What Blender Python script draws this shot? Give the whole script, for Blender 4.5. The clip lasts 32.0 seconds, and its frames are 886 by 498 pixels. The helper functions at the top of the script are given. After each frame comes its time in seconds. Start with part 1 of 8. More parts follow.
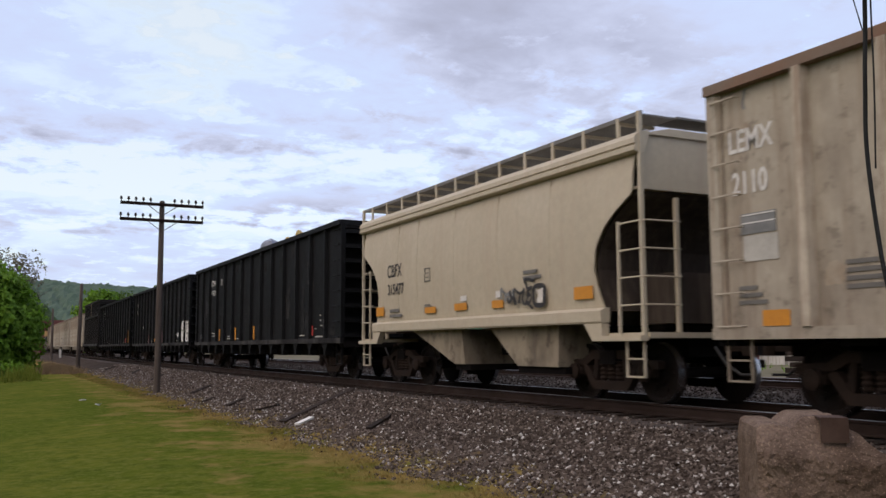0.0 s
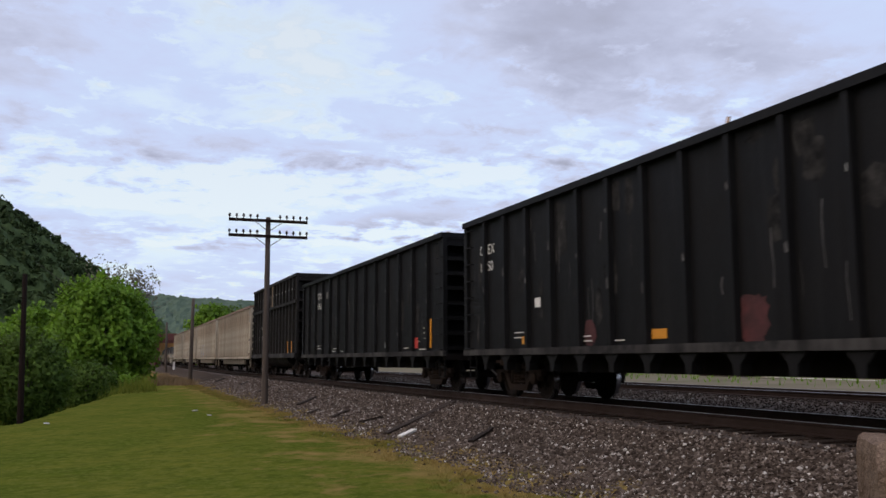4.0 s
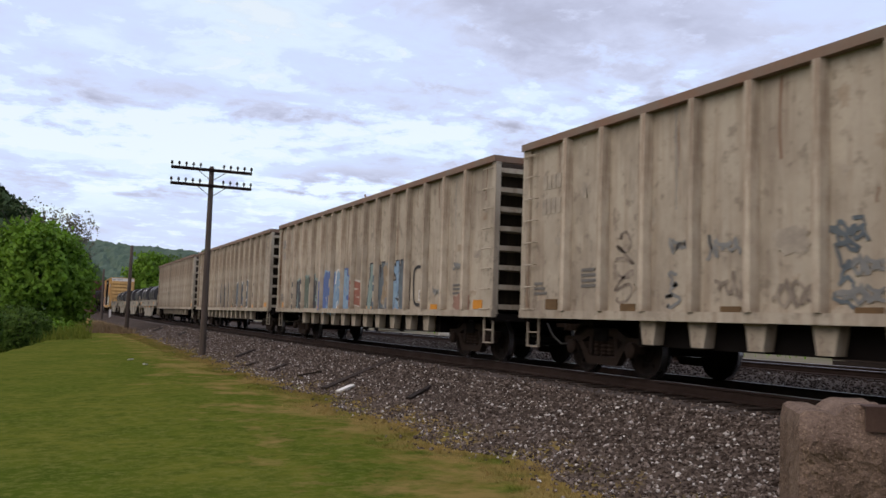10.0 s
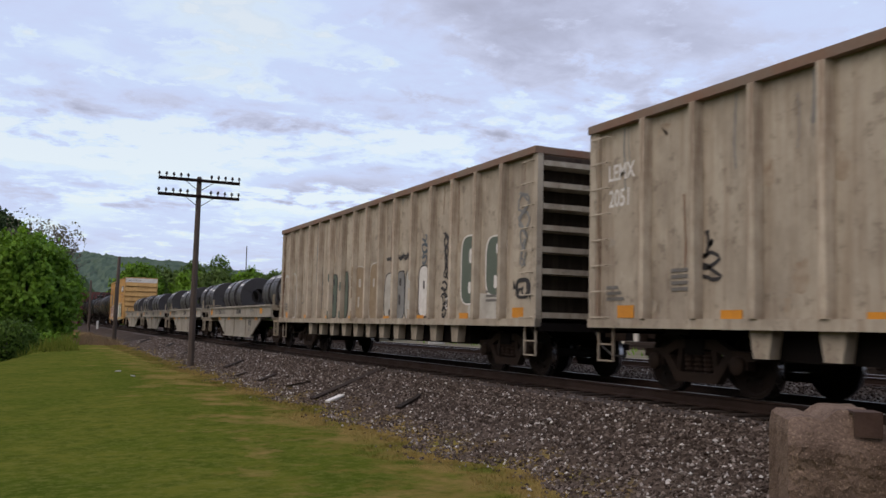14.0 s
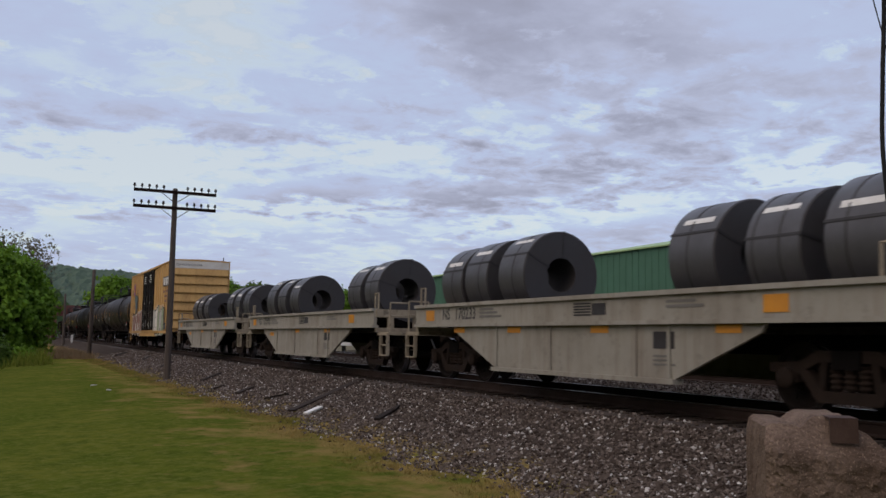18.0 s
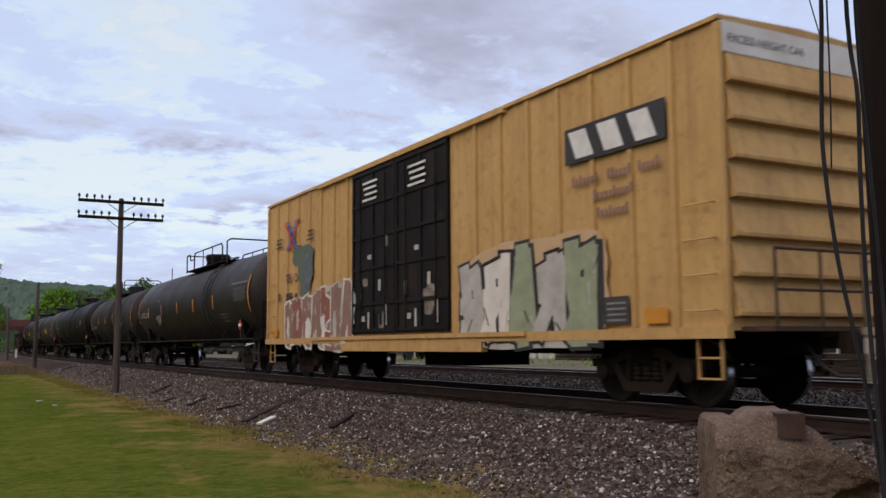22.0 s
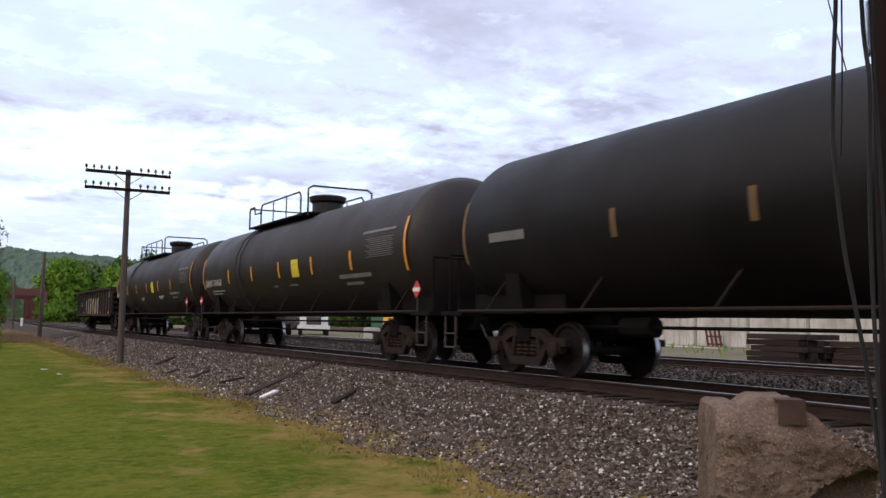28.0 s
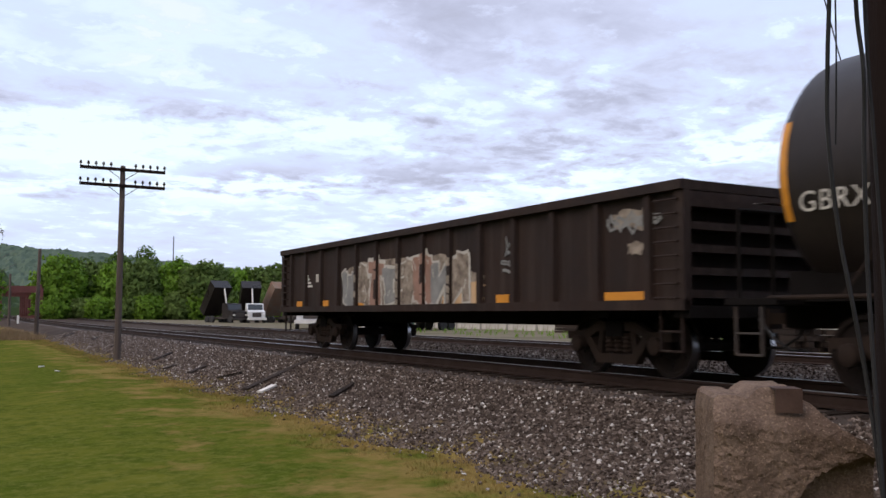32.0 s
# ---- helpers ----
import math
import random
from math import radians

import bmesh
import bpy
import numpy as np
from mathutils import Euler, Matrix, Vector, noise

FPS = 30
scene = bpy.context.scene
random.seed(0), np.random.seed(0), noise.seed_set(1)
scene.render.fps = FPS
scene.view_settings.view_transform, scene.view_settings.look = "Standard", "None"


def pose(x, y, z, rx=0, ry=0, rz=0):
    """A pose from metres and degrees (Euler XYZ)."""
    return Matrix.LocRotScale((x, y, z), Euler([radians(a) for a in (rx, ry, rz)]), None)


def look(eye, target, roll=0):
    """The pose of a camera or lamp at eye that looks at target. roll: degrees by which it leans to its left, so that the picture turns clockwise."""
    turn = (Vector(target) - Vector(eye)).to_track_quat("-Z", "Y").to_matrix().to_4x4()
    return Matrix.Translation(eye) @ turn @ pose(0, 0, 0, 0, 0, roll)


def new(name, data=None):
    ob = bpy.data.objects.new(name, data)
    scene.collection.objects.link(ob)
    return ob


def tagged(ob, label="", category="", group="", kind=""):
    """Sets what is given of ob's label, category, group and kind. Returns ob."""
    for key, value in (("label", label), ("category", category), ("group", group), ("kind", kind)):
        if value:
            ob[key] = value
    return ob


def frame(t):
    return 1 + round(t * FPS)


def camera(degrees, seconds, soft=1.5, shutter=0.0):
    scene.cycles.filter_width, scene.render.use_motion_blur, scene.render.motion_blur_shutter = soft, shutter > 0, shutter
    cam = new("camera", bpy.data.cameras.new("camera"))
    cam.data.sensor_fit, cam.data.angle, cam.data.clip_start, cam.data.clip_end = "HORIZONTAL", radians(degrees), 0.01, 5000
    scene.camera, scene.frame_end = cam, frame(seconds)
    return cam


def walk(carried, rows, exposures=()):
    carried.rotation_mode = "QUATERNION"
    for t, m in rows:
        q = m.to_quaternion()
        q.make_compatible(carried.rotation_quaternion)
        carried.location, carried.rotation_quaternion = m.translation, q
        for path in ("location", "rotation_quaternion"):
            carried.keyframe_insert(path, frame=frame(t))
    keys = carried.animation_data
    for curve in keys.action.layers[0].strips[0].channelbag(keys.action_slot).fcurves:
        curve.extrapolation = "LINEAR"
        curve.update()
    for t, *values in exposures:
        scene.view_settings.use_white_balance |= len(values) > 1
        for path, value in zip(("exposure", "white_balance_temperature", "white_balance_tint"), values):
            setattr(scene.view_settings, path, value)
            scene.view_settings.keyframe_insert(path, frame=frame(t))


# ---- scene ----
EYE = (0.0, 0.0, 0.869)          # rail top is z = 0; y runs along the track, x across it
cam = camera(52.0, 32.0, soft=1.5, shutter=0.18)
# seconds, pitch, roll, yaw
TURNS = (
    (0, 6.13, 0.24, -26.60), (0.5, 6.06, 0.13, -26.77), (1, 5.95, -0.26, -26.60), (1.5, 5.86, -0.54, -26.02), (2, 5.96, -1.63, -25.87),
    (2.5, 5.67, -2.22, -24.35), (3, 6.14, -1.89, -22.54), (3.5, 6.66, -0.43, -21.64), (4, 6.95, 0.14, -20.26), (4.5, 6.71, 0.36, -18.95),
    (6.5, 6.41, -2.01, -20.82), (7, 6.44, -1.58, -22.51), (7.5, 6.24, -1.24, -25.82), (8, 5.96, -1.05, -26.90), (8.5, 5.50, -0.87, -24.11),
    (9, 4.90, -1.39, -23.80), (9.5, 4.52, -1.23, -23.79), (10, 4.40, -1.87, -23.97), (10.5, 4.45, -1.42, -24.43), (11, 4.71, -1.08, -24.92),
    (11.5, 4.98, -1.39, -25.32), (12, 5.32, -2.05, -25.49), (12.5, 5.53, -1.60, -25.02), (13, 5.50, -0.73, -24.46), (13.5, 5.27, -1.24, -24.30),
    (14, 4.98, -1.43, -24.65), (14.5, 4.93, -2.37, -25.00), (16.5, 5.32, -1.51, -25.19), (17, 5.60, -1.93, -25.65), (17.5, 5.75, -1.06, -25.81),
    (18, 5.65, -0.88, -26.00), (18.5, 5.59, -0.39, -26.68), (19, 5.64, -1.46, -27.61), (19.5, 5.81, -1.90, -28.36), (20, 6.24, -1.84, -29.02),
    (20.5, 6.39, -0.87, -29.21), (21, 6.20, -0.85, -29.40), (21.5, 6.17, -0.38, -29.19), (22, 6.02, 0.44, -28.91), (22.5, 6.03, 0.47, -28.77),
    (23, 6.20, -1.08, -28.81), (23.5, 6.13, -0.95, -28.57), (24, 6.24, 0.54, -28.03), (24.5, 6.78, 1.45, -27.63), (25, 7.29, 0.86, -27.56),
    (25.5, 7.41, -1.38, -27.90), (26, 7.36, -1.31, -27.88), (26.5, 6.87, -0.80, -27.74), (28.5, 4.20, -0.96, -28.85), (29, 4.00, -0.73, -28.68),
    (29.5, 3.96, -0.39, -28.38), (30, 4.20, -1.17, -28.39), (30.5, 4.62, -1.13, -28.83), (31, 4.78, -0.65, -29.10), (31.5, 4.56, -0.26, -28.99),
    (32, 4.22, -0.28, -28.89),
)
walk(cam, [(t, pose(*EYE, 90 + p, r, y)) for t, p, r, y in TURNS], exposures=(
    (0, 0.05), (1, 0.05), (2, 0.18), (3, 0.05), (4.5, -0.05), (7, 0.1), (8, 0.34), (9, 0.12), (12, 0.08), (14.5, -0.12), (16.5, -0.4), (20, -0.35), (21, -0.3), (22.2, -0.02), (24, 0.1), (26, 0.0), (28.5, 0.42), (31, 0.36), (32, 0.22)))



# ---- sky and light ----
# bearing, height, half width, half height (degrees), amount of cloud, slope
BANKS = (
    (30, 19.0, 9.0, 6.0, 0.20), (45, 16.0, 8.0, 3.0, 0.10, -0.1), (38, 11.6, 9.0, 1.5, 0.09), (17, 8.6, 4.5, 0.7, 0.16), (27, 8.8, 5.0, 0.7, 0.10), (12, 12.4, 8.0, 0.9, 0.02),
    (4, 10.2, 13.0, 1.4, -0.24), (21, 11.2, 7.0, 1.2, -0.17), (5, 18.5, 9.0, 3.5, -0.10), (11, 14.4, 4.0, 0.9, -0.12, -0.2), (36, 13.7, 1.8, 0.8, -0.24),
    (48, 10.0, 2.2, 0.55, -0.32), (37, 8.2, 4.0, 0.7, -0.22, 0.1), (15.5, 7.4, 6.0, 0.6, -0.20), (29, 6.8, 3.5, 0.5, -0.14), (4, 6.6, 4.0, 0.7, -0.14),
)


def make_sky():
    w = bpy.data.worlds.new("dusk_sky")
    scene.world = w
    w.use_nodes = True
    nt = w.node_tree
    nt.nodes.clear()
    N, K = nt.nodes.new, nt.links.new

    def math_node(op, a, b=None, clamp=False):
        n = N("ShaderNodeMath")
        n.operation, n.use_clamp = op, clamp
        for i, v in enumerate((a, b)):
            if v is None:
                continue
            if isinstance(v, (int, float)):
                n.inputs[i].default_value = v
            else:
                K(v, n.inputs[i])
        return n.outputs[0]

    def ramp(fac, *stops):
        n = N("ShaderNodeValToRGB")
        e = n.color_ramp.elements
        while len(e) < len(stops):
            e.new(0.5)
        for el, (pos, col) in zip(e, stops):
            el.position, el.color = pos, (*col, 1)
        K(fac, n.inputs[0])
        return n.outputs[0]

    def mix(fac, a, b):
        n = N("ShaderNodeMix")
        n.data_type = "RGBA"
        for s, v in ((n.inputs[0], fac), (n.inputs[6], a), (n.inputs[7], b)):
            if isinstance(v, tuple):
                s.default_value = (*v, 1)
            elif isinstance(v, (int, float)):
                s.default_value = v
            else:
                K(v, s)
        return n.outputs[2]

    def noise_tex(vec, scale, detail, rough, lac=2.0, dist=0.0):
        n = N("ShaderNodeTexNoise")
        n.inputs["Scale"].default_value, n.inputs["Detail"].default_value = scale, detail
        n.inputs["Roughness"].default_value, n.inputs["Lacunarity"].default_value = rough, lac
        n.inputs["Distortion"].default_value = dist
        K(vec, n.inputs["Vector"])
        return n.outputs[0]

    tc = N("ShaderNodeTexCoord")
    sep = N("ShaderNodeSeparateXYZ")
    K(tc.outputs["Generated"], sep.inputs[0])
    z = math_node("MAXIMUM", sep.outputs[2], 0.0)
    zz = math_node("ADD", z, 0.13)
    comb = N("ShaderNodeCombineXYZ")
    K(math_node("DIVIDE", sep.outputs[0], zz), comb.inputs[0])
    K(math_node("DIVIDE", sep.outputs[1], zz), comb.inputs[1])
    comb.inputs[2].default_value = 3.7
    big = noise_tex(comb.outputs[0], 0.85, 4, 0.48, dist=0.15)
    mid = noise_tex(comb.outputs[0], 2.1, 7, 0.56, dist=0.3)
    fine = noise_tex(comb.outputs[0], 5.0, 9, 0.60, dist=0.25)

    def toward(x, y, zed, lo, hi, amount):
        """Amount added towards a bearing in the sky, fading out smoothly."""
        d = N("ShaderNodeVectorMath")
        d.operation = "DOT_PRODUCT"
        K(tc.outputs["Generated"], d.inputs[0])
        d.inputs[1].default_value = Vector((x, y, zed)).normalized()
        r = N("ShaderNodeMapRange")
        r.interpolation_type = "SMOOTHSTEP"
        for i, v in zip((1, 2, 3, 4), (lo, hi, 0.0, amount)):
            r.inputs[i].default_value = v
        K(d.outputs["Value"], r.inputs[0])
        return r.outputs[0]

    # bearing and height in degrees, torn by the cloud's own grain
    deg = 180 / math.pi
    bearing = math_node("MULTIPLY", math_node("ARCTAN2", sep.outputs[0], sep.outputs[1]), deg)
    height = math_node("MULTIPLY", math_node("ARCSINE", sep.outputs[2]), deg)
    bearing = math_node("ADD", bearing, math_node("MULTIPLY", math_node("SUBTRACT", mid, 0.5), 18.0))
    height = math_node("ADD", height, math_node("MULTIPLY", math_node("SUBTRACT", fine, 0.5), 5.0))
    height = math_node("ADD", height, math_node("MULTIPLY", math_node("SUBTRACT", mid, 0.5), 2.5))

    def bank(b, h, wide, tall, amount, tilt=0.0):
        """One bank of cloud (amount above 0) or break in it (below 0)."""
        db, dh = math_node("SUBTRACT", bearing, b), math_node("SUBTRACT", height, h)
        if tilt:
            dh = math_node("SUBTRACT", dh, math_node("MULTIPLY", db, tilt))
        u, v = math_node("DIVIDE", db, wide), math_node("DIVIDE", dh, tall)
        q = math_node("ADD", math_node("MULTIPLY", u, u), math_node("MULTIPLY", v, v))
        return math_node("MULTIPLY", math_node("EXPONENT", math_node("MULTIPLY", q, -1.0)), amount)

    # torn streaks low over the valley, smoother cloud above and below them
    torn = ramp(z, (0.06, (0.12,) * 3), (0.11, (0.50,) * 3), (0.17, (0.85,) * 3), (0.21, (0.75,) * 3), (0.26, (0.32,) * 3), (0.40, (0.26,) * 3))
    soft = noise_tex(comb.outputs[0], 1.6, 3, 0.45, dist=0.2)
    cover = math_node("ADD", math_node("MULTIPLY", big, 0.34), math_node("MULTIPLY", soft, 0.34))
    cover = math_node("ADD", math_node("ADD", cover, 0.15), math_node("MULTIPLY", math_node("MULTIPLY", math_node("SUBTRACT", fine, 0.5), 1.35), torn))
    cover = math_node("ADD", cover, math_node("MULTIPLY", math_node("SUBTRACT", mid, 0.5), 0.20))
    puffs = noise_tex(comb.outputs[0], 6.5, 8, 0.62, dist=0.2)
    cover = math_node("SUBTRACT", cover, math_node("MULTIPLY", math_node("MAXIMUM", math_node("SUBTRACT", puffs, 0.55), 0.0), 0.9))
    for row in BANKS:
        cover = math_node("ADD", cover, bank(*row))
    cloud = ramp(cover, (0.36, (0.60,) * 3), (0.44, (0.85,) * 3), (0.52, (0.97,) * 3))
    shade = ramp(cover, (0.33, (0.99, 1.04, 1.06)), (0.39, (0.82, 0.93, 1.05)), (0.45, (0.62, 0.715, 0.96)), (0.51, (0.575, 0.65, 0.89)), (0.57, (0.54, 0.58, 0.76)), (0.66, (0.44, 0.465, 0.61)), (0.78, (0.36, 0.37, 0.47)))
    low = ramp(z, (0.0, (0.56, 0.60, 0.74)), (0.10, (0.60, 0.67, 0.86)), (0.2, (0.58, 0.64, 0.86)))
    tint = mix(ramp(z, (0.0, (0.45,) * 3), (0.12, (0.0,) * 3)), shade, low)
    sky = N("ShaderNodeTexSky")
    sky.sky_type, sky.sun_disc = "NISHITA", False
    sky.sun_elevation, sky.sun_rotation = radians(SUN_UP), radians(SUN_TURN)
    sky.air_density, sky.dust_density, sky.ozone_density = 1.0, 1.5, 1.5
    clear = N("ShaderNodeBackground")
    K(sky.outputs[0], clear.inputs[0])
    clear.inputs[1].default_value = 0.15
    over = N("ShaderNodeBackground")
    K(tint, over.inputs[0])
    # the overcast is brighter overhead and towards the hidden sun, behind the camera
    glow = toward(*SUN_DIR, 0.40, 1.0, 0.75)
    K(math_node("ADD", toward(0, 0, 1, 0.42, 0.9, 0.35), 1.08), over.inputs[1])
    west = N("ShaderNodeBackground")
    west.inputs[0].default_value = (1.0, 0.74, 0.48, 1)
    K(glow, west.inputs[1])
    ms, both, out = N("ShaderNodeMixShader"), N("ShaderNodeAddShader"), N("ShaderNodeOutputWorld")
    K(cloud, ms.inputs[0])
    K(clear.outputs[0], ms.inputs[1])
    K(over.outputs[0], ms.inputs[2])
    K(ms.outputs[0], both.inputs[0])
    K(west.outputs[0], both.inputs[1])
    K(both.outputs[0], out.inputs[0])


SUN_DIR = Vector((-0.72, -0.16, 0.66)).normalized()
SUN_UP, SUN_TURN = math.degrees(math.asin(SUN_DIR.z)), math.degrees(math.atan2(SUN_DIR.x, SUN_DIR.y))
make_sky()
sun = new("sun", bpy.data.lights.new("sun", "SUN"))
sun.data.energy, sun.data.angle, sun.data.color = 0.6, radians(35), (1.0, 0.80, 0.60)
sun.matrix_world = look((0, 0, 60), Vector((0, 0, 60)) - SUN_DIR)


# ---- materials ----
def surface(name, col, rough=0.75, metal=0.0, col2=None, scale=2.0, var=0.5, bump=0.25, fine=30.0, streak=None, streak_amount=0.5, random_tone=0.0, island=False, spec=0.5, stretch=(1, 1, 1), fine_var=0.25, stain=None, stain_amount=0.6, dry=None, thin=False, speck=None):
    """Base colour varied at two scales, with optional streaks that run down the face."""
    m = bpy.data.materials.new(name)
    m.use_nodes = True
    nt = m.node_tree
    N, K = nt.nodes.new, nt.links.new
    b = nt.nodes["Principled BSDF"]
    b.inputs["Roughness"].default_value, b.inputs["Metallic"].default_value = rough, metal
    b.inputs["Specular IOR Level"].default_value = spec
    tc = N("ShaderNodeTexCoord")
    mp = N("ShaderNodeMapping")
    mp.inputs["Scale"].default_value = stretch
    K(tc.outputs["Object"], mp.inputs[0])

    def noise_tex(sc, det=5, vec=None, rgh=0.6):
        n = N("ShaderNodeTexNoise")
        n.inputs["Scale"].default_value, n.inputs["Detail"].default_value, n.inputs["Roughness"].default_value = sc, det, rgh
        K(vec or mp.outputs[0], n.inputs["Vector"])
        return n.outputs[0]

    def remap(v, lo, hi, a=0.0, c=1.0):
        n = N("ShaderNodeMapRange")
        for i, x in zip((1, 2, 3, 4), (lo, hi, a, c)):
            n.inputs[i].default_value = x
        K(v, n.inputs[0])
        return n.outputs[0]

    def mix(fac, a, c, mode="MIX"):
        n = N("ShaderNodeMix")
        n.data_type, n.blend_type = "RGBA", mode
        for s, v in ((n.inputs[0], fac), (n.inputs[6], a), (n.inputs[7], c)):
            if isinstance(v, tuple):
                s.default_value = (*v[:3], 1)
            elif isinstance(v, (int, float)):
                s.default_value = v
            else:
                K(v, s)
        return n.outputs[2]

    col2 = col2 or tuple(c * 0.6 for c in col)
    big, small = noise_tex(scale), noise_tex(fine, 4)
    c = mix(remap(big, 0.35, 0.7, 0, var), tuple(col), tuple(col2))
    c = mix(remap(small, 0.3, 0.75, 0, fine_var), c, tuple(x * 0.45 for x in col))
    if streak:
        sm = N("ShaderNodeMapping")
        sm.inputs["Scale"].default_value = (3.2, 3.2, 0.16)
        K(tc.outputs["Object"], sm.inputs[0])
        s = noise_tex(1.6, 6, sm.outputs[0], 0.7)
        c = mix(remap(s, 0.49, 0.64, 0, streak_amount), c, tuple(streak))
    if stain:
        pm = N("ShaderNodeMapping")
        pm.inputs["Scale"].default_value = (1.0, 1.0, 0.42)
        K(tc.outputs["Object"], pm.inputs[0])
        s = noise_tex(1.15, 7, pm.outputs[0], 0.62)
        c = mix(remap(s, 0.47, 0.66, 0, stain_amount), c, tuple(stain))
        s2 = noise_tex(4.5, 6, mp.outputs[0], 0.7)
        c = mix(remap(s2, 0.55, 0.65, 0, stain_amount * 0.8), c, tuple(x * 0.6 for x in stain))
    if random_tone or island:
        src = N("ShaderNodeNewGeometry").outputs["Random Per Island"] if island else N("ShaderNodeObjectInfo").outputs["Random"]
        h = N("ShaderNodeHueSaturation")
        K(remap(src, 0, 1, 1 - random_tone, 1 + random_tone), h.inputs["Value"])
        K(c, h.inputs["Color"])
        c = h.outputs[0]
    if speck:
        c = mix(remap(noise_tex(75, 3), 0.57, 0.68, 0, 0.7), c, tuple(speck))
        c = mix(remap(noise_tex(38, 3), 0.60, 0.68, 0, 0.7), c, tuple(x * 0.25 for x in speck))
    if dry:
        sx = N("ShaderNodeSeparateXYZ")
        K(tc.outputs["Object"], sx.inputs[0])
        ad = N("ShaderNodeMath")
        ad.operation = "MULTIPLY_ADD"
        K(noise_tex(0.55, 5), ad.inputs[0])
        ad.inputs[1].default_value = 4.5
        K(sx.outputs[0], ad.inputs[2])
        c = mix(remap(ad.outputs[0], 5.0, 8.0, 0, 0.85), c, tuple(dry))
    K(c, b.inputs["Base Color"])
    K(remap(big, 0.3, 0.7, max(0.05, rough - 0.12), min(1, rough + 0.12)), b.inputs["Roughness"])
    if thin:
        tr, ms = N("ShaderNodeBsdfTranslucent"), N("ShaderNodeMixShader")
        K(c, tr.inputs[0])
        ms.inputs[0].default_value = 0.45
        K(b.outputs[0], ms.inputs[1])
        K(tr.outputs[0], ms.inputs[2])
        K(ms.outputs[0], nt.nodes["Material Output"].inputs[0])
    if bump:
        bp = N("ShaderNodeBump")
        bp.inputs["Strength"].default_value, bp.inputs["Distance"].default_value = bump, 0.02
        K(small, bp.inputs["Height"])
        K(bp.outputs[0], b.inputs["Normal"])
    return m


RUST = (0.20, 0.10, 0.06)


def stone_surface(name="ballast_stone", gain=1.0):
    """Crushed stone: each lump takes its own tone, mostly dark, a few nearly white."""
    m = surface(name, (0.11, 0.094, 0.088), 0.95, scale=30, bump=0.3, fine=60, spec=0.05)
    nt = m.node_tree
    b = nt.nodes["Principled BSDF"]
    ramp = nt.nodes.new("ShaderNodeValToRGB")
    e = ramp.color_ramp.elements
    stops = ((0.0, (0.034, 0.024, 0.019)), (0.35, (0.076, 0.058, 0.047)), (0.70, (0.128, 0.101, 0.085)), (0.90, (0.21, 0.172, 0.147)), (0.96, (0.34, 0.315, 0.29)), (1.0, (0.58, 0.55, 0.51)))
    while len(e) < len(stops):
        e.new(0.5)
    for el, (p, c) in zip(e, stops):
        el.position, el.color = p, (*[gain * x for x in c], 1)
    geo = nt.nodes.new("ShaderNodeNewGeometry")
    nt.links.new(geo.outputs["Random Per Island"], ramp.inputs[0])
    nt.links.new(ramp.outputs[0], b.inputs["Base Color"])
    return m


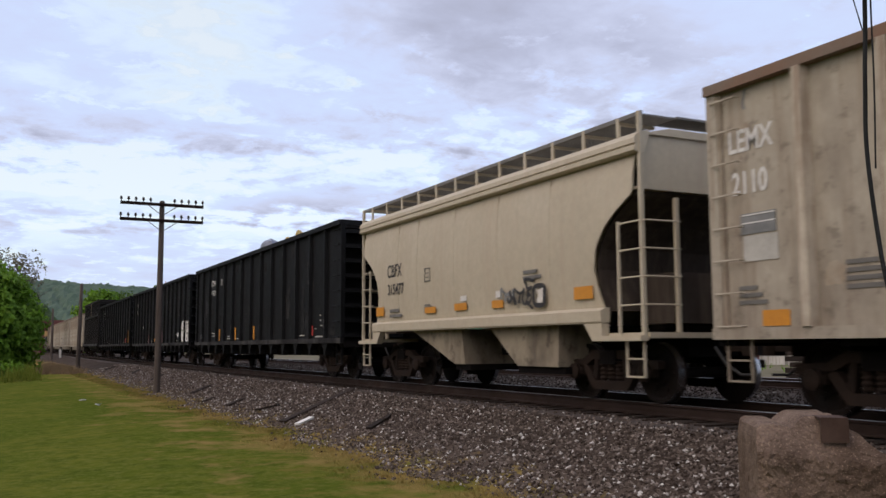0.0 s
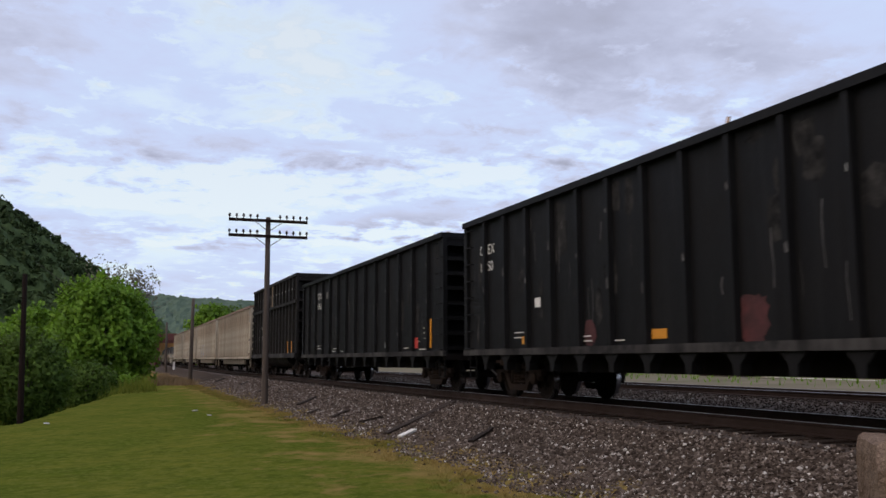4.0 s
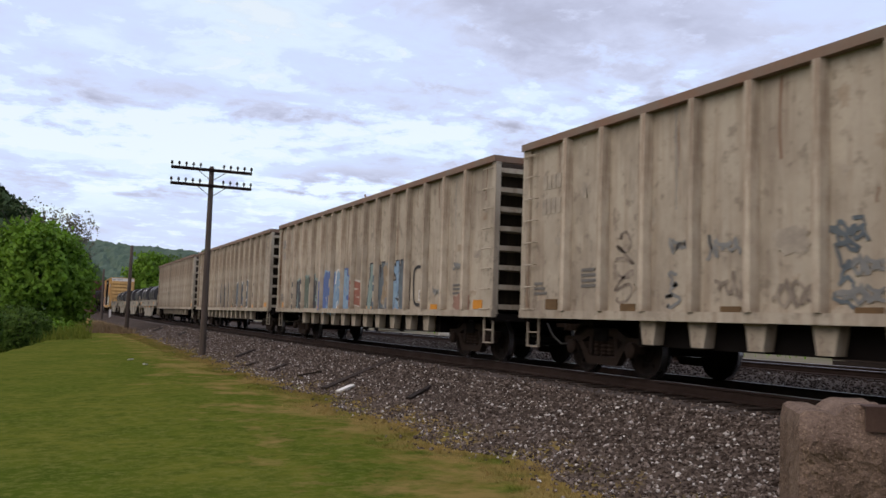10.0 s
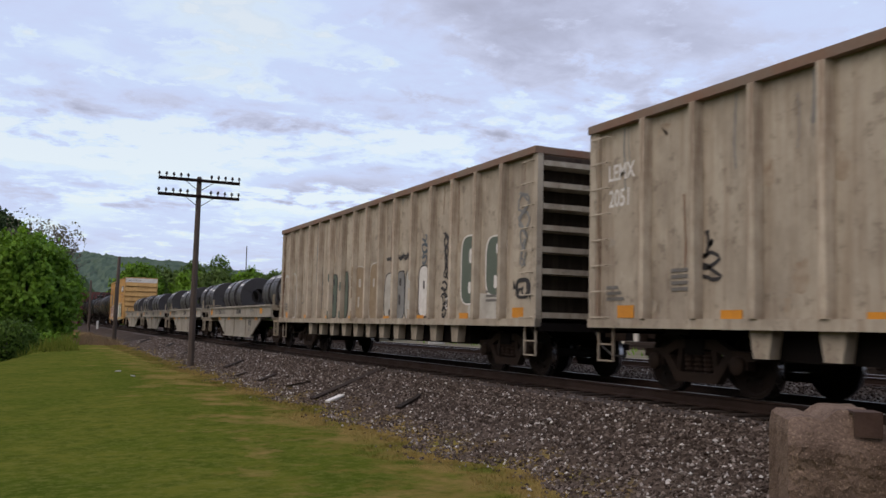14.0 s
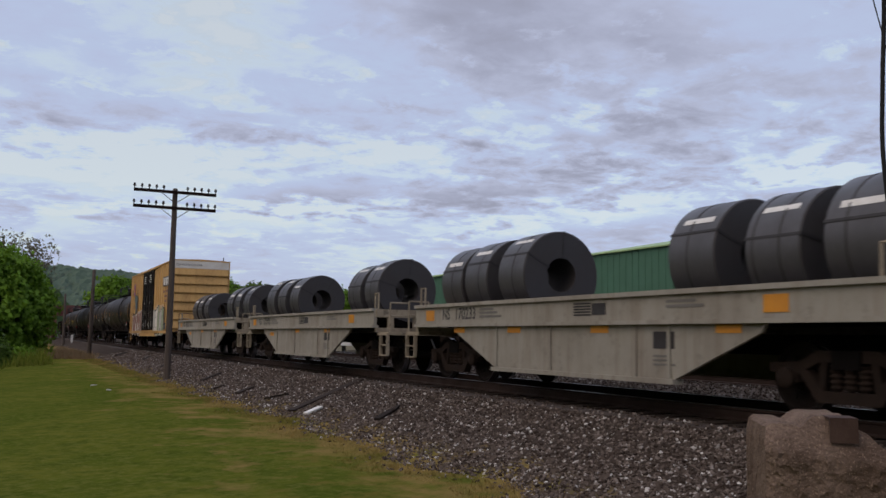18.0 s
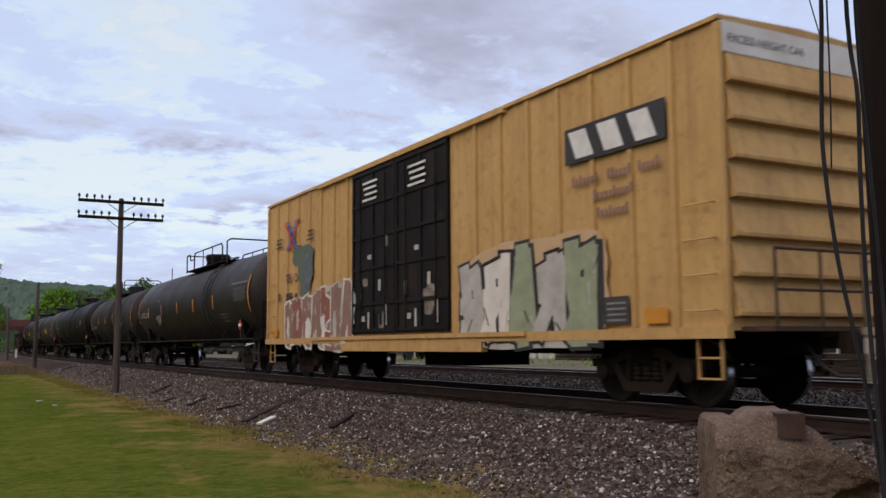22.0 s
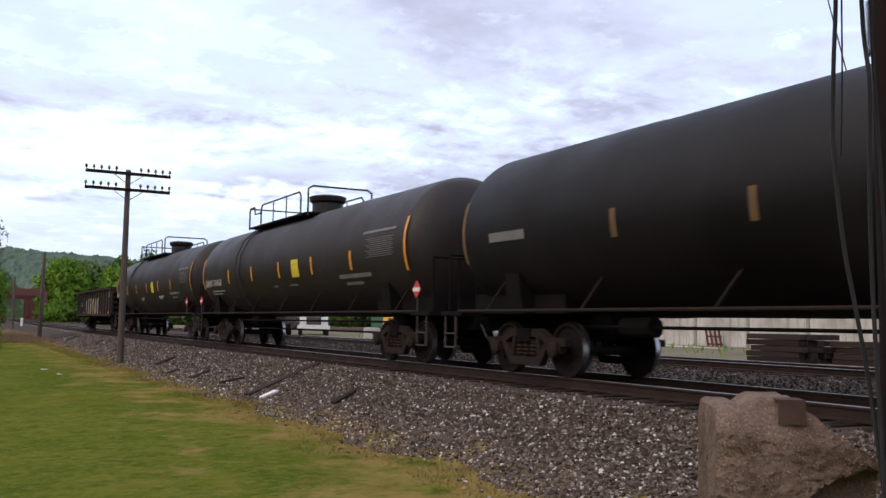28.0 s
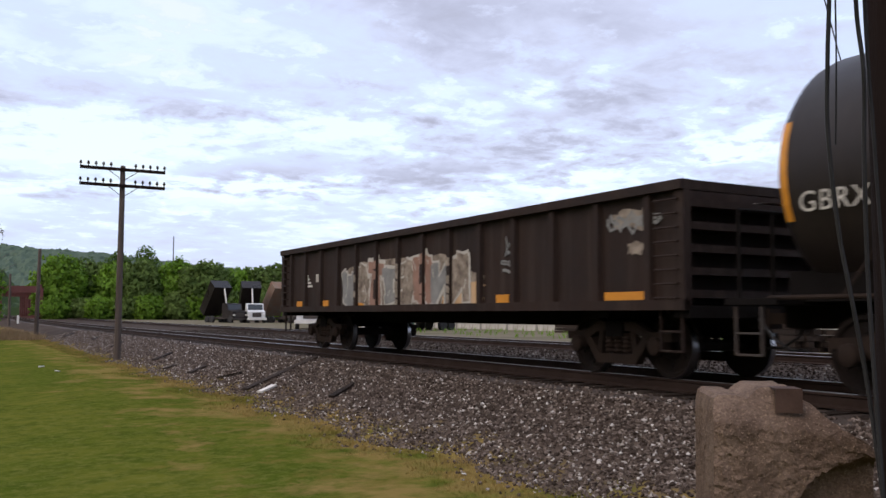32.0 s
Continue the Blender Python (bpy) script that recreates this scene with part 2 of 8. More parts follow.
def lawn_surface(name, gain=1.0, thin=False):
    """Mown grass: two greens, blotches a hand wide, and tan dry patches that thicken towards the ballast."""
    m = surface(name, (0.1, 0.12, 0.01), 1.0, bump=0.5 if not thin else 0, fine=9, spec=0.0, thin=thin)
    nt = m.node_tree
    N, K = nt.nodes.new, nt.links.new
    b = nt.nodes["Principled BSDF"]
    tc = N("ShaderNodeTexCoord")

    def noise_tex(sc, det, rgh=0.6):
        n = N("ShaderNodeTexNoise")
        n.inputs["Scale"].default_value, n.inputs["Detail"].default_value, n.inputs["Roughness"].default_value = sc, det, rgh
        K(tc.outputs["Object"], n.inputs["Vector"])
        return n.outputs[0]

    def remap(v, lo, hi, a, c):
        n = N("ShaderNodeMapRange")
        for i, x in zip((1, 2, 3, 4), (lo, hi, a, c)):
            n.inputs[i].default_value = x
        K(v, n.inputs[0])
        return n.outputs[0]

    def mix(fac, a, c):
        n = N("ShaderNodeMix")
        n.data_type = "RGBA"
        K(fac, n.inputs[0])
        for s, v in ((n.inputs[6], a), (n.inputs[7], c)):
            if isinstance(v, tuple):
                s.default_value = (*[x * gain for x in v], 1)
            else:
                K(v, s)
        return n.outputs[2]

    sx = N("ShaderNodeSeparateXYZ")
    K(tc.outputs["Object"], sx.inputs[0])
    c = mix(remap(noise_tex(0.5, 5), 0.40, 0.60, 0, 1), (0.056, 0.076, 0.010), (0.094, 0.099, 0.016))
    c = mix(remap(noise_tex(2.2, 7, 0.72), 0.44, 0.60, 0, 0.75), c, (0.042, 0.060, 0.009))
    c = mix(remap(noise_tex(6, 7, 0.8), 0.47, 0.60, 0, 0.7), c, (0.115, 0.118, 0.026))

    def from_edge(scale, detail, amount):
        n = N("ShaderNodeMath")
        n.operation = "MULTIPLY_ADD"
        K(noise_tex(scale, detail, 0.68), n.inputs[0])
        n.inputs[1].default_value = amount
        K(sx.outputs[0], n.inputs[2])
        return n.outputs[0]

    c = mix(remap(from_edge(1.7, 8, 16.0), 12.0, 13.8, 0, 0.5), c, (0.150, 0.108, 0.030))
    near = from_edge(0.9, 8, 16.0)
    c = mix(remap(near, 11.8, 14.0, 0, 0.75), c, (0.205, 0.138, 0.050))
    if not thin:
        c = mix(remap(from_edge(1.1, 8, 4.5), 8.0, 8.5, 0, 1.0), c, (0.075, 0.057, 0.045))
    K(c, b.inputs["Base Color"])
    if thin:
        tr = [n for n in nt.nodes if n.bl_idname == "ShaderNodeBsdfTranslucent"][0]
        K(c, tr.inputs[0])
    return m


M = {
    "grass": lawn_surface("grass"),
    "blade": lawn_surface("grass_blade", 1.75, True),
    "soil": surface("yard_soil", (0.165, 0.138, 0.098), 0.95, col2=(0.095, 0.092, 0.046), scale=0.25, var=0.9, bump=0.5, fine=9, spec=0.05),
    "bed": surface("ballast_bed", (0.064, 0.048, 0.038), 0.95, col2=(0.05, 0.035, 0.026), scale=0.5, var=0.7, bump=1.0, fine=22, fine_var=0.7, spec=0.05),
    "stone": stone_surface(),
    # oily stone, its gain cut further to paint in shade under the train
    "dark_stone": stone_surface("oily_shaded_stone", 0.42),
    # brown oily dirt along the track, with the train's shade darkened into it
    "oily": surface("oily_shaded_ballast", (0.045, 0.031, 0.023), 0.95, col2=(0.04, 0.026, 0.019), scale=1.5, bump=0.8, fine=25),
    "rail": surface("rail_steel", (0.030, 0.018, 0.0135), 0.85, 0.0, scale=2, bump=0.2, fine=40, spec=0.2),
    "rail_head": surface("worn_rail_head", (0.26, 0.25, 0.25), 0.38, 1.0, scale=0.5, var=0.3, bump=0.05, fine=20),
    "tie": surface("creosoted_timber", (0.028, 0.020, 0.016), 0.9, col2=(0.05, 0.038, 0.03), scale=3, bump=0.6, fine=24, random_tone=0.3, stretch=(1, 8, 8), spec=0.15),
    "wood": surface("weathered_pole_wood", (0.085, 0.062, 0.048), 0.9, col2=(0.04, 0.03, 0.025), scale=1.4, var=0.8, bump=0.6, fine=26, stretch=(6, 6, 0.5)),
    "dark_wood": surface("tarred_pole_wood", (0.018, 0.011, 0.009), 0.95, spec=0.1, col2=(0.010, 0.006, 0.005), scale=1.4, bump=0.6, fine=26, stretch=(6, 6, 0.5)),
    "plate": surface("rusty_plate", (0.075, 0.045, 0.034), 0.8, col2=(0.045, 0.026, 0.02), scale=9, var=0.8, bump=0.2, spec=0.2),
    "iron": surface("dark_iron", (0.045, 0.038, 0.034), 0.7, 0.2, col2=(0.09, 0.06, 0.045), scale=2.5, bump=0.2),
    "cable": surface("black_cable", (0.006, 0.0055, 0.006), 0.7, bump=0.1),
    "glass_knob": surface("brown_glass_insulator", (0.03, 0.022, 0.02), 0.25, bump=0),
    "concrete": surface("worn_concrete", (0.25, 0.178, 0.135), 0.95, col2=(0.095, 0.064, 0.048), scale=3.2, var=0.85, bump=1.0, fine=55, fine_var=0.9, stain=(0.07, 0.046, 0.034), stain_amount=0.5, spec=0.05, speck=(0.34, 0.25, 0.18)),
    "wall": surface("whitewashed_concrete", (0.52, 0.50, 0.455), 0.9, col2=(0.24, 0.22, 0.18), scale=0.6, var=0.8, bump=0.3, fine=12, streak=(0.20, 0.18, 0.14), streak_amount=0.8),
    "truck": surface("truck_iron", (0.019, 0.0135, 0.011), 0.9, 0.0, col2=(0.034, 0.023, 0.0175), scale=3, var=0.8, bump=0.3, spec=0.1),
    "wheel": surface("wheel_steel", (0.010, 0.0075, 0.0065), 0.9, 0.0, col2=(0.020, 0.013, 0.0105), scale=4, bump=0.2, spec=0.15),
    "tread": surface("polished_tread", (0.45, 0.44, 0.44), 0.3, 1.0, bump=0.05),
    # one near-black colour shared by underframes, hopper bottoms and saddles
    "under": surface("underframe_near_black", (0.0075, 0.006, 0.0055), 0.95, bump=0.3, spec=0.1),
    "light_car": surface("pale_grey_car_paint", (0.43, 0.38, 0.30), 0.85, col2=(0.325, 0.278, 0.217), scale=0.8, var=0.8, bump=0.15, fine=7, streak=(0.17, 0.11, 0.07), streak_amount=0.38, stain=(0.14, 0.11, 0.086), stain_amount=0.55, spec=0.2),
    "light_rib": surface("rust_streaked_rib_paint", (0.47, 0.41, 0.322), 0.85, col2=(0.18, 0.13, 0.09), scale=1.6, var=0.8, bump=0.2, fine=14, streak=(0.15, 0.075, 0.04), streak_amount=0.9, spec=0.2, random_tone=0.15),
    "light_rail": surface("rusty_pale_chord", (0.165, 0.125, 0.090), 0.85, col2=RUST, scale=1.3, var=0.9, bump=0.25, fine=16),
    "black_car": surface("black_car_paint", (0.0036, 0.0034, 0.0037), 0.62, col2=(0.0085, 0.008, 0.008), scale=0.7, var=0.8, bump=0.2, fine=9, streak=(0.013, 0.0125, 0.0125), streak_amount=0.35, spec=0.14),
    "brown_car": surface("brown_black_car_paint", (0.018, 0.011, 0.009), 0.7, col2=(0.032, 0.018, 0.013), scale=0.8, var=0.8, bump=0.15, fine=9, streak=(0.05, 0.036, 0.028), streak_amount=0.45, spec=0.18),
    "cream": surface("cream_car_paint", (0.47, 0.405, 0.295), 0.6, col2=(0.39, 0.33, 0.24), scale=0.6, var=0.5, bump=0.05, fine=8, streak=(0.40, 0.32, 0.23), streak_amount=0.5),
    "cream_grey": surface("walkway_mesh_grey", (0.15, 0.14, 0.125), 0.7, bump=0.4, fine=60),
    "yellow_car": surface("ochre_car_paint", (0.53, 0.325, 0.12), 0.7, col2=(0.45, 0.265, 0.095), scale=0.6, var=0.6, bump=0.08, fine=9, streak=(0.33, 0.18, 0.065), streak_amount=0.5, stain=(0.26, 0.14, 0.06), stain_amount=0.3, spec=0.25),
    "door": surface("black_door_paint", (0.006, 0.005, 0.005), 0.65, col2=(0.014, 0.010, 0.008), scale=1.1, var=0.7, bump=0.15, stain=(0.035, 0.022, 0.015), stain_amount=0.5, spec=0.15),
    "white_end": surface("white_band_paint", (0.70, 0.66, 0.60), 0.7, col2=(0.48, 0.42, 0.35), scale=1.3, var=0.7, bump=0.1),
    "tank": surface("black_tank_paint", (0.0105, 0.0076, 0.0064), 0.34, col2=(0.017, 0.0125, 0.011), scale=0.5, var=0.7, bump=0.06, fine=7, streak=(0.026, 0.019, 0.015), streak_amount=0.5, spec=0.24),
    "tank_grey": surface("dusty_tank_paint", (0.024, 0.019, 0.0165), 0.62, col2=(0.014, 0.0113, 0.0098), scale=0.6, var=0.8, bump=0.06, fine=7, streak=(0.030, 0.025, 0.022), streak_amount=0.35, stain=(0.009, 0.0075, 0.0068), stain_amount=0.6, spec=0.2),
    "tank_brown": surface("road_dusted_tank_paint", (0.0165, 0.0122, 0.0102), 0.5, col2=(0.025, 0.019, 0.0165), scale=0.5, var=0.7, bump=0.06, fine=7, streak=(0.028, 0.021, 0.017), streak_amount=0.4, spec=0.24),
    "tank_black": surface("flat_black_tank_paint", (0.0042, 0.0034, 0.0032), 0.55, col2=(0.009, 0.0072, 0.0065), scale=0.5, var=0.8, bump=0.06, fine=7, stain=(0.013, 0.011, 0.010), stain_amount=0.4, spec=0.18),
    "dull_amber": surface("grimy_amber_mark", (0.12, 0.065, 0.018), 0.7, col2=(0.05, 0.032, 0.014), scale=4, bump=0),
    "coil_car": surface("grey_white_sill_paint", (0.30, 0.28, 0.235), 0.75, col2=(0.23, 0.212, 0.175), scale=0.9, var=0.7, bump=0.06, fine=7, fine_var=0.15, streak=(0.15, 0.105, 0.07), streak_amount=0.35, stain=(0.16, 0.13, 0.10), stain_amount=0.35, spec=0.3),
    "coil": surface("rolled_steel", (0.085, 0.081, 0.082), 0.45, 0.3, col2=(0.055, 0.053, 0.058), scale=1.2, var=0.6, bump=0.04, fine=8),
    "coil_edge": surface("coil_side_laps", (0.034, 0.030, 0.030), 0.7, 0.1, col2=(0.050, 0.042, 0.040), scale=2, bump=0.3, fine=50),
    "orange": surface("amber_reflector", (0.58, 0.24, 0.015), 0.5, col2=(0.40, 0.16, 0.02), scale=3, bump=0),
    "white": surface("white_stencil", (0.70, 0.68, 0.64), 0.7, col2=(0.5, 0.47, 0.43), scale=6, var=0.7, bump=0),
    "black": surface("black_stencil", (0.025, 0.022, 0.022), 0.7, bump=0),
    "red": surface("red_paint", (0.50, 0.05, 0.04), 0.6, bump=0),
    "blue": surface("blue_paint", (0.06, 0.10, 0.42), 0.6, bump=0),
    "green_wall": surface("green_sheet_cladding", (0.045, 0.125, 0.075), 0.6, col2=(0.035, 0.10, 0.06), scale=0.3, var=0.5, bump=0.05),
    "green_roof": surface("pale_green_sheet_roof", (0.30, 0.43, 0.20), 0.6, col2=(0.25, 0.37, 0.17), scale=0.4, var=0.5, bump=0.05),
    "leaf": surface("spring_leaves", (0.15, 0.27, 0.022), 0.7, thin=True, col2=(0.10, 0.20, 0.018), scale=0.5, var=0.8, bump=0, random_tone=0.3, island=True, spec=0.25),
    # greyer leaf green for the far row, haze mixed into the colour
    "leaf_far": surface("hazy_far_leaves", (0.125, 0.185, 0.045), 0.8, thin=True, col2=(0.075, 0.125, 0.032), scale=0.25, var=0.9, bump=0, random_tone=0.25, island=True, spec=0.15),
    "leaf_dark": surface("dark_leaves", (0.085, 0.145, 0.02), 0.75, thin=True, col2=(0.055, 0.10, 0.016), scale=0.3, var=0.8, bump=0, random_tone=0.35, island=True, spec=0.2),
    "bark": surface("bark", (0.075, 0.06, 0.048), 0.9, bump=0.6, stretch=(4, 4, 1)),
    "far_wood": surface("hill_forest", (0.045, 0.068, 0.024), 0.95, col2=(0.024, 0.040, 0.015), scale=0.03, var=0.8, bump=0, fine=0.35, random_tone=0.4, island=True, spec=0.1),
    # paler and bluer than the near hill: distance haze put in the colour
    "far_haze": surface("hazy_distant_forest", (0.072, 0.102, 0.066), 0.95, col2=(0.050, 0.074, 0.052), scale=0.01, var=0.7, bump=0, fine=0.15, random_tone=0.3, island=True, spec=0.1),
    "bridge": surface("rust_red_bridge_steel", (0.115, 0.032, 0.026), 0.8, col2=(0.07, 0.022, 0.02), scale=0.7, bump=0.2),
    "truck_white": surface("white_cab_paint", (0.70, 0.70, 0.70), 0.4, bump=0),
    "truck_yellow": surface("yellow_cab_paint", (0.72, 0.36, 0.02), 0.45, bump=0),
    "rubber": surface("tyre_rubber", (0.02, 0.02, 0.02), 0.85, bump=0.2),
    "window": surface("dark_cab_glass", (0.03, 0.035, 0.04), 0.08, bump=0),
    # dark brown that paints the shade of the car ends' recesses
    "recess_shade": surface("end_recess_shade", (0.050, 0.038, 0.030), 0.9, col2=(0.028, 0.021, 0.017), scale=1.5, var=0.8, bump=0.2, streak=(0.09, 0.07, 0.05), streak_amount=0.5, spec=0.15),
    "chute": surface("dirty_chute_paint", (0.32, 0.27, 0.195), 0.8, col2=(0.25, 0.205, 0.15), scale=1.1, var=0.8, bump=0.2, stain=(0.07, 0.055, 0.042), stain_amount=0.7, spec=0.2),
    "lemon": surface("lemon_yellow_paint", (0.58, 0.46, 0.02), 0.6, bump=0),
    "spray_grey": surface("grey_spray_paint", (0.22, 0.22, 0.21), 0.8, col2=(0.12, 0.125, 0.125), scale=3, var=0.8, bump=0),
    "spray_pale": surface("pale_spray_paint", (0.46, 0.44, 0.39), 0.8, col2=(0.30, 0.28, 0.24), scale=3, var=0.8, bump=0),
    "spray_slate": surface("slate_blue_spray_paint", (0.115, 0.14, 0.155), 0.8, col2=(0.05, 0.06, 0.07), scale=3, var=0.8, bump=0),
    "spray_green": surface("dull_green_spray_paint", (0.075, 0.10, 0.075), 0.8, col2=(0.13, 0.15, 0.12), scale=3, var=0.7, bump=0),
    "spray_tan": surface("tan_spray_paint", (0.27, 0.20, 0.12), 0.8, col2=(0.19, 0.14, 0.09), scale=3, var=0.7, bump=0),
    "spray_red": surface("faded_red_spray_paint", (0.26, 0.085, 0.055), 0.8, col2=(0.17, 0.08, 0.055), scale=3, var=0.7, bump=0),
    "spray_blue": surface("blue_spray_paint", (0.055, 0.10, 0.28), 0.8, col2=(0.12, 0.17, 0.30), scale=3, var=0.8, bump=0),
    "spray_pink": surface("brown_pink_spray_paint", (0.27, 0.15, 0.11), 0.8, col2=(0.18, 0.11, 0.08), scale=3, var=0.8, bump=0),
    "worn_black": surface("worn_black_car_paint", (0.0068, 0.006, 0.0058), 0.65, col2=(0.013, 0.011, 0.010), scale=0.7, var=0.8, bump=0.2, fine=9, streak=(0.03, 0.026, 0.023), streak_amount=0.4, stain=(0.028, 0.023, 0.02), stain_amount=0.5, spec=0.15),
    "dust": surface("dust_grey_sill_paint", (0.030, 0.028, 0.028), 0.9, col2=(0.008, 0.0075, 0.0075), scale=1.7, var=0.9, bump=0.2, stain=(0.09, 0.085, 0.08), stain_amount=0.6, spec=0.1),
    "chalk": surface("chalky_scrape", (0.075, 0.07, 0.068), 0.9, col2=(0.03, 0.028, 0.028), scale=4, var=0.9, bump=0),
    "rust_run": surface("rust_run", (0.19, 0.105, 0.062), 0.9, col2=(0.24, 0.19, 0.14), scale=3, var=0.9, bump=0),
    "grey_post": surface("stained_grey_post", (0.26, 0.25, 0.225), 0.9, col2=(0.16, 0.15, 0.13), scale=1.5, var=0.8, bump=0.2),
    "spray_black": surface("mottled_black_spray_paint", (0.020, 0.019, 0.022), 0.8, col2=(0.085, 0.095, 0.105), scale=5, var=0.75, bump=0),
    "leaf_dry": surface("fine_brown_green_leaves", (0.19, 0.175, 0.12), 0.8, thin=True, col2=(0.12, 0.11, 0.08), scale=0.3, var=0.8, bump=0, random_tone=0.3, island=True, spec=0.1),
    "bag_blue": surface("blue_grey_plastic_sack", (0.13, 0.145, 0.20), 0.45, col2=(0.26, 0.27, 0.30), scale=6, var=0.7, bump=0.5, fine=18),
    "bag_yellow": surface("yellowed_foam", (0.42, 0.31, 0.10), 0.8, col2=(0.26, 0.20, 0.09), scale=7, var=0.7, bump=0.5, fine=20),
    "rust_bloom": surface("rust_bloom", (0.40, 0.345, 0.268), 0.9, col2=(0.17, 0.098, 0.055), scale=4.5, var=0.6, bump=0, fine=16, spec=0.1),
    "grey_bloom": surface("grey_bloom", (0.40, 0.35, 0.28), 0.9, col2=(0.15, 0.135, 0.125), scale=5.0, var=0.6, bump=0, fine=16, spec=0.1),
    "smudge": surface("chalky_smudge", (0.0045, 0.0042, 0.0043), 0.8, col2=(0.075, 0.071, 0.068), scale=4.5, var=0.55, bump=0, fine=14, spec=0.1),
    "spray_worn": surface("worn_pale_spray_paint", (0.34, 0.29, 0.235), 0.85, col2=(0.06, 0.042, 0.034), scale=5.5, var=0.95, bump=0, fine=16, fine_var=0.6, spec=0.1),
    "spray_teal": surface("pale_teal_spray_paint", (0.22, 0.30, 0.28), 0.8, col2=(0.10, 0.15, 0.145), scale=4, var=0.8, bump=0),
    "spray_sky": surface("light_blue_spray_paint", (0.24, 0.36, 0.46), 0.8, col2=(0.10, 0.18, 0.32), scale=4, var=0.8, bump=0),
    "dry_grass": surface("dry_tan_grass", (0.27, 0.19, 0.11), 0.95, col2=(0.19, 0.13, 0.075), scale=0.8, var=0.8, bump=0, spec=0.0, thin=True),
    "spray_haze": surface("pale_pink_overspray", (0.52, 0.36, 0.22), 0.8, col2=(0.50, 0.30, 0.12), scale=2.5, var=0.9, bump=0),
    "spray_sage": surface("sage_green_spray_paint", (0.30, 0.33, 0.20), 0.8, col2=(0.20, 0.23, 0.15), scale=3, var=0.8, bump=0),
    "faded_red": surface("faded_red_smear", (0.07, 0.010, 0.010), 0.8, col2=(0.022, 0.007, 0.007), scale=3, var=0.95, bump=0),
    "litter": surface("junk_load", (0.36, 0.26, 0.20), 0.8, col2=(0.16, 0.15, 0.16), scale=2.5, var=0.9, bump=0.3, random_tone=0.6, island=True),
}


# ---- mesh helpers ----
def box(bm, x0, x1, y0, y1, z0, z1):
    v = [bm.verts.new(p) for p in ((x0, y0, z0), (x1, y0, z0), (x1, y1, z0), (x0, y1, z0), (x0, y0, z1), (x1, y0, z1), (x1, y1, z1), (x0, y1, z1))]
    for f in ((3, 2, 1, 0), (4, 5, 6, 7), (0, 1, 5, 4), (1, 2, 6, 5), (2, 3, 7, 6), (3, 0, 4, 7)):
        bm.faces.new([v[i] for i in f])


def prism(bm, pts, axis, a, b):
    """A flat outline pushed along an axis. For axis y the outline is (x, z), for x it is (y, z), for z it is (x, y)."""
    def at(p, d):
        return {"x": (d, p[0], p[1]), "y": (p[0], d, p[1]), "z": (p[0], p[1], d)}[axis]
    lo, hi = [bm.verts.new(at(p, a)) for p in pts], [bm.verts.new(at(p, b)) for p in pts]
    n = len(pts)
    fs = [bm.faces.new(lo), bm.faces.new(hi[::-1])]
    for i in range(n):
        fs.append(bm.faces.new((lo[i], hi[i], hi[(i + 1) % n], lo[(i + 1) % n])))
    bmesh.ops.recalc_face_normals(bm, faces=fs)


def tube(bm, p, q, r, n=8, r2=None):
    p, q = Vector(p), Vector(q)
    turn = (q - p).to_track_quat("Z", "Y").to_matrix()
    rings = []
    for c, rad in ((p, r), (q, r if r2 is None else r2)):
        rings.append([bm.verts.new(c + turn @ Vector((rad * math.cos(2 * math.pi * i / n), rad * math.sin(2 * math.pi * i / n), 0))) for i in range(n)])
    for i in range(n):
        bm.faces.new((rings[0][i], rings[0][(i + 1) % n], rings[1][(i + 1) % n], rings[1][i]))
    bm.faces.new(rings[0][::-1])
    bm.faces.new(rings[1])


def pipe(bm, pts, r, n=6):
    """One bent round bar through the given places."""
    pts = [Vector(p) for p in pts]
    rings, ref = [], None
    for i, p in enumerate(pts):
        t = (pts[min(i + 1, len(pts) - 1)] - p).normalized() + (p - pts[max(i - 1, 0)]).normalized()
        t = t.normalized() if t.length > 1e-6 else Vector((0, 0, 1))
        if ref is None:
            ref = t.orthogonal().normalized()
        ref = (ref - t * ref.dot(t)).normalized() if (ref - t * ref.dot(t)).length > 1e-4 else t.orthogonal().normalized()
        side = t.cross(ref)
        rings.append([bm.verts.new(p + r * (ref * math.cos(2 * math.pi * k / n) + side * math.sin(2 * math.pi * k / n))) for k in range(n)])
    for u, v in zip(rings, rings[1:]):
        for k in range(n):
            bm.faces.new((u[k], u[(k + 1) % n], v[(k + 1) % n], v[k]))
    bm.faces.new(rings[0][::-1])
    bm.faces.new(rings[-1])


def lathe(bm, outline, axis="y", n=32, centre=(0, 0, 0), closed=False):
    """Turns (distance along the axis, radius) pairs about an axis."""
    rings = []
    for d, r in outline:
        ring = []
        for i in range(n):
            c, s = r * math.cos(2 * math.pi * i / n), r * math.sin(2 * math.pi * i / n)
            p = {"x": (d, c, s), "y": (c, d, s), "z": (c, s, d)}[axis]
            ring.append(bm.verts.new(Vector(p) + Vector(centre)))
        rings.append(ring)
    fs = []
    pairs = list(zip(rings, rings[1:])) + ([(rings[-1], rings[0])] if closed else [])
    for a, b in pairs:
        for i in range(n):
            fs.append(bm.faces.new((a[i], a[(i + 1) % n], b[(i + 1) % n], b[i])))
    if not closed:
        fs += [bm.faces.new(rings[0]), bm.faces.new(rings[-1][::-1])]
    bmesh.ops.recalc_face_normals(bm, faces=fs)


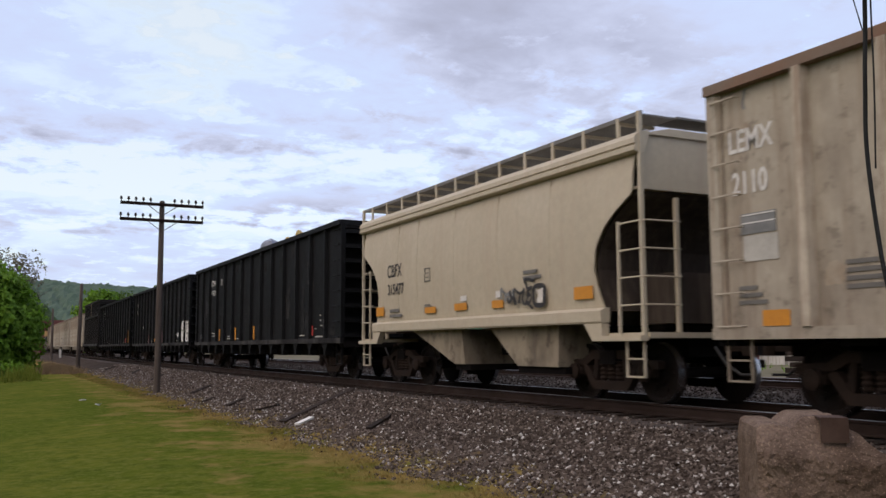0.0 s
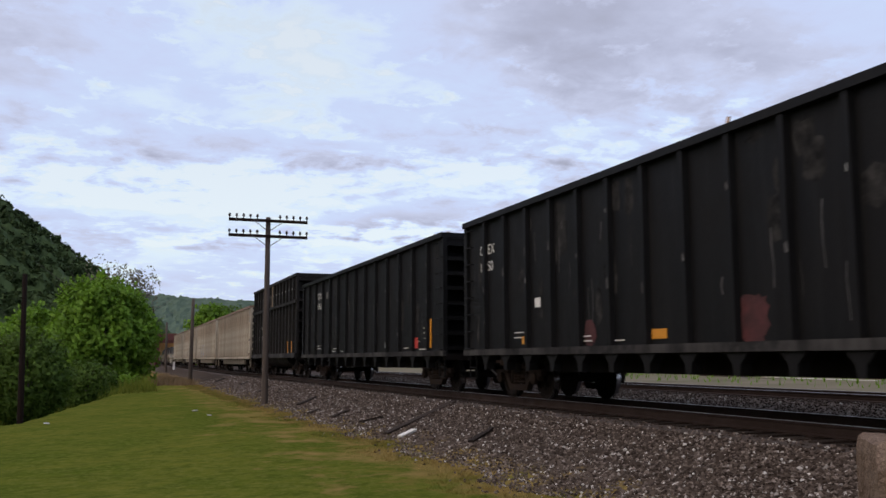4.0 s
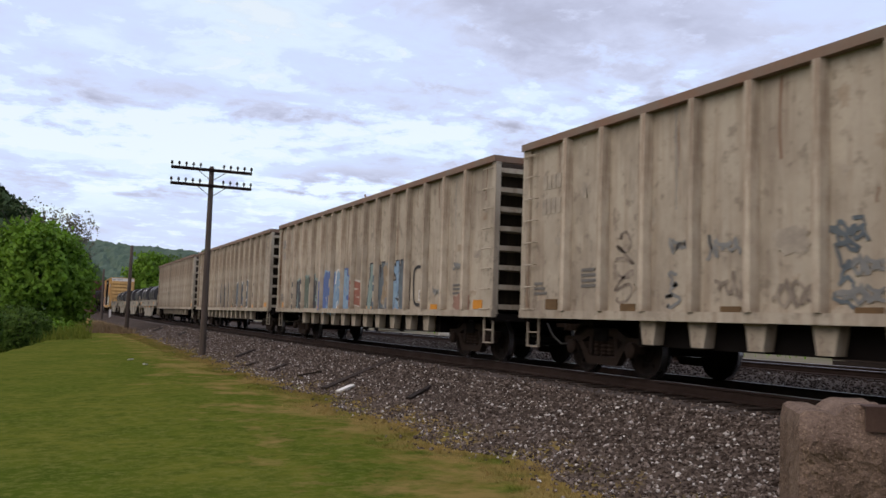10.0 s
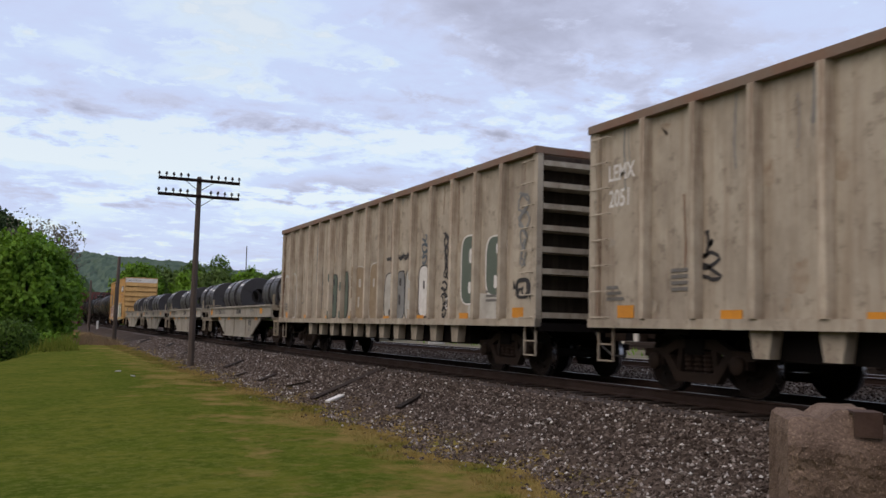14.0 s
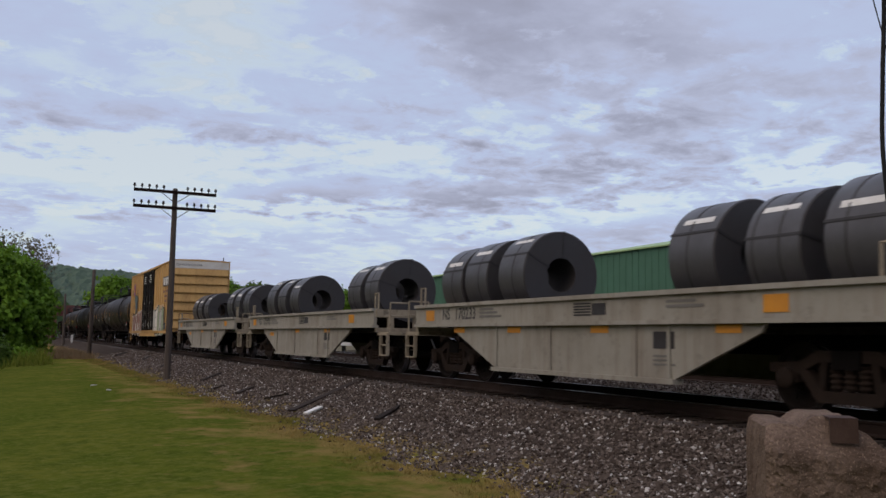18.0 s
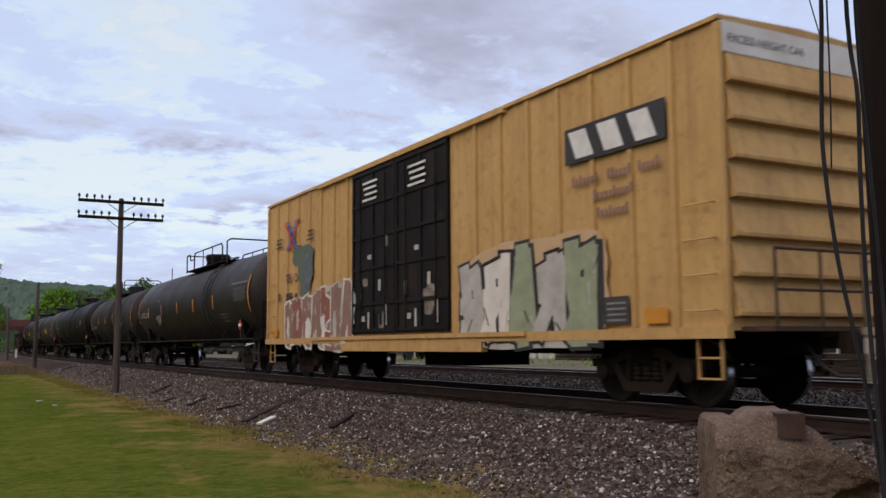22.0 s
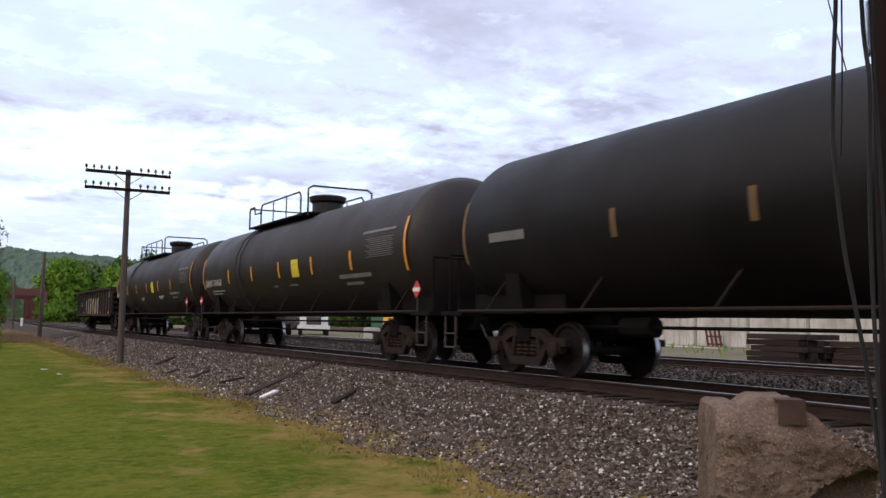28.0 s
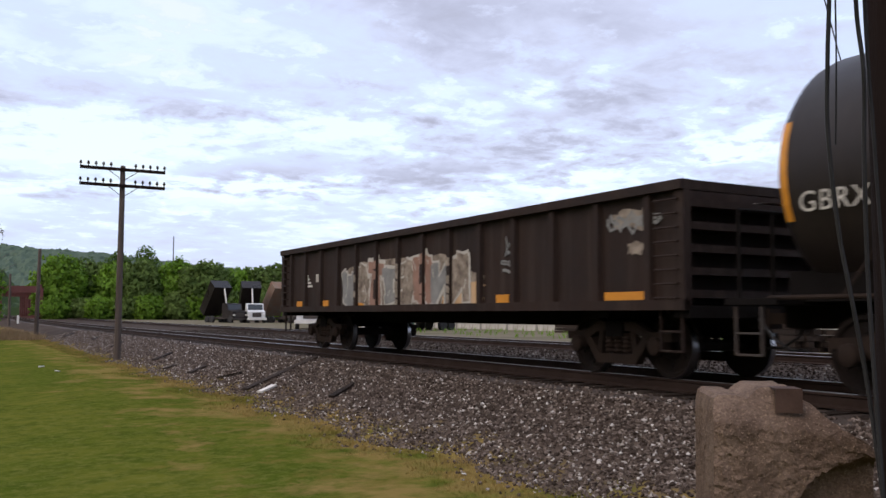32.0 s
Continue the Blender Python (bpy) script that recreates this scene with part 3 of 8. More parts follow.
def mesh_of(name, bm, material, smooth=False):
    me = bpy.data.meshes.new(name)
    bm.to_mesh(me)
    bm.free()
    me.materials.append(material)
    if smooth:
        me.polygons.foreach_set("use_smooth", [True] * len(me.polygons))
        me.set_sharp_from_angle(angle=radians(38))
    return me


def part(name, bm, material, parent, label="", smooth=False):
    me = bm if isinstance(bm, bpy.types.Mesh) else mesh_of(name, bm, material, smooth)
    ob = new(name, me)
    ob.parent = parent
    return tagged(ob, label) if label else ob


def thing(name, bm, material, label, category, group="", kind="", smooth=False, at=None):
    ob = new(name, None if bm is None else (bm if isinstance(bm, bpy.types.Mesh) else mesh_of(name, bm, material, smooth)))
    if at is not None:
        ob.matrix_world = at
    return tagged(ob, label, category, group, kind)


def raw(name, verts, faces, material, smooth=False):
    me = bpy.data.meshes.new(name)
    me.from_pydata(verts, [], faces)
    me.materials.append(material)
    if smooth:
        me.polygons.foreach_set("use_smooth", [True] * len(me.polygons))
    return me


def letters(text, size, material, parent, x, y, z, name="lettering", face="near", gap=1.0, label="", narrow=1.0, bold=0.0):
    """Painted letters on a car's side (near: +y) or end (front: -x), from the left as one reads them."""
    cu = bpy.data.curves.new("words", "FONT")
    cu.body, cu.size, cu.space_character, cu.offset = text, size, gap, bold
    tmp = bpy.data.objects.new("words", cu)
    scene.collection.objects.link(tmp)
    me = bpy.data.meshes.new_from_object(tmp.evaluated_get(bpy.context.evaluated_depsgraph_get()))
    bpy.data.objects.remove(tmp)
    bpy.data.curves.remove(cu)
    me.name = name
    me.materials.clear()
    me.materials.append(material)
    me.transform(Matrix.Diagonal((narrow, 1, 1, 1)))
    turn = pose(x, y, z, 90, 0, 180) if face == "near" else pose(x, y, z, 90, 0, -90)
    me.transform(turn)
    return part(name, me, material, parent, label)


def bars(rows, material, parent, y, name="stencil", label="", front=None):
    """Unreadable stencils as plain bars: (x0, x1, z0, z1)."""
    bm = bmesh.new()
    for x0, x1, z0, z1 in rows:
        if front is None:
            box(bm, x0, x1, y - 0.004, y + 0.004, z0, z1)
        else:
            box(bm, front - 0.004, front + 0.004, x0, x1, z0, z1)
    return part(name, bm, material, parent, label)


# ---- the track's line and the train's progress ----
def track_x(y):
    return 9.92 + 0.00006 * max(0.0, y - 25) ** 2


def track_z(y):
    return 0.000012 * max(0.0, y - 25) ** 2


SPEEDS = ((0, 10.05), (8, 10.1), (14, 10.6), (20, 10.7), (24, 11.25), (27, 11.6), (32, 11.65))


def run(t):
    """Metres that the train has gone since the start."""
    s = 0.0
    for (t0, v0), (t1, v1) in zip(SPEEDS, SPEEDS[1:]):
        d = min(t, t1) - t0
        if d > 0:
            s += d * (v0 + 0.5 * (v1 - v0) * d / (t1 - t0))
    return s


def on_track(y, lift=0.0, across=0.0):
    """A pose on the track's centre line; its x axis runs along the track, +y to the near side."""
    a = math.degrees(math.atan(0.00012 * max(0.0, y - 25)))
    return pose(track_x(y), y, track_z(y) + lift, 0, 0, 90 - a) @ pose(0, across, 0)


def piece(name, me, parent, m):
    ob = new(name, me)
    ob.parent = parent
    ob.matrix_basis = m
    return ob


# ---- ground ----
def lawn_z(x, y):
    """Height of the ground at a place."""
    if x < 5.7:
        base = -0.92 - 0.02 * max(0.0, 5.7 - x) + 0.10 * math.exp(-((x - 3.2) / 2.2) ** 2) * min(1, max(0, (y - 8) / 10))
        base -= 0.03 * max(0.0, -x - 1.0)
        base += 0.16 * min(1.0, max(0.0, (y - 24) / 30.0))
        # the lawn ends at a short bank, farther off beside the track
        end = 31 if x < -2.5 else min(76, 31 + (x + 2.5) * 6.3)
        k = min(1.0, max(0.0, (y - end) / 9.0))
        return base - 1.25 * k * k * (3 - 2 * k) * min(1.0, max(0.0, (5.2 - x) / 2.5))
    t = track_x(y)
    near = t - 1.75
    if x < near:
        low = lawn_z(5.69, y)
        return low + (x - 5.7) / max(0.1, near - 5.7) * (track_z(y) - 0.205 - low)
    return track_z(y) - 0.205


def axis_steps(*runs):
    out = []
    for a, b, n in runs:
        out += [a + (b - a) * i / n for i in range(n)]
    return out + [runs[-1][1]]


def build_ground():
    xs = axis_steps((-2500, -60, 14), (-60, -12, 16), (-12, 4, 36), (4, 7, 24), (7, 12.0, 22), (12.0, 40, 12), (40, 2500, 14))
    ys = axis_steps((-1200, -40, 10), (-40, 0, 14), (0, 70, 90), (70, 260, 60), (260, 3500, 16))
    verts, faces = [], []
    for y in ys:
        for x in xs:
            z = lawn_z(min(max(x, -25), 40), min(max(y, -30), 260))
            verts.append((x, y, z - (0.004 if x > 5.8 else 0)))
    n = len(xs)
    for j in range(len(ys) - 1):
        for i in range(n - 1):
            a = j * n + i
            faces.append((a, a + 1, a + n + 1, a + n))
    me = raw("ground", verts, faces, M["grass"], True)
    for k in ("soil", "bed", "oily"):
        me.materials.append(M[k])
    for p in me.polygons:
        c = p.center
        p.material_index = 0 if c.x < 6.6 else (3 if abs(c.x - track_x(min(c.y, 260))) < 1.85 else 2 if c.x < track_x(min(c.y, 260)) + 11 else (1 if c.x < 60 and c.y < 200 else 0))
    tagged(new("ground", me), "mown lawn, ballast bank and bare yard soil", "ground", kind="structure")


build_ground()


# ---- tracks ----
def rail_mesh(name, cx, pts, material, y0, y1, step):
    ys = [y0 + step * i for i in range(int((y1 - y0) / step) + 1)]
    verts, faces, n = [], [], len(pts)
    for y in ys:
        for dx, z in pts:
            verts.append((track_x(y) + cx + dx, y, track_z(y) + z))
    for j in range(len(ys) - 1):
        for i in range(n):
            a, b = j * n + i, j * n + (i + 1) % n
            faces.append((a, a + n, b + n, b))
    faces += [tuple(range(n)), tuple(range(len(verts) - n, len(verts)))[::-1]]
    return raw(name, verts, faces, material)


FOOT = ((-0.075, -0.18), (0.075, -0.18), (0.075, -0.165), (0.012, -0.145), (0.012, -0.045), (0.034, -0.035), (0.034, -0.006), (-0.034, -0.006), (-0.034, -0.035), (-0.012, -0.045), (-0.012, -0.145), (-0.075, -0.165))
HEAD = ((-0.034, -0.006), (0.034, -0.006), (0.030, 0.0), (-0.030, 0.0))
tie_bm = bmesh.new()
box(tie_bm, -0.115, 0.115, -1.30, 1.30, -0.36, -0.185)
tie_mesh = mesh_of("tie", tie_bm, M["tie"])
plate_bm = bmesh.new()
for sy in (-1, 1):
    box(plate_bm, -0.09, 0.09, sy * 0.753 - 0.17, sy * 0.753 + 0.17, -0.186, -0.176)
plate_mesh = mesh_of("tie_plate", plate_bm, M["rail"])
for track, cx, y1 in (("main", 0.0, 150.0), ("siding", 8.3, 62.0)):
    base = thing("railway_track", None, None, "steel rails on dark creosoted timber ties" if cx == 0 else "second rusty track on timber ties behind the train", "railway track", kind="structure")
    for sx in (-0.753, 0.753):
        part("rail", rail_mesh("rail", cx + sx, FOOT, M["rail"], -40, 420, 4.0), None, base)
        part("rail_head", rail_mesh("rail_head", cx + sx, HEAD, M["rail_head"], -40, 420, 4.0), None, base)
    y = -4.0
    while y < y1:
        m = on_track(y, 0, -cx)
        j = random.uniform(-1.5, 1.5)
        piece("tie", tie_mesh, base, m @ pose(0, random.uniform(-0.04, 0.04), random.uniform(-0.012, 0.004), 0, 0, j))
        if y < 60:
            piece("tie_plate", plate_mesh, base, m)
        y += 0.52


def stones(name, count, place, size, material, label):
    """Loose stones, each a squashed eight-sided lump."""
    rng = np.random.default_rng(5)
    base = np.array([(1, 0, 0), (-1, 0, 0), (0, 1, 0), (0, -1, 0), (0, 0, 1), (0, 0, -1)], float)
    tri = np.array([(0, 2, 4), (2, 1, 4), (1, 3, 4), (3, 0, 4), (2, 0, 5), (1, 2, 5), (3, 1, 5), (0, 3, 5)])
    V, F = [], []
    for i in range(count):
        x, y, z = place(rng)
        s = rng.uniform(*size)
        v = base * rng.uniform(0.6, 1.25, (6, 1)) * s * np.array((1, rng.uniform(0.7, 1), rng.uniform(0.5, 0.85)))
        a, b = rng.uniform(0, 6.28, 2)
        ca, sa, cb, sb = math.cos(a), math.sin(a), math.cos(b), math.sin(b)
        rot = np.array(((ca, -sa, 0), (sa, ca, 0), (0, 0, 1))) @ np.array(((1, 0, 0), (0, cb, -sb), (0, sb, cb)))
        V.append(v @ rot.T + (x, y, z))
        F.append(tri + 6 * i)
    me = bpy.data.meshes.new(name)
    me.from_pydata(np.concatenate(V).tolist(), [], np.concatenate(F).tolist())
    me.materials.append(material)
    return tagged(new(name, me), label, "ballast", kind="stuff")


def bank_place(rng):
    y = 3.0 + 62 * rng.random() ** 1.9
    edge = 5.5 + 0.55 * noise.noise((0.45 * y, 7, 0)) + 0.3 * noise.noise((1.7 * y, 3, 0))
    x = rng.uniform(edge - (0.0 if rng.random() < 0.93 else 0.45), track_x(y) - (1.8 if rng.random() < 0.85 else 1.25))
    return x, y, lawn_z(x, y) + rng.uniform(-0.012, 0.016)


def bed_place(rng):
    y = 2.0 + 60 * rng.random() ** 1.6
    x = track_x(y) + rng.uniform(1.15, 7.2) if rng.random() < 0.85 else track_x(y) + rng.uniform(-0.6, 0.6)
    return x, y, track_z(y) - 0.215 + rng.uniform(0, 0.05)


# ---- telegraph poles ----
def pole_mesh(name, height, r0, r1, material, sink=0.6):
    bm = bmesh.new()
    lathe(bm, [(-sink, r0 * 1.02), (0, r0), (height * 0.5, (r0 + r1) / 2), (height - 0.05, r1), (height, r1 * 0.8)], "z", 14)
    return mesh_of(name, bm, material, True)


def insulator_mesh():
    bm = bmesh.new()
    lathe(bm, [(0.0, 0.018), (0.07, 0.02), (0.075, 0.048), (0.12, 0.055), (0.135, 0.038), (0.17, 0.042), (0.19, 0.022)], "z", 8)
    return mesh_of("insulator", bm, M["glass_knob"], True)


INSULATOR = insulator_mesh()


def telegraph_pole(x, y, z, height, arms, lean=0.0, turn=0.0, r=0.13, label="", material="wood"):
    p = thing("telegraph_pole", None, None, label, "utility pole", group="telegraph poles beside the track", at=pose(x, y, z, 0, lean, turn))
    part("pole", pole_mesh("pole", height, r, r * 0.72, M[material]), None, p)
    for drop in arms:
        zc = height - drop
        bm = bmesh.new()
        box(bm, -1.525, 1.525, -0.17, -0.08, zc - 0.055, zc + 0.055)
        arm = part("crossarm", bm, M["dark_wood"], p)
        for i in range(10):
            px = (0.44 + 0.265 * (i % 5)) * (1 if i < 5 else -1)
            piece("insulator", INSULATOR, arm, pose(px, -0.125, zc + 0.055))
        for s in (-1, 1):
            bm = bmesh.new()
            tube(bm, (s * 0.55, -0.18, zc - 0.04), (0, -0.12, zc - 0.42), 0.014, 5)
            part("brace", bm, M["iron"], p)
    return p


telegraph_pole(5.78, 35.4, -0.72, 7.15, (0.16, 0.77), lean=0.0, turn=0, label="weathered telegraph pole with two crossarms of insulators, edge of lawn")
telegraph_pole(6.10, 72.0, -0.70, 6.3, (), lean=0.6, r=0.16, label="bare weathered pole without arms at the lawn's end")
telegraph_pole(6.75, 113.0, -0.62, 6.0, (), lean=-0.4, r=0.16, label="short dark pole beside the far track")
telegraph_pole(-2.45, 32.0, -1.05, 4.7, (), lean=-1.0, r=0.10, label="thin dark pole on the lawn before the bushes", material="dark_wood")


# ---- rail trucks ----
def truck_meshes():
    out = {}
    bm = bmesh.new()
    for y0, y1 in ((0.93, 1.07),):
        prism(bm, ((-1.18, 0.52), (-1.18, 0.64), (-0.70, 0.66), (-0.42, 0.80), (0.42, 0.80), (0.70, 0.66), (1.18, 0.64), (1.18, 0.52), (0.72, 0.52), (0.40, 0.66), (-0.40, 0.66), (-0.72, 0.52)), "y", y0, y1)
        prism(bm, ((-0.74, 0.56), (-0.58, 0.56), (-0.36, 0.32), (0.36, 0.32), (0.58, 0.56), (0.74, 0.56), (0.44, 0.18), (-0.44, 0.18)), "y", y0, y1)
        for s in (-1, 1):
            prism(bm, ((s * 0.36, 0.30), (s * 0.46, 0.30), (s * 0.40, 0.68), (s * 0.30, 0.68)), "y", y0 + 0.02, y1 - 0.02)
            box(bm, s * 0.89 - 0.15, s * 0.89 + 0.15, y0, y1, 0.40, 0.56)
    out["side_frame"] = mesh_of("side_frame", bm, M["truck"])
    bm = bmesh.new()
    lathe(bm, [(0.33 + 0.033 * k, 0.085 if k % 2 else 0.060) for k in range(10)], "z", 10, (0, 1.0, 0))
    out["spring"] = mesh_of("spring", bm, M["truck"])
    bm = bmesh.new()
    lathe(bm, [(1.06, 0.13), (1.13, 0.13), (1.16, 0.09)], "y", 14)
    out["cap"] = mesh_of("bearing_cap", bm, M["truck"], True)
    bm = bmesh.new()
    box(bm, -0.20, 0.20, -1.10, 1.10, 0.58, 0.80)
    tube(bm, (0, 0, 0.80), (0, 0, 0.88), 0.22, 14)
    for s in (-1, 1):
        box(bm, s * 0.38 - 0.06, s * 0.38 + 0.06, -0.85, 0.85, 0.38, 0.50)
    out["bolster"] = mesh_of("bolster", bm, M["under"])
    bm = bmesh.new()
    for s in (-1, 1):
        prof = [(0.68, 0.20), (0.68, 0.478), (0.705, 0.482), (0.715, 0.460), (0.815, 0.452), (0.815, 0.40), (0.77, 0.37), (0.765, 0.20), (0.83, 0.16), (0.83, 0.09), (0.68, 0.09)]
        lathe(bm, [(s * d, r) for d, r in prof], "y", 32, closed=True)
    tube(bm, (0, -0.95, 0), (0, 0.95, 0), 0.08, 12)
    for s in (-1, 1):
        for k in range(6):
            a = k * math.pi / 3
            tube(bm, (0.28 * math.cos(a), s * 0.76, 0.28 * math.sin(a)), (0.28 * math.cos(a), s * 0.79, 0.28 * math.sin(a)), 0.035, 6)
    me = mesh_of("wheelset", bm, M["wheel"], True)
    me.materials.append(M["tread"])
    for p in me.polygons:
        c = p.center
        if 0.44 < math.hypot(c.x, c.z) < 0.47 and abs(p.normal.y) < 0.4:
            p.material_index = 1
    out["wheelset"] = me
    return out


TRUCK = truck_meshes()
WHEELS = ([], [])


def add_truck(car, x):
    t = piece("truck", TRUCK["bolster"], car, pose(x, 0, 0))
    tagged(t, "grimy cast-steel rail truck")
    for turn in (0, 180):
        piece("side_frame", TRUCK["side_frame"], t, pose(0, 0, 0, 0, 0, turn))
        for k in (-0.2, 0.0, 0.2):
            piece("spring", TRUCK["spring"], t, pose(0, 0, 0, 0, 0, turn) @ pose(k, 0, 0))
        for k in (-0.89, 0.89):
            piece("bearing_cap", TRUCK["cap"], t, pose(0, 0, 0, 0, 0, turn) @ pose(k, 0, 0.457))
    for i, s in enumerate((-1, 1)):
        WHEELS[i].append(piece("wheelset", TRUCK["wheelset"], t, pose(s * 0.89, 0, 0.457)))


def coupler_mesh():
    bm = bmesh.new()
    box(bm, -0.55, 0.0, -0.07, 0.07, 0.78, 0.93)
    prism(bm, ((-0.60, -0.12), (-0.50, -0.16), (-0.42, -0.08), (-0.42, 0.14), (-0.55, 0.17), (-0.68, 0.10)), "z", 0.72, 0.99)
    return mesh_of("coupler", bm, M["truck"])


COUPLER = coupler_mesh()
HOSE_BM = bmesh.new()
pipe(HOSE_BM, ((-0.1, 0.35, 0.85), (-0.3, 0.33, 0.60), (-0.5, 0.25, 0.45), (-0.7, 0.15, 0.45)), 0.022, 6)
HOSE = mesh_of("brake_hose", HOSE_BM, M["cable"])
RIB_FACES = {}
TRAIN = []   # (thing, distance of its origin along the train, pose of it in the car's frame)


def start_car(name, label, front, back, truck_in=2.2, reach=None):
    car = thing(name, None, None, label, "freight car", group="cars of the freight train")
    L = back - front
    half = L / 2
    for s in (-1, 1):
        add_truck(car, s * (half - truck_in))
        e = half if reach is None else half + reach
        piece("coupler", COUPLER, car, pose(-e, 0, 0) if s < 0 else pose(e, 0, 0, 0, 0, 180))
        piece("brake_hose", HOSE, car, pose(-e, 0, 0) if s < 0 else pose(e, 0, 0, 0, 0, 180))
    TRAIN.append((car, (front + back) / 2, pose(0, 0, 0)))
    return car, half


def ladder(car, material, x, y, z0, z1, n, wide=0.42, face="side", name="ladder"):
    bm = bmesh.new()
    if face == "side":
        pipe(bm, ((-wide / 2, -0.08, 0), (-wide / 2, 0, 0), (wide / 2, 0, 0), (wide / 2, -0.08, 0)), 0.014, 5)
    else:
        s = 1 if x > 0 else -1
        pipe(bm, ((-s * 0.08, -wide / 2, 0), (0, -wide / 2, 0), (0, wide / 2, 0), (-s * 0.08, wide / 2, 0)), 0.014, 5)
    me = mesh_of("rung", bm, material)
    for i in range(n):
        piece("rung", me, car, pose(x, y, z0 + (z1 - z0) * i / (n - 1)))


def step_iron(car, material, x, y=1.48):
    bm = bmesh.new()
    for dx in (-0.2, 0.2):
        box(bm, x + dx - 0.012, x + dx + 0.012, y - 0.02, y + 0.02, 0.42, 1.0)
    for z in (0.42, 0.68):
        box(bm, x - 0.2, x + 0.2, y - 0.03, y + 0.03, z - 0.012, z + 0.012)
    return part("step", bm, material, car)


def rib_mesh(z0, z1, depth=0.10, wide=0.15):
    bm = bmesh.new()
    prism(bm, ((-wide / 2, 1.498), (wide / 2, 1.498), (wide * 0.36, 1.50 + depth), (-wide * 0.36, 1.50 + depth)), "z", z0, z1)
    return mesh_of("rib", bm, M["under"])


def rubbish(front_x, half, z, seed, amount, name="rubbish_load"):
    """Heaped scrap whose scraps stand out above the car's rim."""
    rng = random.Random(seed)
    bm = bmesh.new()
    n = 26
    grid = [[bm.verts.new((-half + 0.2 + (2 * half - 0.4) * i / n, -1.42 + 2.84 * j / 5, z - 0.22 + 0.16 * noise.noise((i * 0.5 + seed, j * 0.7, 0)))) for j in range(6)] for i in range(n + 1)]
    for i in range(n):
        for j in range(5):
            bm.faces.new((grid[i][j], grid[i + 1][j], grid[i + 1][j + 1], grid[i][j + 1]))
    for k in range(amount):
        x, y = rng.uniform(-half + 0.6, half - 0.6), rng.uniform(0.2, 1.3)
        w, h, d = rng.uniform(0.04, 0.16), rng.uniform(0.03, 0.14), rng.uniform(0.05, 0.20)
        if rng.random() < 0.2:
            w, h, d = 0.02, rng.uniform(0.15, 0.32), 0.03
        c = Vector((x, y, z - 0.08))
        turn = Euler((rng.uniform(-0.5, 0.5), rng.uniform(-0.5, 0.5), rng.uniform(0, 3))).to_matrix()
        pts = [c + turn @ Vector((sx * w * rng.uniform(0.6, 1), sy * d * rng.uniform(0.6, 1), sz)) for sz in (-0.1, h) for sx, sy in ((-1, -1), (1, -1), (1, 1), (-1, 1))]
        v = [bm.verts.new(p) for p in pts]
        for f in ((3, 2, 1, 0), (4, 5, 6, 7), (0, 1, 5, 4), (1, 2, 6, 5), (2, 3, 7, 6), (3, 0, 4, 7)):
            bm.faces.new([v[i] for i in f])
    ob = thing(name, bm, M["litter"], "mixed rubbish heaped just above the rim of a freight car", "rubbish", kind="stuff")
    return ob


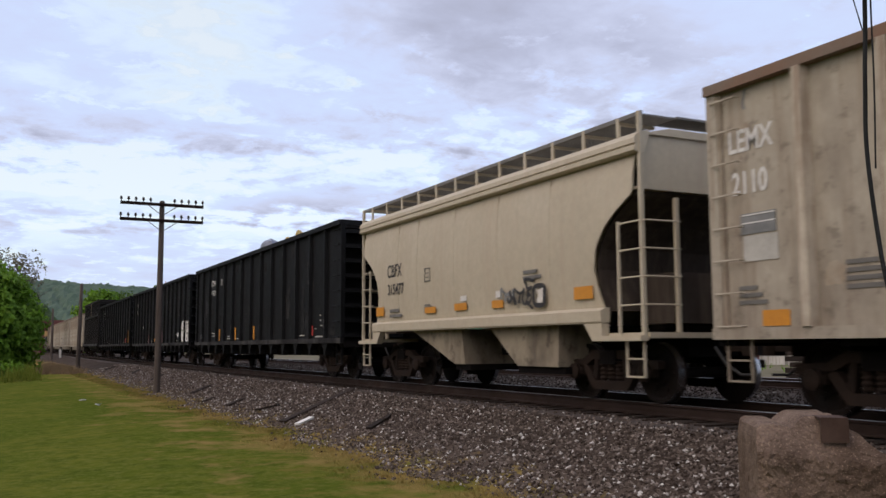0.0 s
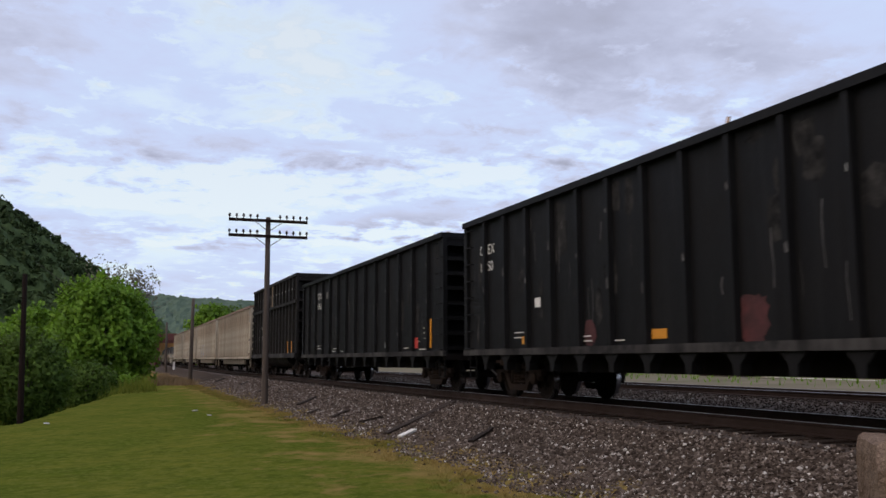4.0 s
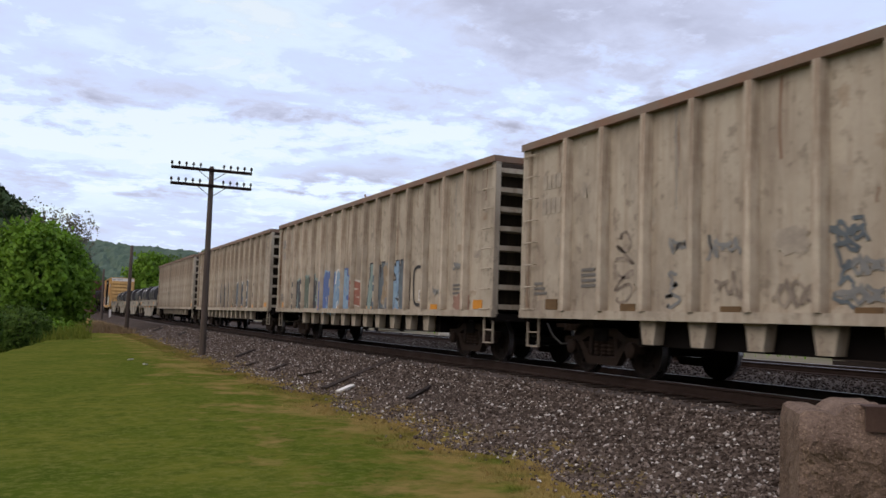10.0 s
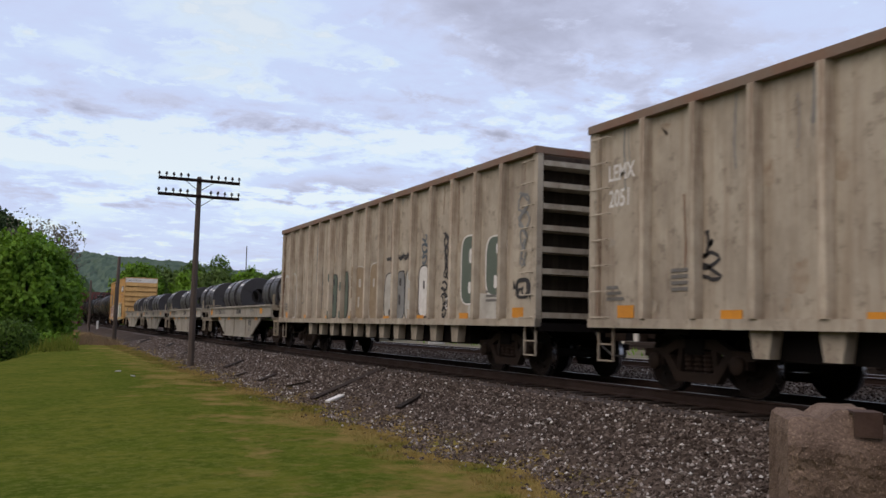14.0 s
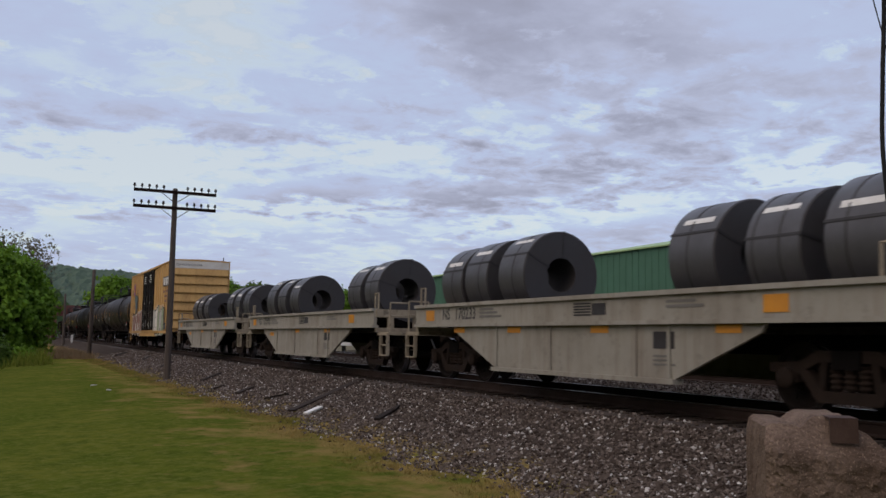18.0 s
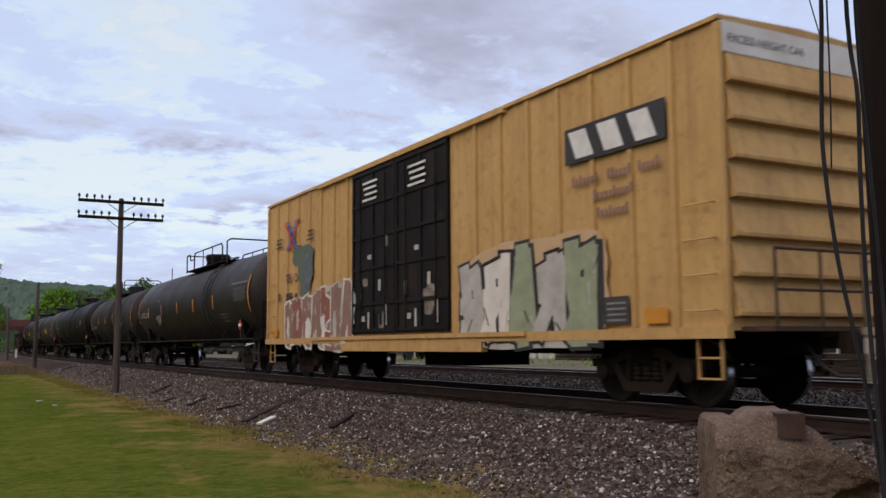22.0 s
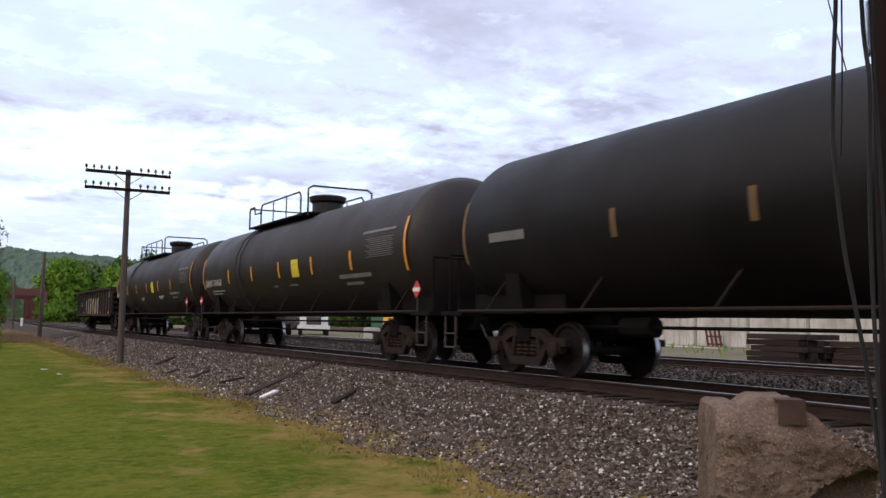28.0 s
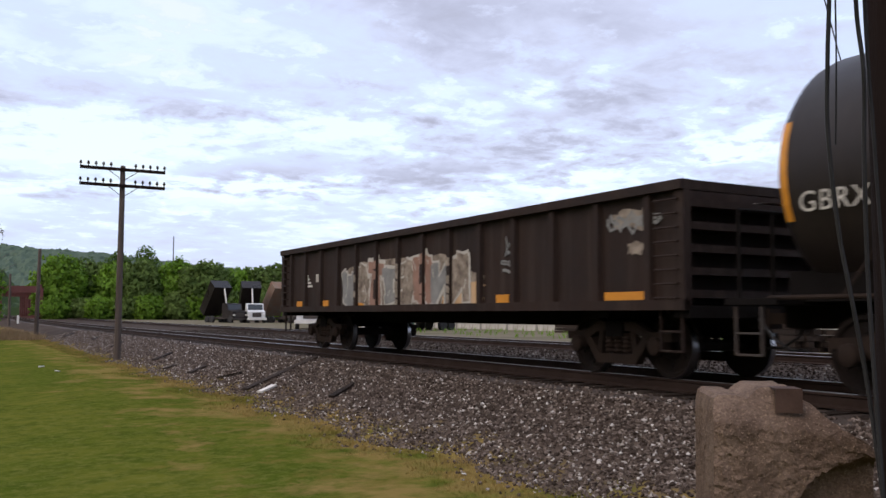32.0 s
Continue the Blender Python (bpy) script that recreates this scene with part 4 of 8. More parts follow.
def open_car(name, label, front, back, mat, chord, top, sill, ribs, lower, seed, junk, end_shelves=8, rib_depth=0.10, inset=0.72, at=None):
    car, half = start_car(name, label, front, back, 2.0 if lower != "tub" else 2.1)
    for s in (-1, 1):
        bm = bmesh.new()
        box(bm, -half + 0.03, half - 0.03, s * 1.50 - 0.02 * (s > 0), s * 1.50 + 0.02 * (s < 0), sill, top - 0.02)
        part("side_sheet", bm, mat, car)
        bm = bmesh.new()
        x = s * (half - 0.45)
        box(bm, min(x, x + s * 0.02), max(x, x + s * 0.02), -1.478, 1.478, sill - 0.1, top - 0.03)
        # pale cars get the recess's shade as a dark sheet colour
        part("end_sheet", bm, M["recess_shade"] if mat == M["light_car"] else mat, car)
    bm = bmesh.new()
    box(bm, -half + 0.2, half - 0.2, -1.47, 1.47, sill + 0.02, sill + 0.06)
    part("floor_sheet", bm, M["under"], car)
    bm = bmesh.new()
    for s in (-1, 1):
        box(bm, -half, half, s * 1.53 - 0.10, s * 1.53 + 0.10, top - 0.13, top)
        x = s * (half - 0.06)
        box(bm, x - 0.06, x + 0.06, -1.43, 1.43, top - 0.13, top - 0.004)
    part("top_chord", bm, chord, car, "bent and rust-stained rim")
    bm = bmesh.new()
    for s in (-1, 1):
        box(bm, -half, half, s * 1.545 - 0.06, s * 1.545 + 0.06, sill - 0.06, sill + 0.08)
    part("side_sill", bm, M["dust"] if mat == M["black_car"] else mat, car)
    for s in (-1, 1):
        bm = bmesh.new()
        x = s * half
        for sy in (-1, 1):
            box(bm, min(x, x - s * 0.18), max(x, x - s * 0.18), sy * 1.52 - 0.06, sy * 1.52 + 0.06, sill - 0.05, top - 0.132)
        for k in range(end_shelves):
            z = sill + 0.15 + (top - sill - 0.45) * k / (end_shelves - 1)
            box(bm, min(x - s * 0.43, x), max(x - s * 0.43, x), -1.45, 1.45, z - 0.05, z + 0.05)
        part("end_frame", bm, mat, car)
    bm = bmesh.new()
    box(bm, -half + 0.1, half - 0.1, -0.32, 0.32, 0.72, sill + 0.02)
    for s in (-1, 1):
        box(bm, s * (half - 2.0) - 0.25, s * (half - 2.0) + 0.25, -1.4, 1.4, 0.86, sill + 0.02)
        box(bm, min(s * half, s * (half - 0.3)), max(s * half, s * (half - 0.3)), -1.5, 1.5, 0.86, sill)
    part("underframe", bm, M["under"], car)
    me = rib_mesh(sill + 0.081, top - 0.131, rib_depth, 0.17)
    me.materials[0] = M["light_rib"] if mat == M["light_car"] else mat
    step = (2 * half - 2 * inset) / (ribs - 1)
    places = at or [-half + inset + step * i for i in range(ribs)]
    for side in (0, 180):
        for x in places:
            piece("rib", me, car, pose(0, 0, 0, 0, 0, side) @ pose(x, 0, 0))
    RIB_FACES[car.name] = [(x, 1.50 + rib_depth) for x in places]
    inner = half - 3.3
    if lower == "teeth":
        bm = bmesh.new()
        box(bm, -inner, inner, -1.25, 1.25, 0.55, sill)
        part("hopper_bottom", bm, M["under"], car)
        bm = bmesh.new()
        prism(bm, ((-0.20, sill - 0.061), (0.20, sill - 0.061), (0.13, 0.58), (-0.13, 0.58)), "y", 1.30, 1.48)
        tooth = mesh_of("hopper_post", bm, mat)
        for side in (0, 180):
            for x in places:
                if abs(x) < inner:
                    piece("hopper_post", tooth, car, pose(0, 0, 0, 0, 0, side) @ pose(x, 0, 0))
    elif lower == "gusset":
        bm = bmesh.new()
        box(bm, -inner, inner, -1.0, 1.0, 0.62, sill)
        part("hopper_bottom", bm, M["under"], car)
        bm = bmesh.new()
        prism(bm, ((-0.26, sill - 0.061), (0.26, sill - 0.061), (0.09, 0.80), (0.07, 0.64), (-0.07, 0.64), (-0.09, 0.80)), "y", 1.36, 1.56)
        tooth = mesh_of("gusset", bm, mat)
        for side in (0, 180):
            for i, x in enumerate(places):
                if abs(x) < half - 0.8:
                    piece("gusset", tooth, car, pose(0, 0, 0, 0, 0, side) @ pose(x, 0, 0))
    elif lower == "tub":
        bm = bmesh.new()
        arc = [(1.42 * math.cos(a), sill - 0.05 - 0.62 * math.sin(a) ** 0.7) for a in [math.pi * k / 14 for k in range(15)]]
        prism(bm, [(y, max(0.28, z)) for y, z in arc], "x", -half + 3.1, half - 3.1)
        part("tub", bm, M["black_car"], car, smooth=True)
    for s in (-1, 1):
        ladder(car, mat, s * (half - 0.32), 1.62, sill + 0.1, top - 0.25, 8)
        step_iron(car, mat, s * (half - 0.35))
    heap = rubbish(front, half, top, seed, junk)
    TRAIN.append((heap, (front + back) / 2, pose(0, 0, 0)))
    return car, half


def yellow_marks(car, xs, z, y=1.508, w=0.36, h=0.16, upright=False):
    for x in xs:
        bars([(x - w / 2, x + w / 2, z, z + h)] if not upright else [(x - h / 2, x + h / 2, z, z + w)], M["orange"], car, y, "reflector", "amber reflective mark")


def stroke(bm, pts, r, y, closed=False):
    """One ribbon of paint along a line of (x, z) places."""
    n = len(pts)
    rows = []
    for i, (x, z) in enumerate(pts):
        (xa, za), (xb, zb) = (pts[(i - 1) % n], pts[(i + 1) % n]) if closed else (pts[max(0, i - 1)], pts[min(n - 1, i + 1)])
        d = math.hypot(xb - xa, zb - za) or 1
        nx, nz = -(zb - za) / d * r, (xb - xa) / d * r
        rows.append([bm.verts.new((x + nx, y, z + nz)), bm.verts.new((x - nx, y, z - nz))])
    for a, b in list(zip(rows, rows[1:])) + ([(rows[-1], rows[0])] if closed else []):
        bm.faces.new((a[0], a[1], b[1], b[0]))


def bubble(x0, x1, z0, z1, rng, n=22, shrink=0.0):
    """Outline of one swollen letter with a waist."""
    cx, cz, w, h = (x0 + x1) / 2, (z0 + z1) / 2, (x1 - x0) / 2 - shrink, (z1 - z0) / 2 - shrink
    ph, waist = rng.uniform(0, 6.28), rng.uniform(0.02, 0.10)
    pts = []
    for k in range(n):
        a = 2 * math.pi * k / n
        c, s = math.cos(a), math.sin(a)
        j = 1 - waist * (1 - abs(s)) + 0.05 * math.sin(3 * a + ph)
        pts.append((cx + math.copysign(abs(c) ** 0.55, c) * w * j, cz + math.copysign(abs(s) ** 0.6, s) * h * (1 + 0.04 * math.sin(2 * a + ph))))
    return pts


# skeletons of made-up letter forms in a unit box
GLYPHS = (
    (((0.1, 0.0), (0.25, 1.0), (0.55, 0.95), (0.9, 0.05)), ((0.2, 0.42), (0.8, 0.38))),
    (((0.15, 0.0), (0.15, 1.0), (0.8, 0.9), (0.75, 0.55), (0.2, 0.5)), ((0.4, 0.5), (0.95, 0.0))),
    (((0.9, 0.95), (0.2, 0.85), (0.2, 0.55), (0.8, 0.45), (0.85, 0.1), (0.1, 0.0)),),
    (((0.9, 0.9), (0.3, 1.0), (0.1, 0.5), (0.25, 0.05), (0.9, 0.1)), ((0.45, 0.5), (0.9, 0.5))),
    (((0.1, 0.0), (0.15, 0.95), (0.8, 0.05), (0.85, 1.0)),),
    (((0.15, 1.0), (0.2, 0.15), (0.5, 0.0), (0.8, 0.15), (0.85, 1.0)), ((0.5, 0.3), (0.5, 0.9))),
    (((0.05, 0.9), (0.95, 1.0)), ((0.5, 0.95), (0.42, 0.0)), ((0.2, 0.05), (0.7, 0.0))),
)


def spray(car, seed, rows, y=1.507):
    """Sprayed shapes, each (x0, x1, z0, z1, kind, edge, fill): b letter, o bare outline, s scrawl, c cloud of overspray. They spell nothing."""
    rng = random.Random(seed)
    for rib_x, out in RIB_FACES.get(car.name, ()):
        for x0, x1, z0, z1, kind, edge, fill in rows:
            if kind in "bg" and x0 < rib_x < x1:
                bm = bmesh.new()
                for k in range(5):
                    a, b = z0 + (z1 - z0) * k / 5, z0 + (z1 - z0) * (k + 0.9) / 5
                    if rng.random() < 0.75:
                        prism(bm, ((rib_x - 0.06, a), (rib_x + 0.06, a + rng.uniform(-0.05, 0.05)), (rib_x + 0.06, b), (rib_x - 0.06, b + rng.uniform(-0.05, 0.05))), "y", out + 0.001, out + 0.003)
                part("overspray", bm, M[fill], car)
    for i, (x0, x1, z0, z1, kind, edge, fill) in enumerate(rows):
        y += 0.0011 if i else 0.0
        fill = "spray_black" if fill == "black" else fill
        state = rng.getstate()
        bm = bmesh.new()
        two = kind == "e"
        kind = "b" if two else kind
        if kind == "b":
            x0, x1 = x0 - 0.07 * (x1 - x0), x1 + 0.07 * (x1 - x0)
        w, h = x1 - x0, z1 - z0
        if kind == "b":
            prism(bm, bubble(x0 - 0.02, x1 + 0.02, z0, z1, rng), "y", y - 0.003, y)
            g = part("graffiti", bm, M[edge], car, "spray-painted swollen letter")
            rng.setstate(state)
            bm = bmesh.new()
            prism(bm, bubble(x0, x1, z0, z1, rng, 22, min(0.032, 0.08 * w)), "y", y, y + 0.003)
            part("fill", bm, M[fill], g)
            for zz in (0.28, 0.72) if two else ((0.30, 0.68), (0.62,), (0.2,), (0.42, 0.75))[rng.randrange(4)]:
                bm = bmesh.new()
                cx, cz, ww, hh = x0 + w * rng.uniform(0.42, 0.6), z0 + h * (zz + rng.uniform(-0.05, 0.05)), w * rng.uniform(0.13, 0.24), h * rng.uniform(0.10, 0.22)
                prism(bm, bubble(cx - ww / 2, cx + ww / 2, cz - hh / 2, cz + hh / 2, rng, 10), "y", y + 0.003, y + 0.0045)
                part("stroke", bm, M[edge], g)
        elif kind == "g":
            glyph = GLYPHS[rng.randrange(len(GLYPHS))]
            x0, x1 = x0 - 0.10 * w, x1 + 0.10 * w
            w = x1 - x0
            sa, sb = rng.uniform(0.1, 0.9), rng.uniform(0.1, 0.9)
            glyph = glyph + (((sa, 0.3), (sa + rng.uniform(-0.3, 0.3), 1.08)),) + ((((sb, 0.6), (sb + rng.uniform(-0.3, 0.3), -0.06)),) if rng.random() < 0.6 else ())
            r = min(0.17 * w, 0.14 * h)
            lines = [[(x0 + r + (w - 2 * r) * (u + rng.uniform(-0.05, 0.05)), z0 + r + (h - 2 * r) * (v + rng.uniform(-0.03, 0.03))) for u, v in line] for line in glyph]
            g = None
            for nm, m, rad, dy in (("graffiti", edge, r * 1.45, 0.0), ("fill", fill, r, 0.004)):
                bm = bm if g is None else bmesh.new()
                for q, line in enumerate(lines):
                    for a, b in zip(line, line[1:]):
                        d = math.hypot(b[0] - a[0], b[1] - a[1]) or 1
                        ex, ez = (b[0] - a[0]) / d * rad * 0.75, (b[1] - a[1]) / d * rad * 0.75
                        q += 0.37
                        stroke(bm, [(a[0] - ex, a[1] - ez), ((a[0] + b[0]) / 2 + rng.uniform(-0.03, 0.03), (a[1] + b[1]) / 2), (b[0] + ex, b[1] + ez)], rad * rng.uniform(0.85, 1.1), y + dy + 0.0008 * q)
                made = part(nm, bm, M[m], car if g is None else g, "spray-painted angular letter" if g is None else "")
                g = g or made
            for k in range(3):
                bm = bmesh.new()
                cx, cz, a = x0 + w * rng.uniform(0.1, 0.9), z0 + h * rng.uniform(0.15, 0.95), rng.uniform(-0.9, 0.9)
                ln = h * rng.uniform(0.08, 0.24)
                stroke(bm, [(cx, cz), (cx + math.sin(a) * ln, cz - math.cos(a) * ln)], r * 0.11, y + 0.0075)
                part("stroke", bm, M["spray_pale" if k else edge], g)
        elif kind == "o":
            stroke(bm, bubble(x0, x1, z0, z1, rng), 0.04, y, True)
            part("graffiti", bm, M[edge], car, "spray-painted loop")
        elif kind == "s":
            # a looping tag written along the longer side
            n, turns = 44, max(2.0, 2.6 * max(w, h) / min(w, h))
            pts, ph, wob = [], rng.uniform(0, 6.28), rng.uniform(0.5, 0.9)
            for k in range(n + 1):
                f = k / n
                a = 6.283 * turns * f + ph
                p = min(1.0, max(0.0, f + 0.09 * math.sin(a * 1.3 + 1)))
                q = 0.5 + 0.46 * math.cos(a) * (wob + (1 - wob) * math.sin(2.3 * a)) * (0.7 + 0.3 * math.sin(5 * f + ph))
                pts.append((x0 + w * (q if h > w else p), z0 + h * (p if h > w else q)))
            stroke(bm, pts, 0.026, y)
            part("graffiti", bm, M[edge], car, "spray-painted scrawl")
        else:
            prism(bm, [(px + rng.uniform(-0.05, 0.05), pz + rng.uniform(-0.05, 0.05)) for px, pz in bubble(x0, x1, z0, z1, rng, 30)], "y", y - 0.004, y - 0.002)
            part("overspray", bm, M[edge], car, "cloud of faded overspray")


def runs(car, half, low, high, n, seed, mats, top_down):
    """Rust runs from the rim, or chalky scrapes, between the ribs of a car's near side."""
    rng = random.Random(seed * 31 + 7)
    for k in range(n):
        x = rng.uniform(-half + 0.5, half - 0.5)
        h = rng.uniform(0.15, 0.9) if not top_down or rng.random() < 0.4 else rng.uniform(0.6, 1.9)
        z1 = high if top_down and rng.random() < 0.7 else rng.uniform(low + h, high)
        w = rng.uniform(0.008, 0.03) if top_down else rng.uniform(0.005, 0.016)
        bm = bmesh.new()
        pts = [(x + 0.02 * math.sin(5 * f + k) , z1 - h * f) for f in (0, 0.3, 0.65, 1.0)]
        stroke(bm, pts, w, 1.5035 + 0.00005 * k)
        part("rust_run" if top_down else "scrape", bm, M[mats[k % len(mats)]], car)


def smudges(car, seed, n, low, high, reach):
    """Chalky scuffs between the ribs, mottled into the paint."""
    rng = random.Random(seed * 17)
    for k in range(n):
        x, z, w, h = rng.uniform(-reach, reach), low + (high - low) * rng.random() ** 1.6, rng.uniform(0.12, 0.5), rng.uniform(0.2, 0.9)
        bm = bmesh.new()
        prism(bm, [(px + rng.uniform(-0.04, 0.04), pz + rng.uniform(-0.06, 0.06)) for px, pz in bubble(x - w / 2, x + w / 2, z, min(high, z + h), rng, 16)], "y", 1.5005, 1.5018 + 0.00008 * k)
        part("scuff", bm, M["smudge"], car)


def stencil_rows(x, z, n, w=0.7, h=0.05, gap=0.09):
    return [(x - w * (0.6 + 0.4 * ((i * 7) % 5) / 5), x, z - gap * i, z - gap * i + h) for i in range(n)]


def light_car(front, back, seed, marks="orange"):
    halves = (1.03, 2.06, 3.20, 4.33, 5.46, 6.59, 7.72)
    car, half = open_car("refuse_gondola", "pale grey ribbed high-side gondola, rust-streaked and loaded with rubbish", front, back, M["light_car"], M["light_rail"], 4.24, 1.00, 15, "teeth", seed, 60, rib_depth=0.14, at=[-x for x in halves[::-1]] + [0.0] + list(halves))
    for e in (-1, 1):
        bm = bmesh.new()
        box(bm, e * (half - 0.12) - 0.10, e * (half - 0.12) + 0.10, 1.499, 1.56, 1.085, 4.105)
        part("corner_stile", bm, M["light_rib"], car)
    for x, w, z, h in ((8.27, 0.42, 1.10, 0.19), (5.95, 0.40, 1.05, 0.15), (3.63, 0.40, 1.04, 0.12), (1.42, 0.40, 1.04, 0.11)):
        for e in (-1, 1):
            bars([(e * x - w / 2, e * x + w / 2, z, z + h)], M[marks], car, 1.51, "reflector", "amber reflective mark")
    # rust blooms and dents' worn edges in the panels
    rng = random.Random(seed * 13 + 5)
    for k in range(34):
        x, z, w, h = rng.uniform(-half + 0.5, half - 0.5), rng.uniform(1.1, 3.9), rng.uniform(0.08, 0.34), rng.uniform(0.06, 0.42)
        bm = bmesh.new()
        prism(bm, [(px + rng.uniform(-0.04, 0.04), pz + rng.uniform(-0.04, 0.04)) for px, pz in bubble(x - w / 2, x + w / 2, z, min(4.05, z + h), rng, 16)], "y", 1.5004, 1.5016 + 0.00006 * k)
        part("rust_bloom", bm, M["rust_bloom" if k % 3 else "grey_bloom"], car)
    bars([(-5.40, -5.02, 1.28, 1.56)], M["white"], car, 1.508, "panel")
    bars([(-5.32, -5.08, 1.33, 1.51)], M["black"], car, 1.513, "panel")
    bars(stencil_rows(half - 2.0, 1.75, 4), M["cream_grey"], car, 1.508)
    runs(car, half, 1.15, 4.08, 26, seed, ("rust_run", "light_rib", "rust_run", "spray_grey"), True)
    bars(stencil_rows(half - 0.4, 1.55, 3, 0.5), M["cream_grey"], car, 1.508)
    bars(stencil_rows(-half + 2.1, 1.6, 3, 0.6), M["cream_grey"], car, 1.508)
    return car, half


a_car, ha = light_car(-9.6, 8.9, 1)
letters("LEMX", 0.40, M["white"], a_car, ha - 0.30, 1.510, 3.30, narrow=0.74, bold=0.008)
letters("2110", 0.40, M["white"], a_car, ha - 0.34, 1.510, 2.76, narrow=0.74, bold=0.008)
bars([(ha - 1.04, ha - 0.47, 2.24, 2.50)], M["spray_grey"], a_car, 1.508, "panel")
bars([(ha - 1.02, ha - 0.49, 2.37, 2.385), (ha - 1.02, ha - 0.49, 2.47, 2.485)], M["white"], a_car, 1.513)
bars([(ha - 1.06, ha - 0.50, 1.90, 2.22)], M["spray_pale"], a_car, 1.508, "panel")


def covered_hopper(front, back):
    car, half = start_car("covered_hopper", "cream covered hopper car with smooth sides and roof walkway", front, back, 1.5)
    top, sill = 4.12, 1.40
    # smooth side sheet: the end edges curve inward below the roof
    def end_cut(v):
        for (v0, c0), (v1, c1) in zip(CUT, CUT[1:]):
            if v <= v1:
                return c0 + (c1 - c0) * (v - v0) / (v1 - v0)
        return 0.22
    CUT = ((0, 0.99), (0.04, 1.01), (0.12, 1.10), (0.27, 1.19), (0.40, 1.13), (0.47, 1.02), (0.55, 0.85), (0.63, 0.57), (0.70, 0.27), (0.735, 0.22))
    def side(s):
        bm = bmesh.new()
        n, cols = 30, 28
        for off in (0.0, -0.03):
            rows = []
            for j in range(n + 1):
                v = j / n
                z = sill + (top - 0.32 - sill) * v
                y = 1.50 + 0.06 * math.sin(math.pi * min(1, v * 1.05)) - 0.05 * max(0, v - 0.85) / 0.15 + off
                cut = end_cut(v)
                rows.append([bm.verts.new((-half + cut + (2 * half - 2 * cut) * i / cols, s * y, z)) for i in range(cols + 1)])
            for j in range(n):
                for i in range(cols):
                    bm.faces.new((rows[j][i], rows[j][i + 1], rows[j + 1][i + 1], rows[j + 1][i]))
        bmesh.ops.recalc_face_normals(bm, faces=bm.faces[:])
        part("side_sheet", bm, M["cream"], car, smooth=True)
        bm = bmesh.new()
        prism(bm, [(s * y, z) for y, z in ((1.40, 3.69), (1.555, 3.69), (1.60, 3.715), (1.60, 3.775), (1.575, 3.79), (1.575, 3.81), (1.60, 3.82), (1.595, 3.90), (1.55, 3.96), (1.46, 4.01), (1.30, 4.03))], "x", -half + 0.07, half - 0.07)
        part("eave", bm, M["cream"], car)
        bm = bmesh.new()
        prism(bm, [(s * y, z) for y, z in ((1.44, 1.23), (1.60, 1.21), (1.62, 1.24), (1.62, 1.40), (1.52, 1.45), (1.44, 1.45))], "x", -half + 0.95, half - 0.95)
        for e in (-1, 1):
            prism(bm, [(e * x, z) for x, z in ((half - 1.42, 1.209), (half - 0.955, 1.209), (half - 0.955, 1.02), (half - 0.03, 1.02), (half - 0.03, 0.94), (half - 1.20, 0.94))], "y", s * 1.53 - 0.07, s * 1.53 + 0.07)
        part("side_sill", bm, M["cream"], car)
    side(1), side(-1)
    bm = bmesh.new()
    prism(bm, ((-1.42, top - 0.14), (-0.9, top - 0.02), (0.9, top - 0.02), (1.42, top - 0.14)), "x", -half + 0.1, half - 0.1)
    part("roof", bm, M["cream"], car)
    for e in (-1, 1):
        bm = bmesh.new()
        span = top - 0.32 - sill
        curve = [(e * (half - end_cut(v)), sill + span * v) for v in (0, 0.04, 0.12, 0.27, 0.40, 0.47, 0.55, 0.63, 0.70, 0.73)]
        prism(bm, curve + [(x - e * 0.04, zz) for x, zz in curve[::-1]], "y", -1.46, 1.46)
        # slope sheet under the overhang: shade is put into its colour
        part("end_slope", bm, M["recess_shade"], car, "recessed slope sheet, its shade painted in dark brown")
        bm = bmesh.new()
        prism(bm, ((e * (half - 0.14), top - 0.12), (e * (half - 0.14), sill + span * 0.735), (e * (half - 0.36), sill + span * 0.735), (e * (half - 0.36), sill + span * 0.735 + 0.04), (e * (half - 0.18), sill + span * 0.735 + 0.04), (e * (half - 0.18), top - 0.12)), "y", -1.46, 1.46)
        part("end_sheet", bm, M["cream"], car)
        for y in (-1.49, -0.85, 0.85, 1.49):
            bm = bmesh.new()
            box(bm, e * (half - 0.08) - 0.03, e * (half - 0.08) + 0.03, y - 0.03, y + 0.03, 1.0, 4.30 if abs(y) > 1 else 3.05)
            part("end_post", bm, M["cream"], car)
        bm = bmesh.new()
        box(bm, min(e * half, e * (half - 1.2)), max(e * half, e * (half - 1.2)), -1.46, 1.46, sill - 0.42, sill - 0.34)
        part("end_platform", bm, M["cream"], car)
        bm = bmesh.new()
        box(bm, e * (half - 0.60) - 0.02, e * (half - 0.60) + 0.02, 1.50, 1.54, 0.95, 2.72)
        part("ladder_stile", bm, M["cream"], car)
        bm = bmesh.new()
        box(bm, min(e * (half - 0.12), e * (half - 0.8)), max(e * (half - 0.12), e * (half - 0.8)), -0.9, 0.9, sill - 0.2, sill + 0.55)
        part("bolster_web", bm, M["recess_shade"], car)
        ladder(car, M["cream"], e * (half - 0.34), 1.53, 1.46, 2.68, 4, 0.52)
        ladder(car, M["cream"], e * (half + 0.01), 1.17, 1.46, 2.68, 4, 0.62, "end")
        step_iron(car, M["cream"], e * (half - 0.3))
